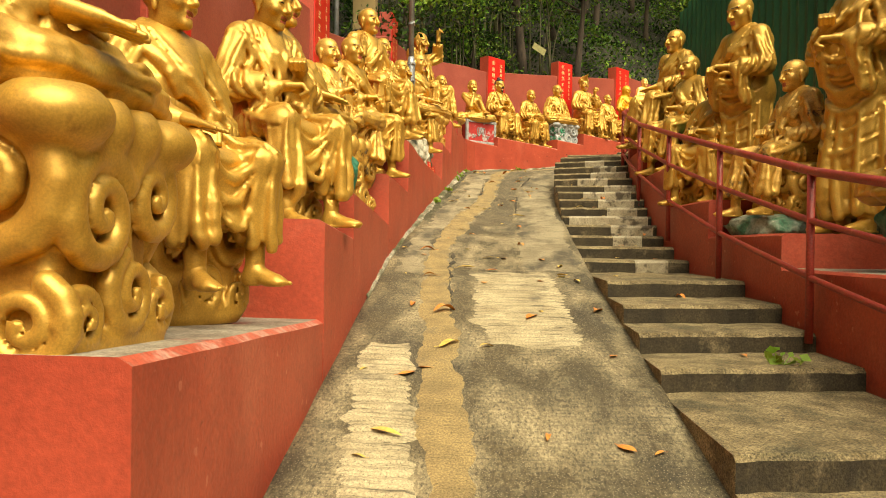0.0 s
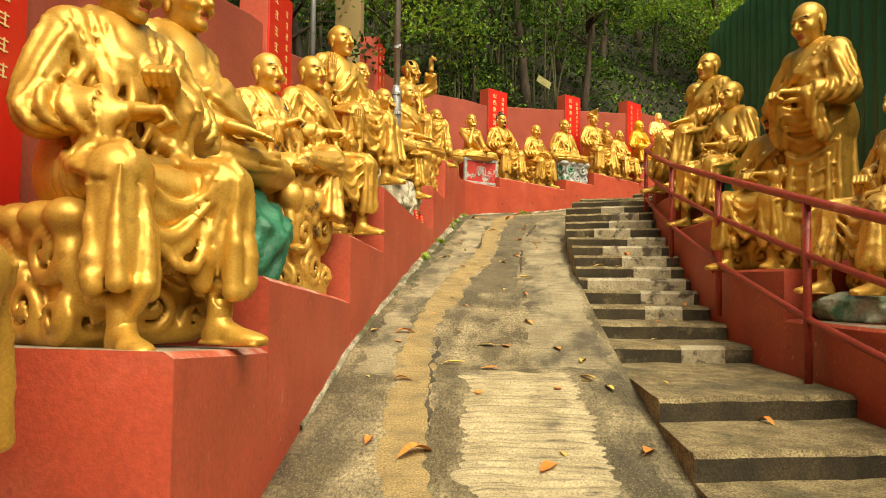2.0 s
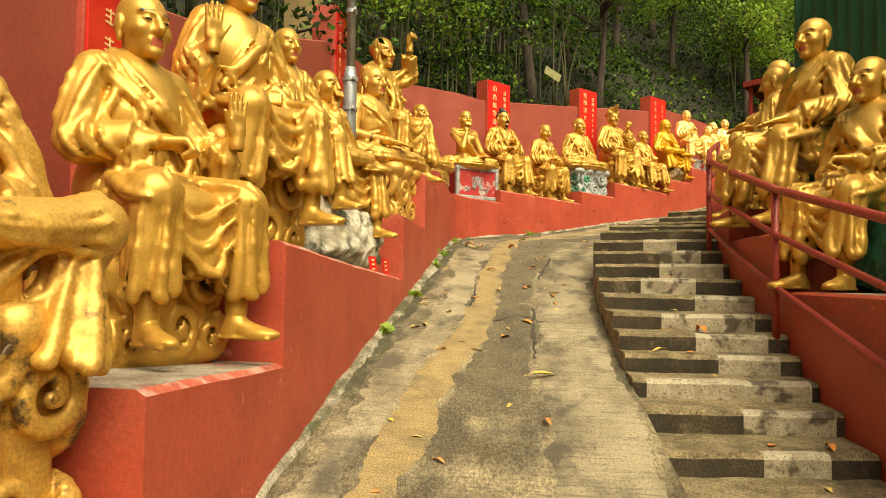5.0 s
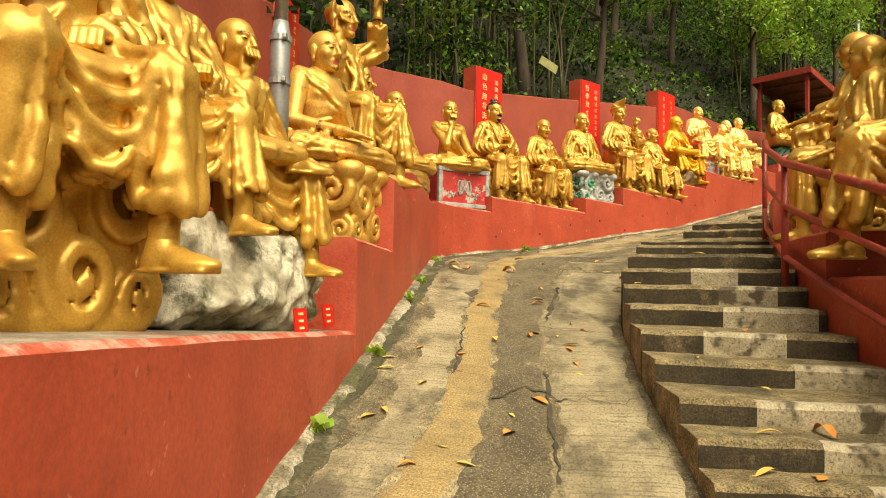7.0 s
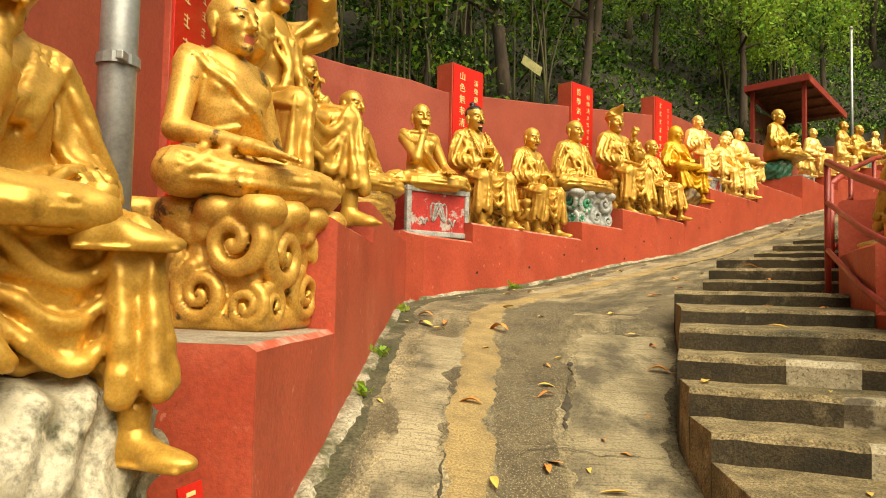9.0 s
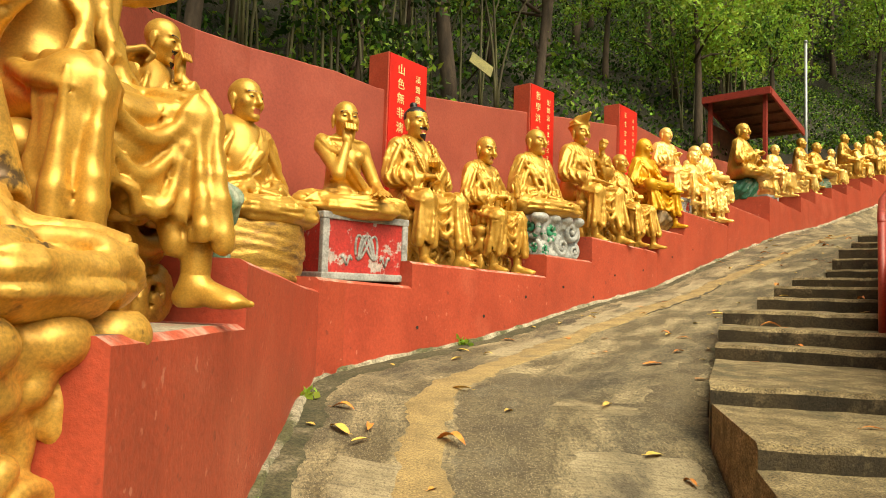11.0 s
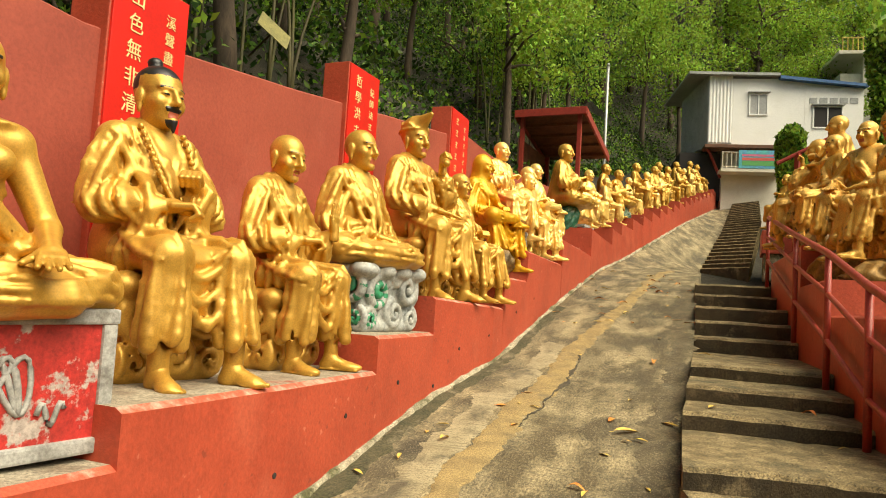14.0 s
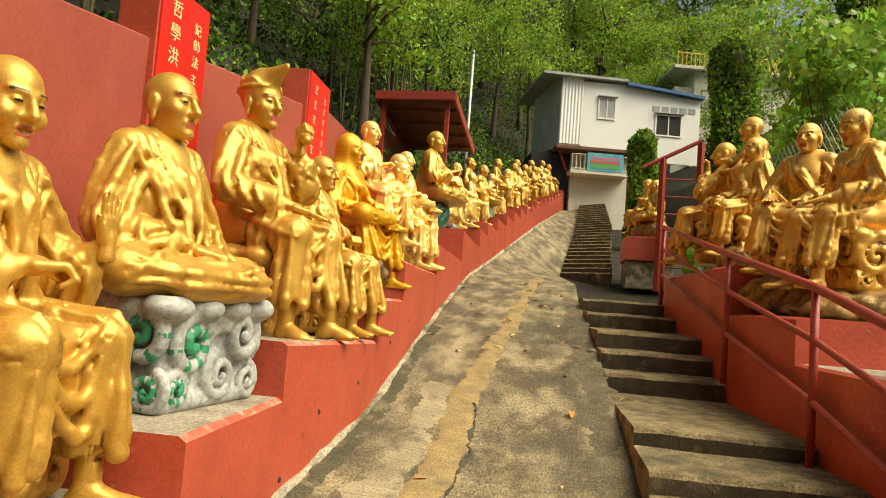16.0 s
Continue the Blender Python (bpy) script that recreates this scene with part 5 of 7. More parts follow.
    # arms, with wide hanging sleeves
    for g, kind in ((1, arms[0]), (-1, arms[1])):
        el, ha, grip = ARMS[kind]
        sh = np.array((g * 0.178 + lx - g * thin * 0.6, -0.005 + ly, h + 0.540))
        el = np.array((g * el[0] + lx * 0.7 - g * thin * 0.6, el[1] + ly * 0.7, h + el[2]))
        ha = np.array((g * ha[0] + lx * 0.5, ha[1] + ly * 0.6, h + ha[2]))
        dv = (ha - el) / np.linalg.norm(ha - el)
        if bare:
            s.limb(sh, el, 0.060, 0.046, 0.03)
            s.limb(el, ha - dv * 0.03, 0.046, 0.030, 0.02)
        else:
            s.limb(sh, el, 0.068, 0.082, 0.04)
            cuff = ha - dv * 0.085
            s.limb(el, cuff, 0.074, 0.078, 0.03, open_end=True)
            s.limb(cuff, ha, 0.034, 0.030, 0.010)
            ax = (el - sh) / np.linalg.norm(el - sh)
            u = np.cross(ax, (0, 1, 0.2))
            u /= np.linalg.norm(u)
            w = np.cross(ax, u)
            for j in range(5):
                a = 2 * math.pi * j / 5 + ph
                pts = [sh + (el - sh) * t + 0.09 * (u * math.cos(a + 0.9 * g * t) + w * math.sin(a + 0.9 * g * t)) for t in (0.0, 0.5, 1.05)]
                fold(*pts, r=0.021)
            for j in range(3):
                t = 0.12 + 0.32 * j
                c = el + (cuff - el) * t
                fold(c + (g * 0.05, -0.03, 0.07), c + (g * 0.09, 0.02, -0.02), c + (g * 0.02, 0.05, -0.09), r=0.016)
            if kind not in ("down", "high"):
                drop = np.array((-g * 0.03, 0.06, 0.27 if legs != "cross" else 0.20))
                s.limb(cuff - (0, 0, 0.03), cuff - drop, 0.068, 0.050, 0.04, flat=(0, 1.5))
                for j in range(3):
                    o = (j - 1) * 0.052
                    fold(cuff + (g * 0.04, o, 0.0), cuff - drop * 0.5 + (g * 0.05, o * 1.3, 0), cuff - drop * 1.12 + (g * 0.04, o * 1.5, 0), r=0.017, taper=1)
                    fold(cuff + (-g * 0.04, o, 0.0), cuff - drop * 0.5 + (-g * 0.05, o * 1.3, 0), cuff - drop * 1.12 + (-g * 0.04, o * 1.5, 0), r=0.017, taper=1)
        ends.append((("open" if grip == "up" else grip), tuple(ha), (0, 0.25, 1) if grip == "up" else tuple(dv), g))
    if near:
        s.pleats(folds)
    else:
        s.pleats(folds[::2], 0.008)
    if club:
        s.limb((-0.12, 0.25, h + 0.60), (-0.34, 0.10, h + 0.70), 0.030, 0.042, 0.01)
    v, q = s.net()
    skin = Skin()
    skin.put(v, q, 3)
    if base is not None:
        bv, bq = base.net()
        bv[:, 2] = np.maximum(bv[:, 2], 0) * (h + low / sc) / h - low / sc
        skin.put(bv, bq, 3)
    v, q, m = head_skin(head, hv)
    m = np.where(m == 0, 3, m)
    hm = Matrix.Translation((lx * 1.15, 0.035 + ly * 1.2, h + 0.755)) @ pose(0, 0, 0, -nod, 0, turn) @ Matrix.Scale(1.13, 4)
    skin.put(v, q, m, hm)
    for e in ends:
        d = Vector(e[2]).normalized()
        if e[0] == "foot":
            v, q, m = foot_skin(feet, hv * 1.3)
            fm = Matrix.Translation(e[1]) @ (Vector((d.x, d.y, 0))).to_track_quat("Y", "Z").to_matrix().to_4x4() @ Matrix.Scale(0.82, 4)
        else:
            v, q, m = hand_skin(e[0], min(hv, 0.0085))
            fm = Matrix.Translation(e[1]) @ d.to_track_quat("Y", "Z").to_matrix().to_4x4()
            if d.z > 0.8:
                fm = Matrix.Translation(e[1]) @ pose(0, 0, 0, 90, 0, 0)
            if e[3] < 0:
                fm = fm @ Matrix.Diagonal((-1, 1, 1, 1))
                q = q[:, ::-1]
        skin.put(v, q, np.where(m == 0, 3, m), fm)
    if beads:
        b = Solid((-0.16, -0.02, h + 0.16), (0.16, 0.38, h + 0.66), 0.0085)
        for i in range(34):
            t = i / 33 * 2 - 1
            b.egg((0.105 * t + 0.03 * math.sin(3 * t), 0.075 + 0.175 * (1 - abs(t) ** 2.2), h + 0.25 + 0.36 * abs(t) ** 1.5), (0.0155, 0.0155, 0.0155), 0.002)
        bv, bq = b.net()
        skin.put(bv, bq, 3)
    if mirror:
        skin.v = [v * (-1, 1, 1) for v in skin.v]
        skin.q = [q[:, ::-1] for q in skin.q]
    g = gold or GOLD
    m4 = pose(x, y, z, 0, 0, face - 90) @ Matrix.Scale(sc, 4)
    ob = skin.done("statue", [g, BLACK, LIP, g], m4)
    return tagged(ob, label or "seated gilded monk statue in draped robes", "statue", group)


def spiral(cx, cz, R0, turns, wind, start):
    """Plan points of a spiral that winds in to its middle, then the share of its size at each."""
    n = int(14 * turns)
    out = []
    for i in range(n + 1):
        t = i / n
        r = R0 * (1 - t) ** 0.85
        a = start + wind * 2 * math.pi * turns * t
        out.append((cx + r * math.cos(a), cz + r * math.sin(a), 1 - 0.62 * t))
    return out


def carve_cloud(s, size, R, vox):
    """Rolled cloud scrolls carved round a block that narrows towards its foot. Returns the scrolls' lines on the front."""
    sx, sy, sz = size
    s.block((-sx * 0.40, -sy * 0.40, 0), (sx * 0.40, sy * 0.40, sz), 0.05, 0.04)
    s.block((-sx * 0.47, -sy * 0.47, sz * 0.72), (sx * 0.47, sy * 0.47, sz), 0.06, 0.05)
    s.block((-sx * 0.45, -sy * 0.45, 0), (sx * 0.45, sy * 0.45, sz * 0.16), 0.04, 0.05)
    lines = []
    for face in range(3):
        half, deep = ((sx * 0.5, sy * 0.44), (sy * 0.5, sx * 0.44), (sy * 0.5, sx * 0.44))[face]

        def place(a, c, out=0.0):
            return ((a, deep + out, c), (deep + out, -a, c), (-deep - out, a, c))[face]
        m = min(sz, half * 1.6)
        rolls = [(-half * 0.52, sz * 0.66, m * 0.27, 1, 0.3), (half * 0.42, sz * 0.58, m * 0.30, -1, 2.6), (-half * 0.12, sz * 0.28, m * 0.22, -1, 1.2), (half * 0.62, sz * 0.20, m * 0.17, 1, 0.0), (-half * 0.70, sz * 0.20, m * 0.16, 1, 2.0)]
        for cx, cz, r0, wind, st in rolls:
            r0 *= R.uniform(0.9, 1.1)
            sp = spiral(cx, cz, r0, 1.9, wind, st)
            pts = [place(a, min(max(c, 0.02), sz - 0.02), 0.05 * (1 - w) - 0.01) for a, c, w in sp]
            s.cord(pts, [r0 * 0.30 * w for _, _, w in sp], 0.004)
            lines.append((face, np.array(pts), r0 * 0.30))
            a0, c0, _ = sp[0]
            tail = bend([(a0, c0, 0), (a0 + R.uniform(-0.25, 0.25) * half, c0 * 0.6, 0), (a0 + R.choice((-1, 1)) * half * 0.35, 0.03, 0)], 9)
            s.cord([place(min(max(p[0], -half * 0.8), half * 0.8), p[1], -0.035) for p in tail], [r0 * 0.20 * (1 - 0.5 * i / 8) for i in range(9)], 0.010)
        for i in range(4):
            a = -half * 0.8 + half * 1.6 * i / 3
            s.egg(place(a, sz * 0.90, -0.02), (half * 0.26, half * 0.26, sz * 0.13), 0.012)
    return lines


def rock(name, mat, x, y, z, face, size, label, seed=0, vox=0.022):
    """A painted rock seat: several faceted lumps blended."""
    R = random.Random(seed)
    sx, sy, sz = size
    s = Solid((-sx * 0.62, -sy * 0.62, -0.03), (sx * 0.62, sy * 0.62, sz * 1.12), vox)

    def lump(c, r):
        planes = []
        for _ in range(16):
            n = Vector((R.gauss(0, 1), R.gauss(0, 1), R.gauss(0, 0.8))).normalized()
            planes.append((n, R.uniform(0.72, 1.0)))

        def fn(X, Y, Z):
            p = ((X - c[0]) / r[0], (Y - c[1]) / r[1], (Z - c[2]) / r[2])
            d = np.sqrt(p[0] ** 2 + p[1] ** 2 + p[2] ** 2) - 1.05
            for n, o in planes:
                d = np.maximum(d, p[0] * n.x + p[1] * n.y + p[2] * n.z - o)
            wob = 0.05 * np.sin(X * 23 + seed) * np.sin(Y * 19 + 1) * np.sin(Z * 27 + 2) + 0.03 * np.sin(X * 47 + Z * 31)
            return (d + wob) * min(r)
        s.add(fn, np.array(c) - np.array(r) * 1.2, np.array(c) + np.array(r) * 1.2, 0.02)

    lump((0, 0, sz * 0.45), (sx * 0.52, sy * 0.52, sz * 0.62))
    for _ in range(7):
        lump((R.uniform(-0.28, 0.28) * sx, R.uniform(-0.28, 0.28) * sy, R.uniform(0.15, 0.75) * sz), (sx * R.uniform(0.2, 0.3), sy * R.uniform(0.2, 0.3), sz * R.uniform(0.22, 0.36)))
    v, q = s.net()
    v[:, 2] = np.clip(v[:, 2], 0, sz)
    skin = Skin()
    skin.put(v, q, 0)
    return tagged(skin.done(name, [mat], pose(x, y, z, 0, 0, face - 90)), label, "pedestal")


def cloud_base(mats, x, y, z, face, size, label, painted=False, vox=0.0125, seed=0):
    """A carved cloud-scroll pedestal."""
    sx, sy, sz = size
    s = Solid((-sx * 0.72, -sy * 0.72, -0.03), (sx * 0.72, sy * 0.72, sz + 0.10), vox)
    lines = carve_cloud(s, size, random.Random(seed), vox)
    v, q = s.net()
    v[:, 2] = np.clip(v[:, 2], 0, sz)
    mi = np.zeros(len(q), int)
    if painted:
        c = v[q].mean(1)
        for fc, pts, r in lines:
            if fc == 0 and pts[:, 0].mean() > 0.0 or fc == 1:
                near = np.min(np.linalg.norm(c[:, None, :] - pts[None, ::2, :], axis=2), axis=1)
                mi[near < r * 0.85] = 1
    skin = Skin()
    skin.put(v, q, mi)
    return tagged(skin.done("cloud_pedestal", mats, pose(x, y, z, 0, 0, face - 90)), label, "pedestal")


def bale(x, y, z, face, size, label):
    """A rush bundle pedestal with bands round it."""
    sx, sy, sz = size
    s = Solid((-sx * 0.6, -sy * 0.6, -0.03), (sx * 0.6, sy * 0.6, sz + 0.05), 0.015)

    def fn(X, Y, Z):
        a = np.arctan2(Y / sy, X / sx)
        r = np.sqrt((X / (sx * 0.5)) ** 2 + (Y / (sy * 0.5)) ** 2)
        d = (r - 1 + 0.05 * np.cos(Z / sz * 5)) * min(sx, sy) * 0.5
        d = d - 0.022 * ridge(Z * 34 + 1.2 * np.sin(3 * a + Z * 9)) - 0.01 * ridge(Z * 90 + 2 * np.sin(4 * a))
        return np.maximum(d, np.abs(Z - sz / 2) - sz / 2)
    s.add(fn, (-sx, -sy, -1), (sx, sy, sz + 1), 0.02)
    v, q = s.net()
    skin = Skin()
    skin.put(v, q, 0)
    return tagged(skin.done("rush_pedestal", [BROWN_GOLD], pose(x, y, z, 0, 0, face - 90)), label, "pedestal")


BROWN_GOLD = material("old_gold_rush", (0.55, 0.33, 0.07), (0.36, 0.20, 0.05), rough=0.45, metal=0.5, scale=8, grain=50, bump=0.3, third=(0.12, 0.07, 0.03), third_scale=4, stretch=(1, 1, 3))


def chest(x, y, z, face, size, label):
    """A painted chest: body, framed panels, knot ornament."""
    sx, sy, sz = size
    top = empty("chest_pedestal", pose(x, y, z, 0, 0, face - 90))
    tagged(top, label, "pedestal")
    bm = bmesh.new()
    box(bm, (-sx / 2 + 0.02, -sy / 2 + 0.02, 0.03), (sx / 2 - 0.02, sy / 2 - 0.02, sz - 0.03), 0.006)
    part("body", bm, CHEST_RED, top)
    for nm, a, b in (("lid", sz - 0.06, sz), ("plinth", 0.0, 0.06)):
        bm = bmesh.new()
        box(bm, (-sx / 2, -sy / 2, a), (sx / 2, sy / 2, b), 0.012)
        part(nm, bm, CHEST_GREY, top, "grey painted rim")
    for gx in (-1, 1):
        for gy in (-1, 1):
            bm = bmesh.new()
            box(bm, (gx * (sx / 2 - 0.035) - 0.03, gy * (sy / 2 - 0.035) - 0.03, 0.055), (gx * (sx / 2 - 0.035) + 0.03, gy * (sy / 2 - 0.035) + 0.03, sz - 0.055), 0.01)
            part("corner_post", bm, CHEST_GREY, top)
    bm = bmesh.new()
    yf = sy / 2 - 0.018
    for k in range(3):
        pts = [(0.11 * math.sin(t) * (1 + 0.3 * k) * math.cos(k), yf, sz * 0.5 + 0.10 * math.sin(2 * t + k)) for t in np.linspace(0, 2 * math.pi, 28)]
        tube(bm, pts, 0.011, 6, caps=False)
    for g in (-1, 1):
        pts = [(g * (0.14 + 0.10 * t), yf, sz * 0.30 + 0.04 * math.sin(t * 9)) for t in np.linspace(0, 1, 14)]
        tube(bm, pts, 0.011, 6)
    part("knot_ornament", bm, CHEST_GREY, top, "raised grey knot ornament", smooth=True)
    return top

# ---------------------------------------------------------------- the figures on the left ledges
def on_wall(s, u, swing=0.0):
    """A place u behind the wall's front at s, and the way out across the ramp, swung downhill by some degrees."""
    p = WALL.off(s, u)
    n = -WALL.left(s, 0.6)
    return p.x, p.y, math.degrees(math.atan2(n.y, n.x)) - swing


def left_statue(s, u, z, top, swing=12, **kw):
    x, y, f = on_wall(s, u, swing)
    return statue(x, y, z, top, f, seed=int(s * 10), group="statues along the left ledge", **kw)


def left_ped(kind, s, u, z, size, swing=12, **kw):
    x, y, f = on_wall(s, u, swing)
    if kind == "rock":
        return rock("rock_pedestal", kw["mat"], x, y, z, f, size, kw["label"], seed=int(s * 10))
    if kind == "cloud":
        return cloud_base(kw["mats"], x, y, z, f, size, kw["label"], kw.get("painted", False), seed=int(s))
    if kind == "bale":
        return bale(x, y, z, f, size, kw["label"])
    return chest(x, y, z, f, size, kw["label"])


left_statue(4.78, 0.55, 0.80, 2.1, legs="one", near=1, swing=20, label="gilded monk statue with one leg folded across")
left_ped("cloud", 6.0, 0.66, 1.14, (0.66, 1.08, 0.74), swing=0, mats=[GOLD], label="gilded carved cloud scroll pedestal on the red ledge")
left_statue(6.02, 0.74, 1.86, 3.02, legs="cross", arms=("knee", "lap"), near=2, swing=0, label="gilded statue seated cross-legged on a cloud pedestal")
left_statue(7.24, 0.62, 1.30, 2.77, legs="sit", arms=("knee", "lap"), head="laugh", feet="bare", near=2, turn=22, swing=30, low=0.18, wrap=1, label="gilded laughing monk statue with bare feet")
left_statue(8.60, 0.60, 1.60, 3.21, legs="sit", arms=("hold", "chest"), head="laugh", near=2, nod=14, swing=32, turn=14, lean=0.10, wrap=0, label="gilded monk statue seated, hands together in front")
left_ped("rock", 9.55, 0.52, 1.76, (1.0, 0.95, 0.66), mat=JADE, label="green painted rock seat on the red ledge")
left_statue(9.68, 0.80, 2.38, 3.62, legs="cross", arms=("knee", "lap"), head="laugh", fat=0.05, near=2, swing=14, wrap=-1, label="gilded big-bellied monk statue seated on a green rock")
left_ped("cloud", 10.55, 0.48, 1.72, (0.62, 0.66, 0.74), mats=[GOLD_OLD], label="tarnished gilded cloud pedestal under a seated monk")
left_statue(10.66, 0.60, 2.03, 3.45, legs="one", arms=("lap", "chest"), head="laugh", gold=GOLD_OLD, near=2, swing=27, seat="none", mirror=True, label="weathered gilded laughing monk with dark patch on forehead")
left_statue(11.9, 0.66, 2.25, 3.84, legs="sit", arms=("hold", "raise"), near=2, swing=24, turn=-4, low=0.12, wrap=1, label="gilded monk statue raising an open palm")
left_statue(13.25, 0.76, 2.86, 4.61, legs="sit", arms=("raise", "lap"), near=2, swing=30, turn=4, low=0.24, wrap=-1, label="gilded monk statue with a raised hand on a cloud seat")
left_ped("rock", 14.2, 0.47, 2.56, (1.2, 0.84, 0.60), mat=WHITE_ROCK, label="flaking white painted rock on the red ledge")
left_statue(14.02, 0.74, 3.04, 4.46, legs="sit", arms=("lap", "hold"), near=2, seat="none", swing=30, wrap=0, label="gilded monk statue seated with hands in its wide sleeves")
left_statue(14.50, 0.58, 2.86, 4.27, legs="one", arms=("chin", "lap"), head="beard", near=2, seat="none", turn=10, swing=28, label="gilded statue touching its chin in thought")
left_ped("cloud", 16.25, 0.50, 3.09, (0.85, 0.8, 0.62), mats=[GOLD_OLD], label="tarnished gilded cloud scroll pedestal")
left_statue(16.3, 0.62, 3.70, 4.84, legs="cross", arms=("knee", "lap"), gold=GOLD_OLD, bare=True, near=2, swing=28, label="dark tarnished bare-chested monk statue")
left_statue(17.36, 0.74, 3.70, 5.50, legs="sit", arms=("shoulder", "high"), head="hair", near=2, swing=26, low=0.1, feet="bare", label="gilded statue raising one arm beside its head")
left_ped("rock", 18.5, 0.62, 3.82, (0.72, 0.66, 0.60), mat=PALE_GREEN, label="pale green painted rock on the red ledge")
left_statue(18.68, 0.88, 4.04, 5.28, legs="sit", arms=("hold", "chin"), head="beard", near=2, nod=14, lean=0.14, turn=18, swing=24, seat="none", label="gilded old man statue leaning forward")
left_statue(18.12, 1.0, 3.86, 5.48, legs="sit", arms=("chest", "lap"), near=2, swing=16, seat="block", label="gilded monk statue seated behind an old man")
left_ped("bale", 19.66, 0.55, 3.80, (0.86, 0.74, 0.44), label="gilded bound rush bundle pedestal")
left_statue(19.70, 0.66, 4.23, 5.32, legs="cross", arms=("lap", "lap"), near=2, swing=16, label="gilded monk statue seated cross-legged with red lips")
left_ped("chest", 20.52, 0.50, 3.86, (0.86, 0.66, 0.54), swing=10, label="worn red and grey painted chest pedestal with knot ornament")
left_statue(20.52, 0.58, 4.37, 5.42, legs="cross", arms=("chin", "knee"), bare=True, thin=0.035, near=2, swing=19, turn=-6, label="slender gilded thinker statue with hand at its chin")
left_statue(21.62, 0.74, 4.02, 5.67, legs="sit", arms=("hold", "chest"), head="topknot", beads=True, near=2, swing=10, feet="bare", wrap=0, label="gilded statue with black topknot, goatee and prayer beads")
left_statue(22.72, 0.70, 4.01, 5.54, legs="sit", arms=("hold", "raise"), head="laugh", near=2, turn=-12, nod=10, lean=0.10, swing=2, wrap=0, label="gilded monk statue gesturing while holding a pale fruit")
left_ped("cloud", 23.85, 0.50, 4.23, (0.86, 0.66, 0.52), swing=10, mats=[CLOUD_GREY, CLOUD_GREEN], painted=True, label="grey white and green painted cloud scroll pedestal")
left_statue(23.85, 0.62, 4.74, 5.86, legs="cross", arms=("lap", "lap"), near=2, swing=11, label="gilded monk statue seated cross-legged on a painted cloud")
left_statue(25.08, 0.72, 4.50, 6.28, legs="sit", arms=("knee", "shoulder"), head="cap", near=2, swing=6, turn=-16, feet="bare", club=True, wrap=0, label="gilded statue in a peaked cap shouldering a club")
left_statue(25.98, 0.56, 4.50, 5.91, legs="sit", arms=("lap", "hold"), near=2, swing=5, wrap=0, label="small gilded monk statue with hands in its lap")
left_ped("rock", 27.08, 0.50, 4.80, (0.75, 0.62, 0.46), mat=BROWN_ROCK, label="brown gilded rock seat on the red ledge")
left_statue(27.12, 0.64, 4.90, 6.34, legs="one", arms=("lap", "hold"), head="hood", gold=GOLD_YELLOW, near=1, swing=15, seat="none", label="yellow-gold hooded statue seated on a rock")
left_ped("chest", 28.25, 0.66, 5.17, (0.6, 0.55, 0.36), swing=10, label="small worn red chest pedestal")
left_statue(28.28, 0.76, 5.40, 6.80, legs="sit", arms=("chest", "lap"), gold=GOLD_PALE, near=1, swing=20, seat="none", label="pale gilded statue seated upright")
left_statue(28.85, 0.48, 5.17, 6.46, legs="sit", arms=("lap", "knee"), gold=GOLD_PALE, near=1, swing=14, label="pale gilded monk statue with hands on its knees")
left_statue(29.35, 0.62, 5.20, 6.66, legs="sit", arms=("chest", "lap"), gold=GOLD_PALE, near=1, swing=14, label="pale gilded monk statue leaning to its neighbour")
left_statue(30.1, 0.68, 5.52, 6.86, legs="one", arms=("lap", "hold"), gold=GOLD_PALE, near=1, swing=14, label="pale gilded monk statue seated, one leg folded")
left_ped("rock", 32.3, 0.60, 5.98, (0.75, 0.7, 0.5), mat=JADE, label="green painted rock seat on the red ledge")
left_statue(32.35, 0.68, 6.46, 7.72, legs="cross", arms=("chest", "hold"), near=1, swing=-1, turn=-20, label="gilded monk statue offering a bowl on a green rock")
left_ped("chest", 33.5, 0.55, 5.95, (0.55, 0.5, 0.28), swing=10, label="small worn red chest pedestal")
left_statue(33.5, 0.70, 6.18, 7.35, legs="one", arms=("lap", "knee"), gold=GOLD_PALE, near=0, swing=19, seat="none", label="pale gilded statue seated on a low chest")
left_statue(34.5, 0.60, 6.32, 7.62, legs="sit", arms=("lap", "hold"), gold=GOLD_PALE, near=0, swing=19, label="pale gilded monk statue on a stepped ledge")
poses = (("sit", ("lap", "lap")), ("cross", ("chest", "knee")), ("sit", ("raise", "lap")), ("one", ("knee", "lap")), ("sit", ("chest", "hold")))
for i, (s0, s1, z) in enumerate(far_edges[1:15]):
    if i in (3, 8, 11):
        continue
    lg, ar = poses[i % 5]
    zz = z
    if lg == "cross":
        left_ped("rock", (s0 + s1) / 2, 0.55, z, (0.7, 0.65, 0.42), mat=(JADE, PALE_GREEN)[i % 2], label="painted rock seat on the red ledge")
        zz = z + 0.4
    left_statue((s0 + s1) / 2, 0.60, zz, z + (1.22, 1.40, 1.16, 1.34, 1.27, 1.44)[i % 6], legs=lg, arms=ar, gold=(GOLD_PALE, GOLD)[i % 2], near=0, swing=(-14, 6, -3, 16, -8, 11, 2)[i % 7], label="gilded monk statue on a far stepped ledge")
    if i % 3 == 1:
        left_statue(s0 + 0.2, 0.85, z, z + 1.48, legs="sit", arms=("lap", "chest"), gold=GOLD, near=0, swing=-4, label="gilded monk statue sitting behind its neighbour")


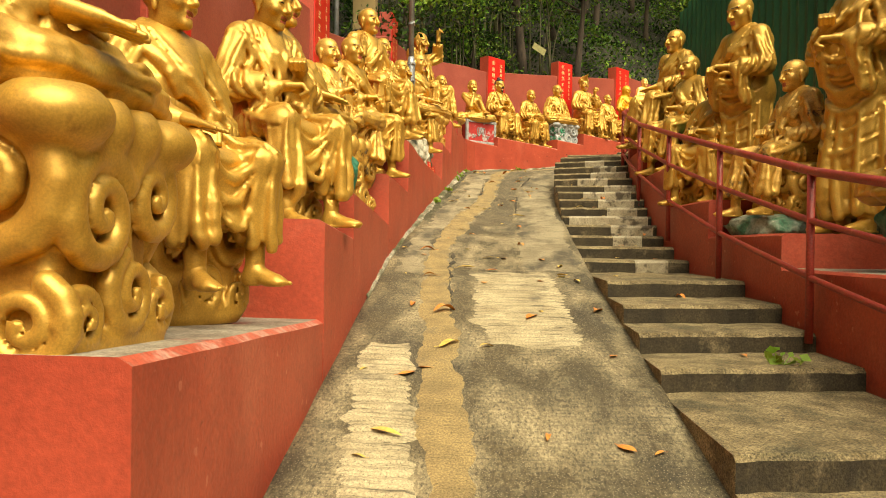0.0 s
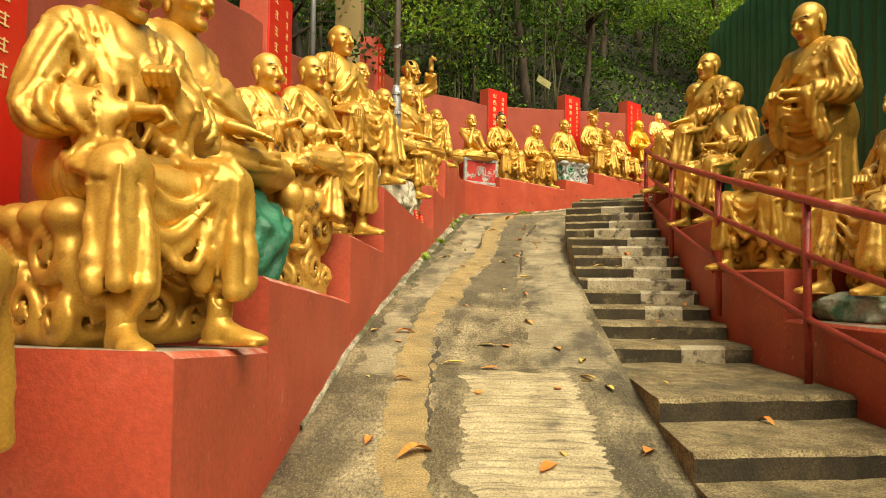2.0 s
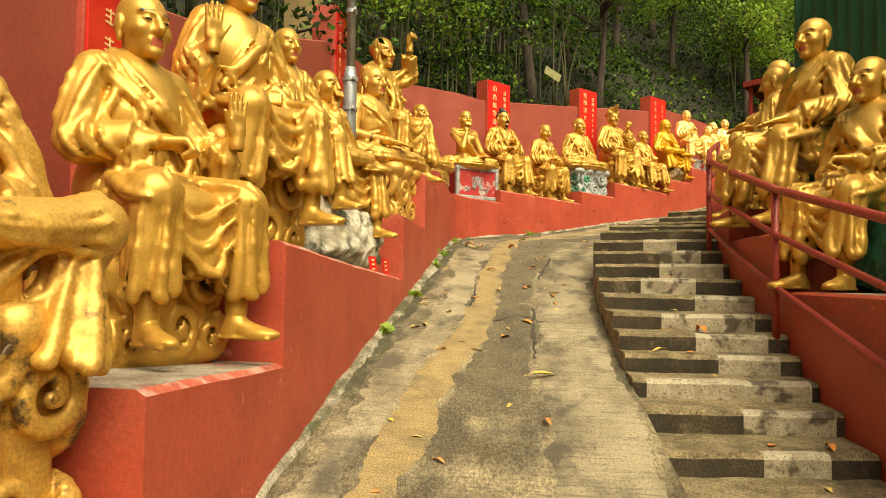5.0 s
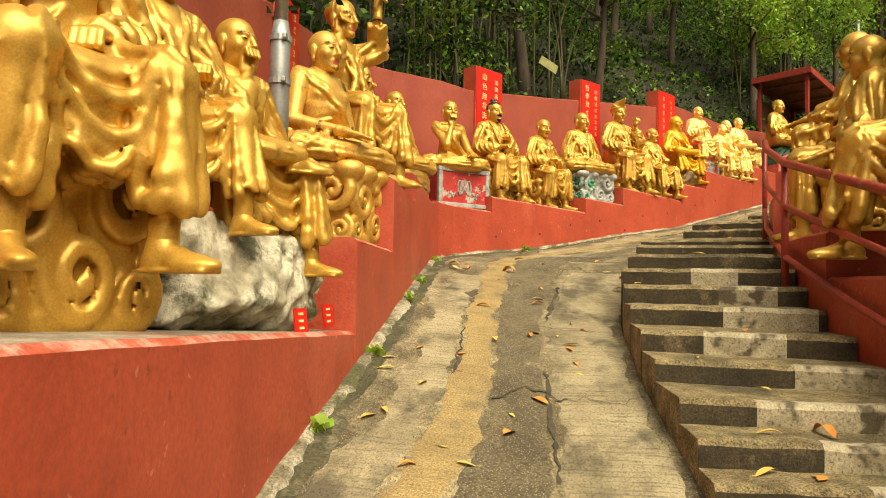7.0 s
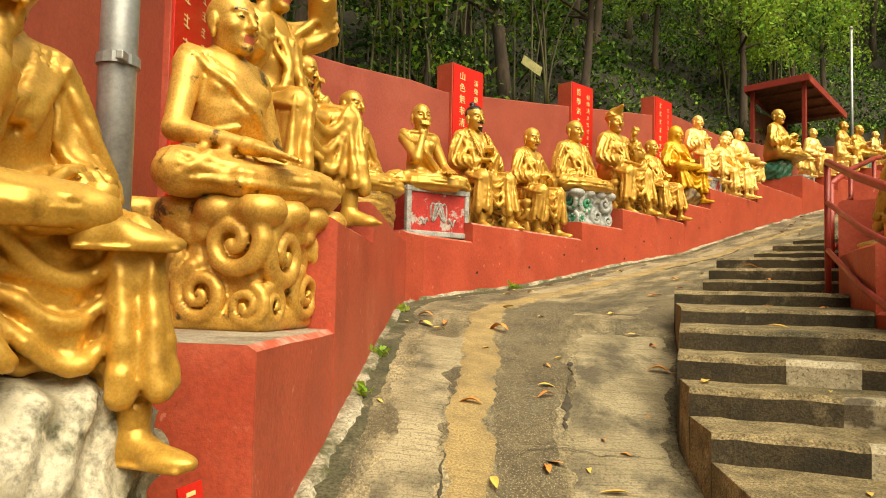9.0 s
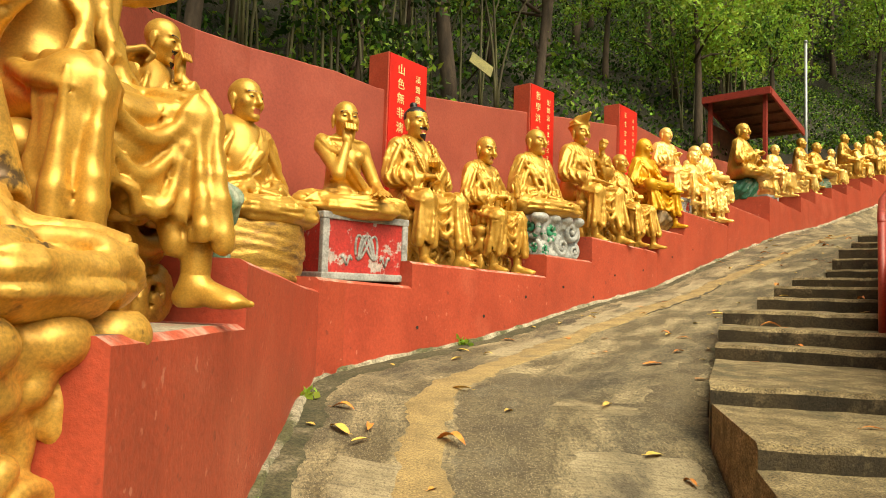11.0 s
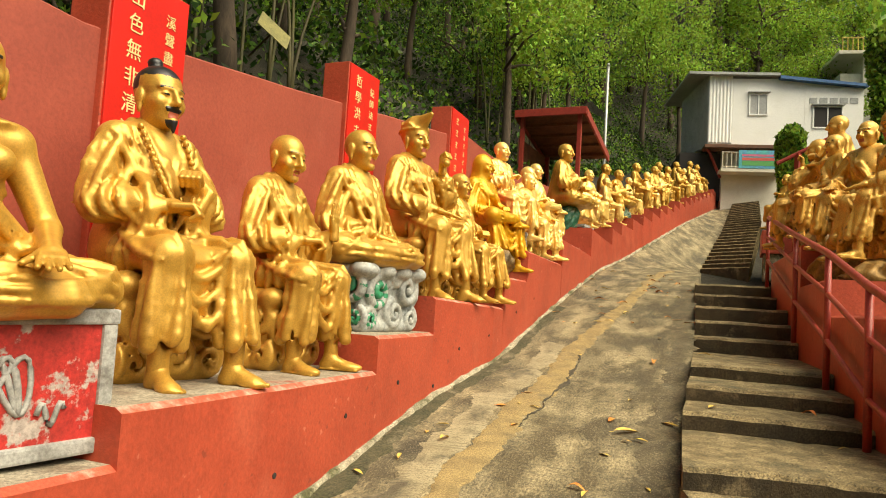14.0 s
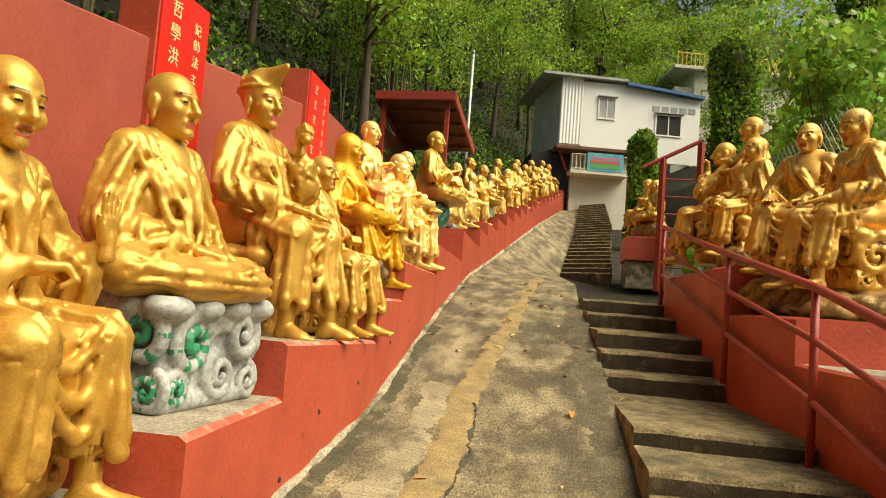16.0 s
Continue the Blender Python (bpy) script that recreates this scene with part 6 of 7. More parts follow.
# ---------------------------------------------------------------- the figures on the right terrace
def right_statue(x, y, z, top, swing=0.0, **kw):
    s = EDGE.s_of_y(y)
    n = EDGE.left(s, 0.6)
    return statue(x, y, z, top, math.degrees(math.atan2(n.y, n.x)) + swing, seed=int(x * 31 + y * 17), group="statues along the right terrace", **kw)


def right_rock(x, y, z, size, mat, label, turned=0):
    return rock("rock_pedestal", mat, x, y, z, 180 + turned, size, label, seed=int(y * 10))


right_rock(3.15, 4.35, 1.36, (0.9, 0.8, 0.5), JADE, "green painted rock seat on the terrace")
right_statue(3.3, 4.35, 1.80, 2.95, legs="cross", arms=("knee", "lap"), near=1, swing=30, label="gilded monk statue seated on a green rock")
right_statue(3.45, 5.75, 1.64, 4.05, legs="stand", arms=("chest", "hold"), near=2, swing=15, label="tall standing gilded statue with folded sleeves")
right_rock(3.05, 6.55, 1.62, (1.0, 0.75, 0.20), PALE_GREEN, "low mossy pale rock slab on the terrace")
right_statue(3.28, 6.47, 1.80, 3.25, legs="sit", arms=("hold", "lap"), gold=GOLD_OLD, near=2, swing=10, nod=4, lean=0.05, label="flaking gilded monk statue holding a small bowl")
right_statue(3.34, 7.72, 1.98, 4.26, legs="stand", arms=("hold", "hold"), near=2, swing=24, lean=0.10, nod=14, label="tall gilded statue standing and stooping forward")
right_statue(3.14, 8.10, 1.98, 3.54, legs="sit", arms=("hold", "hold"), head="beard", near=2, swing=35, label="gilded monk statue with black moustache and goatee")
right_rock(3.45, 9.32, 2.48, (1.25, 0.72, 0.52), JADE, "green painted log seat on the terrace")
right_statue(3.42, 9.75, 2.50, 4.18, legs="sit", arms=("lap", "hold"), near=2, swing=25, seat="none", label="gilded monk statue seated on a green log")
right_rock(3.75, 10.75, 2.92, (0.8, 0.7, 0.5), PALE_GREEN, "mossy pale painted rock seat on the terrace")
right_statue(3.55, 10.75, 3.02, 4.84, legs="sit", arms=("lap", "knee"), near=2, swing=20, seat="none", turn=10, label="gilded monk statue seated high and looking aside")
right_statue(3.85, 12.1, 3.22, 4.84, legs="sit", arms=("chest", "lap"), near=2, swing=-20, nod=10, label="gilded monk statue bowing its head")
right_statue(4.3, 13.0, 3.66, 5.2, legs="sit", arms=("hold", "knee"), near=1, swing=-10, nod=6, label="gilded monk statue huddled beside another")
right_statue(4.75, 13.6, 3.66, 5.30, legs="sit", arms=("lap", "knee"), gold=GOLD_OLD, near=1, swing=0, label="gilded monk statue with hands on its knees")
right_rock(6.35, 16.0, 4.15, (0.7, 0.7, 0.45), BROWN_ROCK, "brown rock seat on the terrace")
right_statue(6.55, 15.95, 4.50, 6.1, legs="sit", arms=("lap", "knee"), gold=GOLD_OLD, near=1, swing=0, label="tarnished gilded monk statue on the terrace")
right_rock(8.0, 17.45, 4.88, (1.15, 1.0, 0.30), BROWN_ROCK, "low brown rock slab on the terrace", 30)
right_statue(8.02, 17.45, 5.12, 6.62, legs="sit", arms=("lap", "knee"), gold=GOLD_OLD, near=2, swing=10, nod=12, lean=0.12, label="tarnished gilded monk statue stooping in a draped robe")
right_rock(8.45, 18.15, 4.90, (1.0, 0.9, 0.40), BROWN_ROCK, "low brown rock slab on the terrace", 40)
right_statue(8.45, 18.10, 5.26, 6.70, legs="sit", arms=("knee", "lap"), gold=GOLD_OLD, near=2, swing=45, label="stained gilded monk statue with a patterned collar")
right_rock(9.1, 18.95, 5.34, (0.8, 0.7, 0.30), BROWN_ROCK, "brown rock seat on the terrace")
right_statue(9.18, 18.95, 5.50, 6.83, legs="one", arms=("knee", "lap"), gold=GOLD_OLD, near=2, swing=10, nod=8, label="gilded monk statue seated in profile, back rounded")
right_statue(9.62, 19.2, 5.36, 7.2, legs="stand", arms=("chest", "hold"), gold=GOLD_OLD, near=1, swing=0, label="standing gilded monk statue behind the others")
right_statue(9.95, 19.7, 5.50, 7.03, legs="sit", arms=("lap", "chin"), gold=GOLD_OLD, near=1, swing=-10, label="gilded monk statue seated with hand at its face")


def red_pedestal(x, y, z, turned):
    top = tagged(empty("brick_pedestal", pose(x, y, z, 0, 0, turned)), "red painted block pedestal beside the upper stairs", "pedestal")
    bm = bmesh.new()
    box(bm, (-0.75, -0.6, 0.28), (0.75, 0.6, 0.86), 0.02)
    part("block", bm, RED, top)
    bm = bmesh.new()
    box(bm, (-0.68, -0.54, -0.4), (0.68, 0.54, 0.28), 0.04)
    part("footing", bm, KERBM, top, "rough bare stone footing")
    return top


red_pedestal(17.0, 25.45, 5.85, 40)
rock("rock_pedestal", BROWN_ROCK, 17.05, 25.4, 6.71, 130, (1.0, 0.8, 0.5), "brown gilded stump seat on a red block", seed=9)
statue(17.1, 25.35, 7.16, 8.25, 150, legs="cross", arms=("lap", "lap"), near=1, seed=77, label="gilded monk statue on a red block pedestal", group="statues along the right terrace")
statue(17.6, 25.9, 6.9, 8.4, 160, legs="sit", arms=("lap", "chest"), near=0, seed=78, label="gilded monk statue behind another on a pedestal", group="statues along the right terrace")

# ---------------------------------------------------------------- plaques on the back wall, poles, kerb
def letters(txt, size, m4, parent, mat=None):
    cu = bpy.data.curves.new("lettering", "FONT")
    cu.body, cu.size, cu.align_x, cu.align_y, cu.extrude = txt, size, "CENTER", "CENTER", 0.002
    t = bpy.data.objects.new("lettering", cu)
    scene.collection.objects.link(t)
    me = bpy.data.meshes.new_from_object(t.evaluated_get(bpy.context.evaluated_depsgraph_get()))
    bpy.data.objects.remove(t)
    me.materials.clear()
    me.materials.append(mat or GLYPH)
    ob = new("character", me)
    ob.parent = parent
    ob.matrix_local = m4
    return ob


def plaque(y0, y1, top, cols, z_low_gap=1.35):
    """A raised pillar in the wall with a scarlet panel and columns of characters."""
    sA, sB = [s_back(y) for y in (y0, y1)]
    a, b = WALL.off(sA, BACK_U), WALL.off(sB, BACK_U)
    w = (b - a).length
    d = (b - a) / w
    ang = math.degrees(math.atan2(d.y, d.x))
    low = WALL.h(sA) - 0.2
    ob = tagged(empty("plaque", pose(a.x, a.y, 0, 0, 0, ang)), "scarlet plaque with pale gold Chinese characters on a red pillar", "plaque")
    bm = bmesh.new()
    box(bm, (0, -0.045, low), (w, 0.24, top), 0.008)
    part("pillar", bm, RED, ob)
    bm = bmesh.new()
    box(bm, (0.015, -0.060, low + z_low_gap), (w - 0.015, -0.040, top - 0.01), 0.004)
    part("panel", bm, PLAQUE, ob, "glossy scarlet panel")
    n = len(cols)
    for ci, col in enumerate(cols):
        x = w * (0.30 if ci == 0 else 0.74) if n == 2 else w * 0.5
        size = 0.125 if ci == 0 else 0.09
        step = size * 1.28
        for i, ch in enumerate(col):
            zc = top - 0.16 - step * i - (0.04 if ci else 0.0)
            if ch == "#":
                bm = bmesh.new()
                for k in range(3):
                    box(bm, (x - size * 0.33, -0.064, zc - size * 0.30 + k * size * 0.26), (x + size * 0.33 - (k % 2) * size * 0.2, -0.0605, zc - size * 0.22 + k * size * 0.26))
                box(bm, (x - size * 0.05, -0.066, zc - size * 0.36), (x + size * 0.05, -0.0645, zc + size * 0.38))
                part("character", bm, GLYPH, ob)
            else:
                letters(ch, size, pose(x, -0.0625, zc, 90, 0, 0), ob)
    return ob


def s_back(y):
    ss = np.arange(0, WALL.s[-1], 0.02)
    return float(ss[int(np.argmin([abs(WALL.off(q, BACK_U).y - y) for q in ss]))])


plaque(4.36, 5.02, 4.0, ("##隱晦心常泰", "##########"))
plaque(8.42, 9.12, 4.78, ("########", "#########"))
plaque(13.0, 13.65, 5.80, ("######", "#######"))
plaque(17.95, 18.40, 6.34, ("山色無非清淨身", "溪聲盡是廣長舌"))
plaque(19.99, 20.37, 6.76, ("哲學洪#####", "妃師法#####"))
plaque(21.80, 22.29, 7.09, ("########", "########"))


def lamp_pole():
    ob = tagged(empty("utility_pole"), "tall galvanised steel pole with clamps and taped marks", "pole")
    x, y = -0.54, 11.07
    bm = bmesh.new()
    tube(bm, [(x, y, 2.5), (x, y, 3.05)], 0.085, 14)
    part("foot_sleeve", bm, GOLD_OLD, ob, smooth=True)
    bm = bmesh.new()
    tube(bm, [(x, y, 2.9), (x, y, 4.35), (x, y, 4.45)], [0.062, 0.062, 0.045], 16)
    part("lower_shaft", bm, STEEL, ob, smooth=True)
    bm = bmesh.new()
    tube(bm, [(x, y, 4.4), (x, y, 9.0)], 0.042, 14)
    part("upper_shaft", bm, STEEL, ob, smooth=True)
    for zc in (4.05, 4.32, 4.95):
        bm = bmesh.new()
        tube(bm, [(x, y, zc), (x, y, zc + 0.035)], 0.072 if zc < 4.4 else 0.052, 14)
        box(bm, (x + 0.03, y - 0.10, zc), (x + 0.055, y - 0.05, zc + 0.03), 0.004)
        part("clamp", bm, STEEL, ob)
    bm = bmesh.new()
    tube(bm, [(x - 0.01, y + 0.085, 2.6), (x - 0.01, y + 0.085, 8.8)], 0.012, 8)
    part("cable", bm, DARKM, ob, smooth=True)
    return ob


lamp_pole()


def thin_pole(x, y, z0, z1, r, label):
    ob = tagged(empty("pole"), label, "pole")
    bm = bmesh.new()
    tube(bm, [(x, y, z0), (x, y, z1)], [r, r * 0.85], 10)
    part("shaft", bm, STEEL, ob, smooth=True)
    bm = bmesh.new()
    tube(bm, [(x, y, z1 - 0.02), (x, y, z1 + 0.05)], [r * 1.3, r * 0.6], 10)
    part("cap", bm, STEEL, ob, smooth=True)
    return ob


thin_pole(14.75, 30.0, 6.3, 11.9, 0.05, "slim grey steel pole on the far ledge")
thin_pole(-1.9, 12.2, 4.2, 8.4, 0.045, "slim grey steel pole behind the wall")
pillar = tagged(empty("gate_pillar"), "weathered tan concrete pillar behind the wall", "pillar")
bm = bmesh.new()
box(bm, (-1.85, 13.9, 4.2), (-1.40, 14.35, 8.2), 0.02)
part("shaft", bm, TRENCH, pillar)
bm = bmesh.new()
box(bm, (-1.90, 13.85, 4.0), (-1.35, 14.40, 4.6), 0.02)
part("foot", bm, KERBM, pillar)

# pale mortar kerb along the wall's foot
bm = bmesh.new()
rows = []
for s in np.arange(WALL.s_of_y(5.5), WALL.s[-1] - 1, 0.05):
    y = WALL.at(s).y
    wide = float(np.interp(y, (5.5, 8.5, 10, 14.5, 15.8, 22, 30), (0.02, 0.045, 0.085, 0.065, 0.03, 0.045, 0.045)))
    w = wide * (1 + 0.8 * noise.noise((s * 1.3, 0, 0)) + 0.5 * noise.noise((s * 6, 0, 1)) + 0.35 * noise.noise((s * 15, 0, 4)))
    hgt = 0.03 + 0.03 * noise.noise((s * 2.7, 4, 0)) + 0.014 * noise.noise((s * 11, 4, 0))
    a, b, c = WALL.off(s, 0.01), WALL.off(s, -max(0.008, w) * 0.65), WALL.off(s, -max(0.01, w))
    z = WALL.h(s)
    rows.append([bm.verts.new(q) for q in ((a.x, a.y, z + hgt), ((a.x + b.x) / 2, (a.y + b.y) / 2, z + hgt * 0.9 + 0.012 * noise.noise((s * 9, 8, 0))), (b.x, b.y, z + hgt * 0.75 + 0.010 * noise.noise((s * 13, 2, 0))), (c.x, c.y, z - 0.02))])
for p, q in zip(rows, rows[1:]):
    for k in range(3):
        bm.faces.new((p[k], p[k + 1], q[k + 1], q[k]))
tagged(mesh_object("kerb", bm, KERBM, smooth=True), "rough pale mortar fillet along the wall's foot", "kerb", kind="structure")

# weep holes low in the wall
for i, (y, dz) in enumerate(((16.5, 0.22), (17.15, 0.22), (17.7, 0.3), (18.3, 0.3), (18.86, 0.08), (19.2, 0.3), (19.7, 0.3), (20.4, 0.35), (21.0, 0.35))):
    s = WALL.s_of_y(y)
    p, n = WALL.at(s), -WALL.left(s)
    bm = bmesh.new()
    q = Vector((p.x, p.y, WALL.h(s) + dz))
    tube(bm, [q - n.to_3d() * 0.05, q + n.to_3d() * 0.004], 0.016, 10)
    tagged(mesh_object("weep_hole", bm, DARKM), "small dark weep hole pipe in the red wall", "pipe", "weep holes")

# ---------------------------------------------------------------- house at the top, shed, gate frame, chain-link
def corrugated(bm, x0, x1, z0, z1a, z1b, y, pitch=0.16, depth=0.03):
    """A ribbed sheet facing -y from x0 to x1, its top running from z1a to z1b."""
    n = max(2, int((x1 - x0) / (pitch / 4)))
    prev = None
    for k in range(n + 1):
        x = x0 + (x1 - x0) * k / n
        o = depth * (1 if (k % 4) in (1, 2) else 0)
        zt = z1a + (z1b - z1a) * k / n
        q = (bm.verts.new((x, y - o, z0)), bm.verts.new((x, y - o, zt)))
        if prev:
            bm.faces.new((prev[0], q[0], q[1], prev[1]))
        prev = q


def build_house():
    # local x along the front, y away from the viewer, z up, scale in metres
    ob = tagged(empty("house", pose(27.9, 38.1, 10.0, 0, 0, -38)), "white corrugated hillside house on a cream base", "house")
    bm = bmesh.new()
    box(bm, (0.0, 0.05, 2.9), (6.6, 6.0, 6.0))
    part("wall", bm, WHITEM, ob)
    bm = bmesh.new()
    corrugated(bm, 0.0, 1.1, 3.0, 6.55, 6.42, 0.0)
    part("front_sheet", bm, WHITEM, ob)
    bm = bmesh.new()
    box(bm, (1.1, -0.02, 2.75), (4.4, 0.05, 6.2), 0.01)
    part("front_panel", bm, WHITEM, ob, "smooth white panel")
    bm = bmesh.new()
    box(bm, (4.4, -0.03, 2.4), (7.0, 0.05, 5.75), 0.01)
    part("front_panel", bm, WHITEM, ob, "smooth white panel")
    bm = bmesh.new()
    corrugated(bm, -0.02, 3.2, 2.8, 6.45, 5.9, 0.0)
    sheet = part("side_sheet", bm, GREYM, ob, "grey corrugated side wall")
    sheet.matrix_local = pose(0, 0, 0, 0, 0, 105) @ Matrix.Diagonal((1, -1, 1, 1))
    bm = bmesh.new()
    prism(bm, [(-1.0, -0.35, 6.35), (3.2, -0.4, 6.25), (3.2, 6.3, 6.5), (-1.4, 6.3, 6.6)], [(-1.0, -0.35, 6.47), (3.2, -0.4, 6.37), (3.2, 6.3, 6.62), (-1.4, 6.3, 6.72)])
    part("roof", bm, GREYM, ob, "grey corrugated roof edge")
    bm = bmesh.new()
    prism(bm, [(3.2, -0.4, 6.10), (7.1, -0.35, 5.72), (7.1, 6.3, 6.0), (3.2, 6.3, 6.4)], [(3.2, -0.4, 6.25), (7.1, -0.35, 5.86), (7.1, 6.3, 6.15), (3.2, 6.3, 6.55)])
    part("roof", bm, BLUEM, ob, "blue tarpaulin over the roof edge")
    for x0, x1, z0, z1, dark in ((1.85, 2.75, 4.35, 5.45, False), (4.75, 6.1, 3.75, 4.85, True)):
        win = part("window", _frame(x0, x1, z0, z1), WHITEM, ob)
        bm = bmesh.new()
        box(bm, (x0 + 0.06, -0.055, z0 + 0.06), (x1 - 0.06, -0.045, z1 - 0.06))
        # the open window is a panel coloured near black for the unlit room
        part("pane", bm, DARKM if dark else GREYM, win, "window panel coloured dark like an unlit room" if dark else "")
        bm = bmesh.new()
        box(bm, (x0 - 0.05, -0.22, z1 + 0.02), (x1 + 0.05, -0.04, z1 + 0.07), 0.01)
        part("awning", bm, GREYM, win)
    for k in range(5):
        bm = bmesh.new()
        box(bm, (4.6 + 0.45 * k, -0.06, 4.98), (4.95 + 0.45 * k, -0.032, 5.25), 0.004)
        part("vent_pane", bm, GREYM, ob)
    # cream base, balcony and banner
    bm = bmesh.new()
    box(bm, (0.75, 0.3, -1.5), (3.6, 5.0, 2.75))
    part("base_wall", bm, CREAM, ob, "cream rendered base wall")
    # solid block coloured near black in place of a shaded open space
    bm = bmesh.new()
    box(bm, (-1.2, 0.6, 0.2), (0.75, 4.0, 2.6))
    part("undercroft", bm, DARKM, ob, "undercroft block coloured dark like deep shade")
    bm = bmesh.new()
    box(bm, (-0.2, -0.6, 2.62), (3.9, 0.4, 2.78), 0.01)
    part("beam", bm, RUSTM, ob, "rusty brown floor beam")
    bm = bmesh.new()
    box(bm, (0.55, -0.62, 1.45), (3.4, 0.3, 1.60), 0.01)
    part("balcony_floor", bm, CREAM, ob)
    rail = part("balcony_rail", _bars(0.6, 3.35, 1.6, 2.4), CREAM, ob)
    for k in range(14):
        bm = bmesh.new()
        x = 0.62 + k * 0.208
        tube(bm, [(x, -0.56, 1.6), (x, -0.56, 2.38)], 0.016, 6)
        part("baluster", bm, CREAM, rail)
    bm = bmesh.new()
    box(bm, (1.35, -0.64, 1.62), (3.1, -0.615, 2.5))
    ban = part("banner", bm, material("banner_blue", (0.10, 0.34, 0.55), (0.08, 0.42, 0.40), rough=0.6, scale=3, grain=10, bump=0), ob, "blue, red and green printed banner")
    for z0, z1, c in ((1.75, 1.98, (0.10, 0.35, 0.10)), (2.0, 2.14, (0.55, 0.10, 0.08)), (2.2, 2.3, (0.6, 0.15, 0.25))):
        bm = bmesh.new()
        box(bm, (1.5, -0.648, z0), (2.95, -0.643, z1))
        part("stripe", bm, material("banner_stripe", c, rough=0.6, bump=0), ban)
    bm = bmesh.new()
    tube(bm, [(0.0, -0.1, 2.7), (0.7, 0.3, 1.3)], 0.07, 8)
    part("brace", bm, RED_IRON, ob)
    bm = bmesh.new()
    tube(bm, [(-1.9, 0.0, 1.6), (-1.0, -0.2, -0.3)], 0.10, 8)
    part("downpipe", bm, CREAM, ob)
    return ob


def _frame(x0, x1, z0, z1, w=0.07, y=-0.08):
    bm = bmesh.new()
    for lo, hi in (((x0, y, z0), (x1, y + 0.05, z0 + w)), ((x0, y, z1 - w), (x1, y + 0.05, z1)), ((x0, y, z0 + w), (x0 + w, y + 0.05, z1 - w)), ((x1 - w, y, z0 + w), (x1, y + 0.05, z1 - w)), (((x0 + x1) / 2 - 0.025, y, z0 + w), ((x0 + x1) / 2 + 0.025, y + 0.05, z1 - w))):
        box(bm, lo, hi, 0.004)
    return bm


def _bars(x0, x1, z0, z1):
    bm = bmesh.new()
    tube(bm, [(x0, -0.56, z1), (x1, -0.56, z1)], 0.025, 8)
    tube(bm, [(x0, -0.56, z0 + 0.1), (x1, -0.56, z0 + 0.1)], 0.02, 8)
    return bm


build_house()


def upper_house():
    ob = tagged(empty("upper_house", pose(44.4, 40.5, 18.2, 0, 0, -38)), "white rendered upper house with yellow parapet", "house")
    bm = bmesh.new()
    box(bm, (-0.2, 0, -6), (3.0, 6, 3.4))
    part("wall", bm, CREAM, ob)
    bm = bmesh.new()
    box(bm, (-1.4, 0.4, -6), (-0.2, 6, 2.4))
    part("wall", bm, CREAM, ob)
    bm = bmesh.new()
    box(bm, (3.0, 0.3, -6), (8.0, 6, 3.6))
    part("wall", bm, CREAM, ob)
    bm = bmesh.new()
    box(bm, (-1.8, -0.5, 3.4), (8.4, 6.3, 3.62), 0.02)
    part("roof", bm, CREAM, ob)
    bm = bmesh.new()
    box(bm, (1.5, 0.6, 3.62), (7.6, 5.5, 4.9), 0.02)
    part("parapet", bm, YELLOWM, ob, "yellow painted roof storey")
    rail = part("roof_rail", _rail_bar(-1.6, 8.2, 4.5), YELLOWM, ob)
    for k in range(33):
        bm = bmesh.new()
        x = -1.55 + k * 0.3
        tube(bm, [(x, -0.35, 3.62), (x, -0.35, 4.5)], 0.03, 6)
        part("baluster", bm, YELLOWM, rail)
    for x0 in (0.3, 4.2):
        w = part("window", _frame(x0, x0 + 1.2, 0.9, 2.2, y=-0.06 if x0 < 3 else 0.24), GREYM, ob)
    return ob


def _rail_bar(x0, x1, z):
    bm = bmesh.new()
    tube(bm, [(x0, -0.35, z), (x1, -0.35, z)], 0.045, 8)
    return bm


upper_house()


def shed():
    """A small canopy of brown sheet on a red frame above the ledge."""
    ob = tagged(empty("shed", pose(10.8, 27.1, 6.55, 0, 0, 38)), "small brown sheet canopy on a dark red frame", "shed")
    bm = bmesh.new()
    prism(bm, [(-0.15, -0.75, 2.50), (2.5, -0.75, 1.95), (2.5, 0.9, 1.95), (-0.15, 0.9, 2.50)], [(-0.15, -0.75, 2.57), (2.5, -0.75, 2.02), (2.5, 0.9, 2.02), (-0.15, 0.9, 2.57)])
    part("roof", bm, RUSTM, ob, "tilted brown sheet roof")
    for x, y, zt in ((0, -0.6, 2.48), (0, 0.8, 2.48), (2.2, 0.8, 2.0)):
        bm = bmesh.new()
        box(bm, (x - 0.05, y - 0.05, 0.0), (x + 0.05, y + 0.05, zt), 0.01)
        part("post", bm, RED_IRON, ob)
    bm = bmesh.new()
    box(bm, (-0.03, 0.86, 0.4), (2.25, 0.90, 1.98), 0.01)
    part("back_panel", bm, RUSTM, ob)
    bm = bmesh.new()
    box(bm, (-0.22, -0.80, 2.44), (-0.155, 0.95, 2.62), 0.008)
    part("front_beam", bm, RED_IRON, ob)
    for y in (-0.78, 0.93):
        bm = bmesh.new()
        prism(bm, [(-0.15, y - 0.025, 2.42), (2.5, y - 0.025, 1.87), (2.5, y + 0.025, 1.87), (-0.15, y + 0.025, 2.42)], [(-0.15, y - 0.025, 2.60), (2.5, y - 0.025, 2.05), (2.5, y + 0.025, 2.05), (-0.15, y + 0.025, 2.60)])
        part("trim", bm, RED_IRON, ob)
    for k in range(4):
        x = 0.35 + 0.6 * k
        z = 2.50 - 0.55 * (x + 0.15) / 2.65
        bm = bmesh.new()
        box(bm, (x - 0.03, -0.74, z - 0.07), (x + 0.03, 0.89, z - 0.005), 0.005)
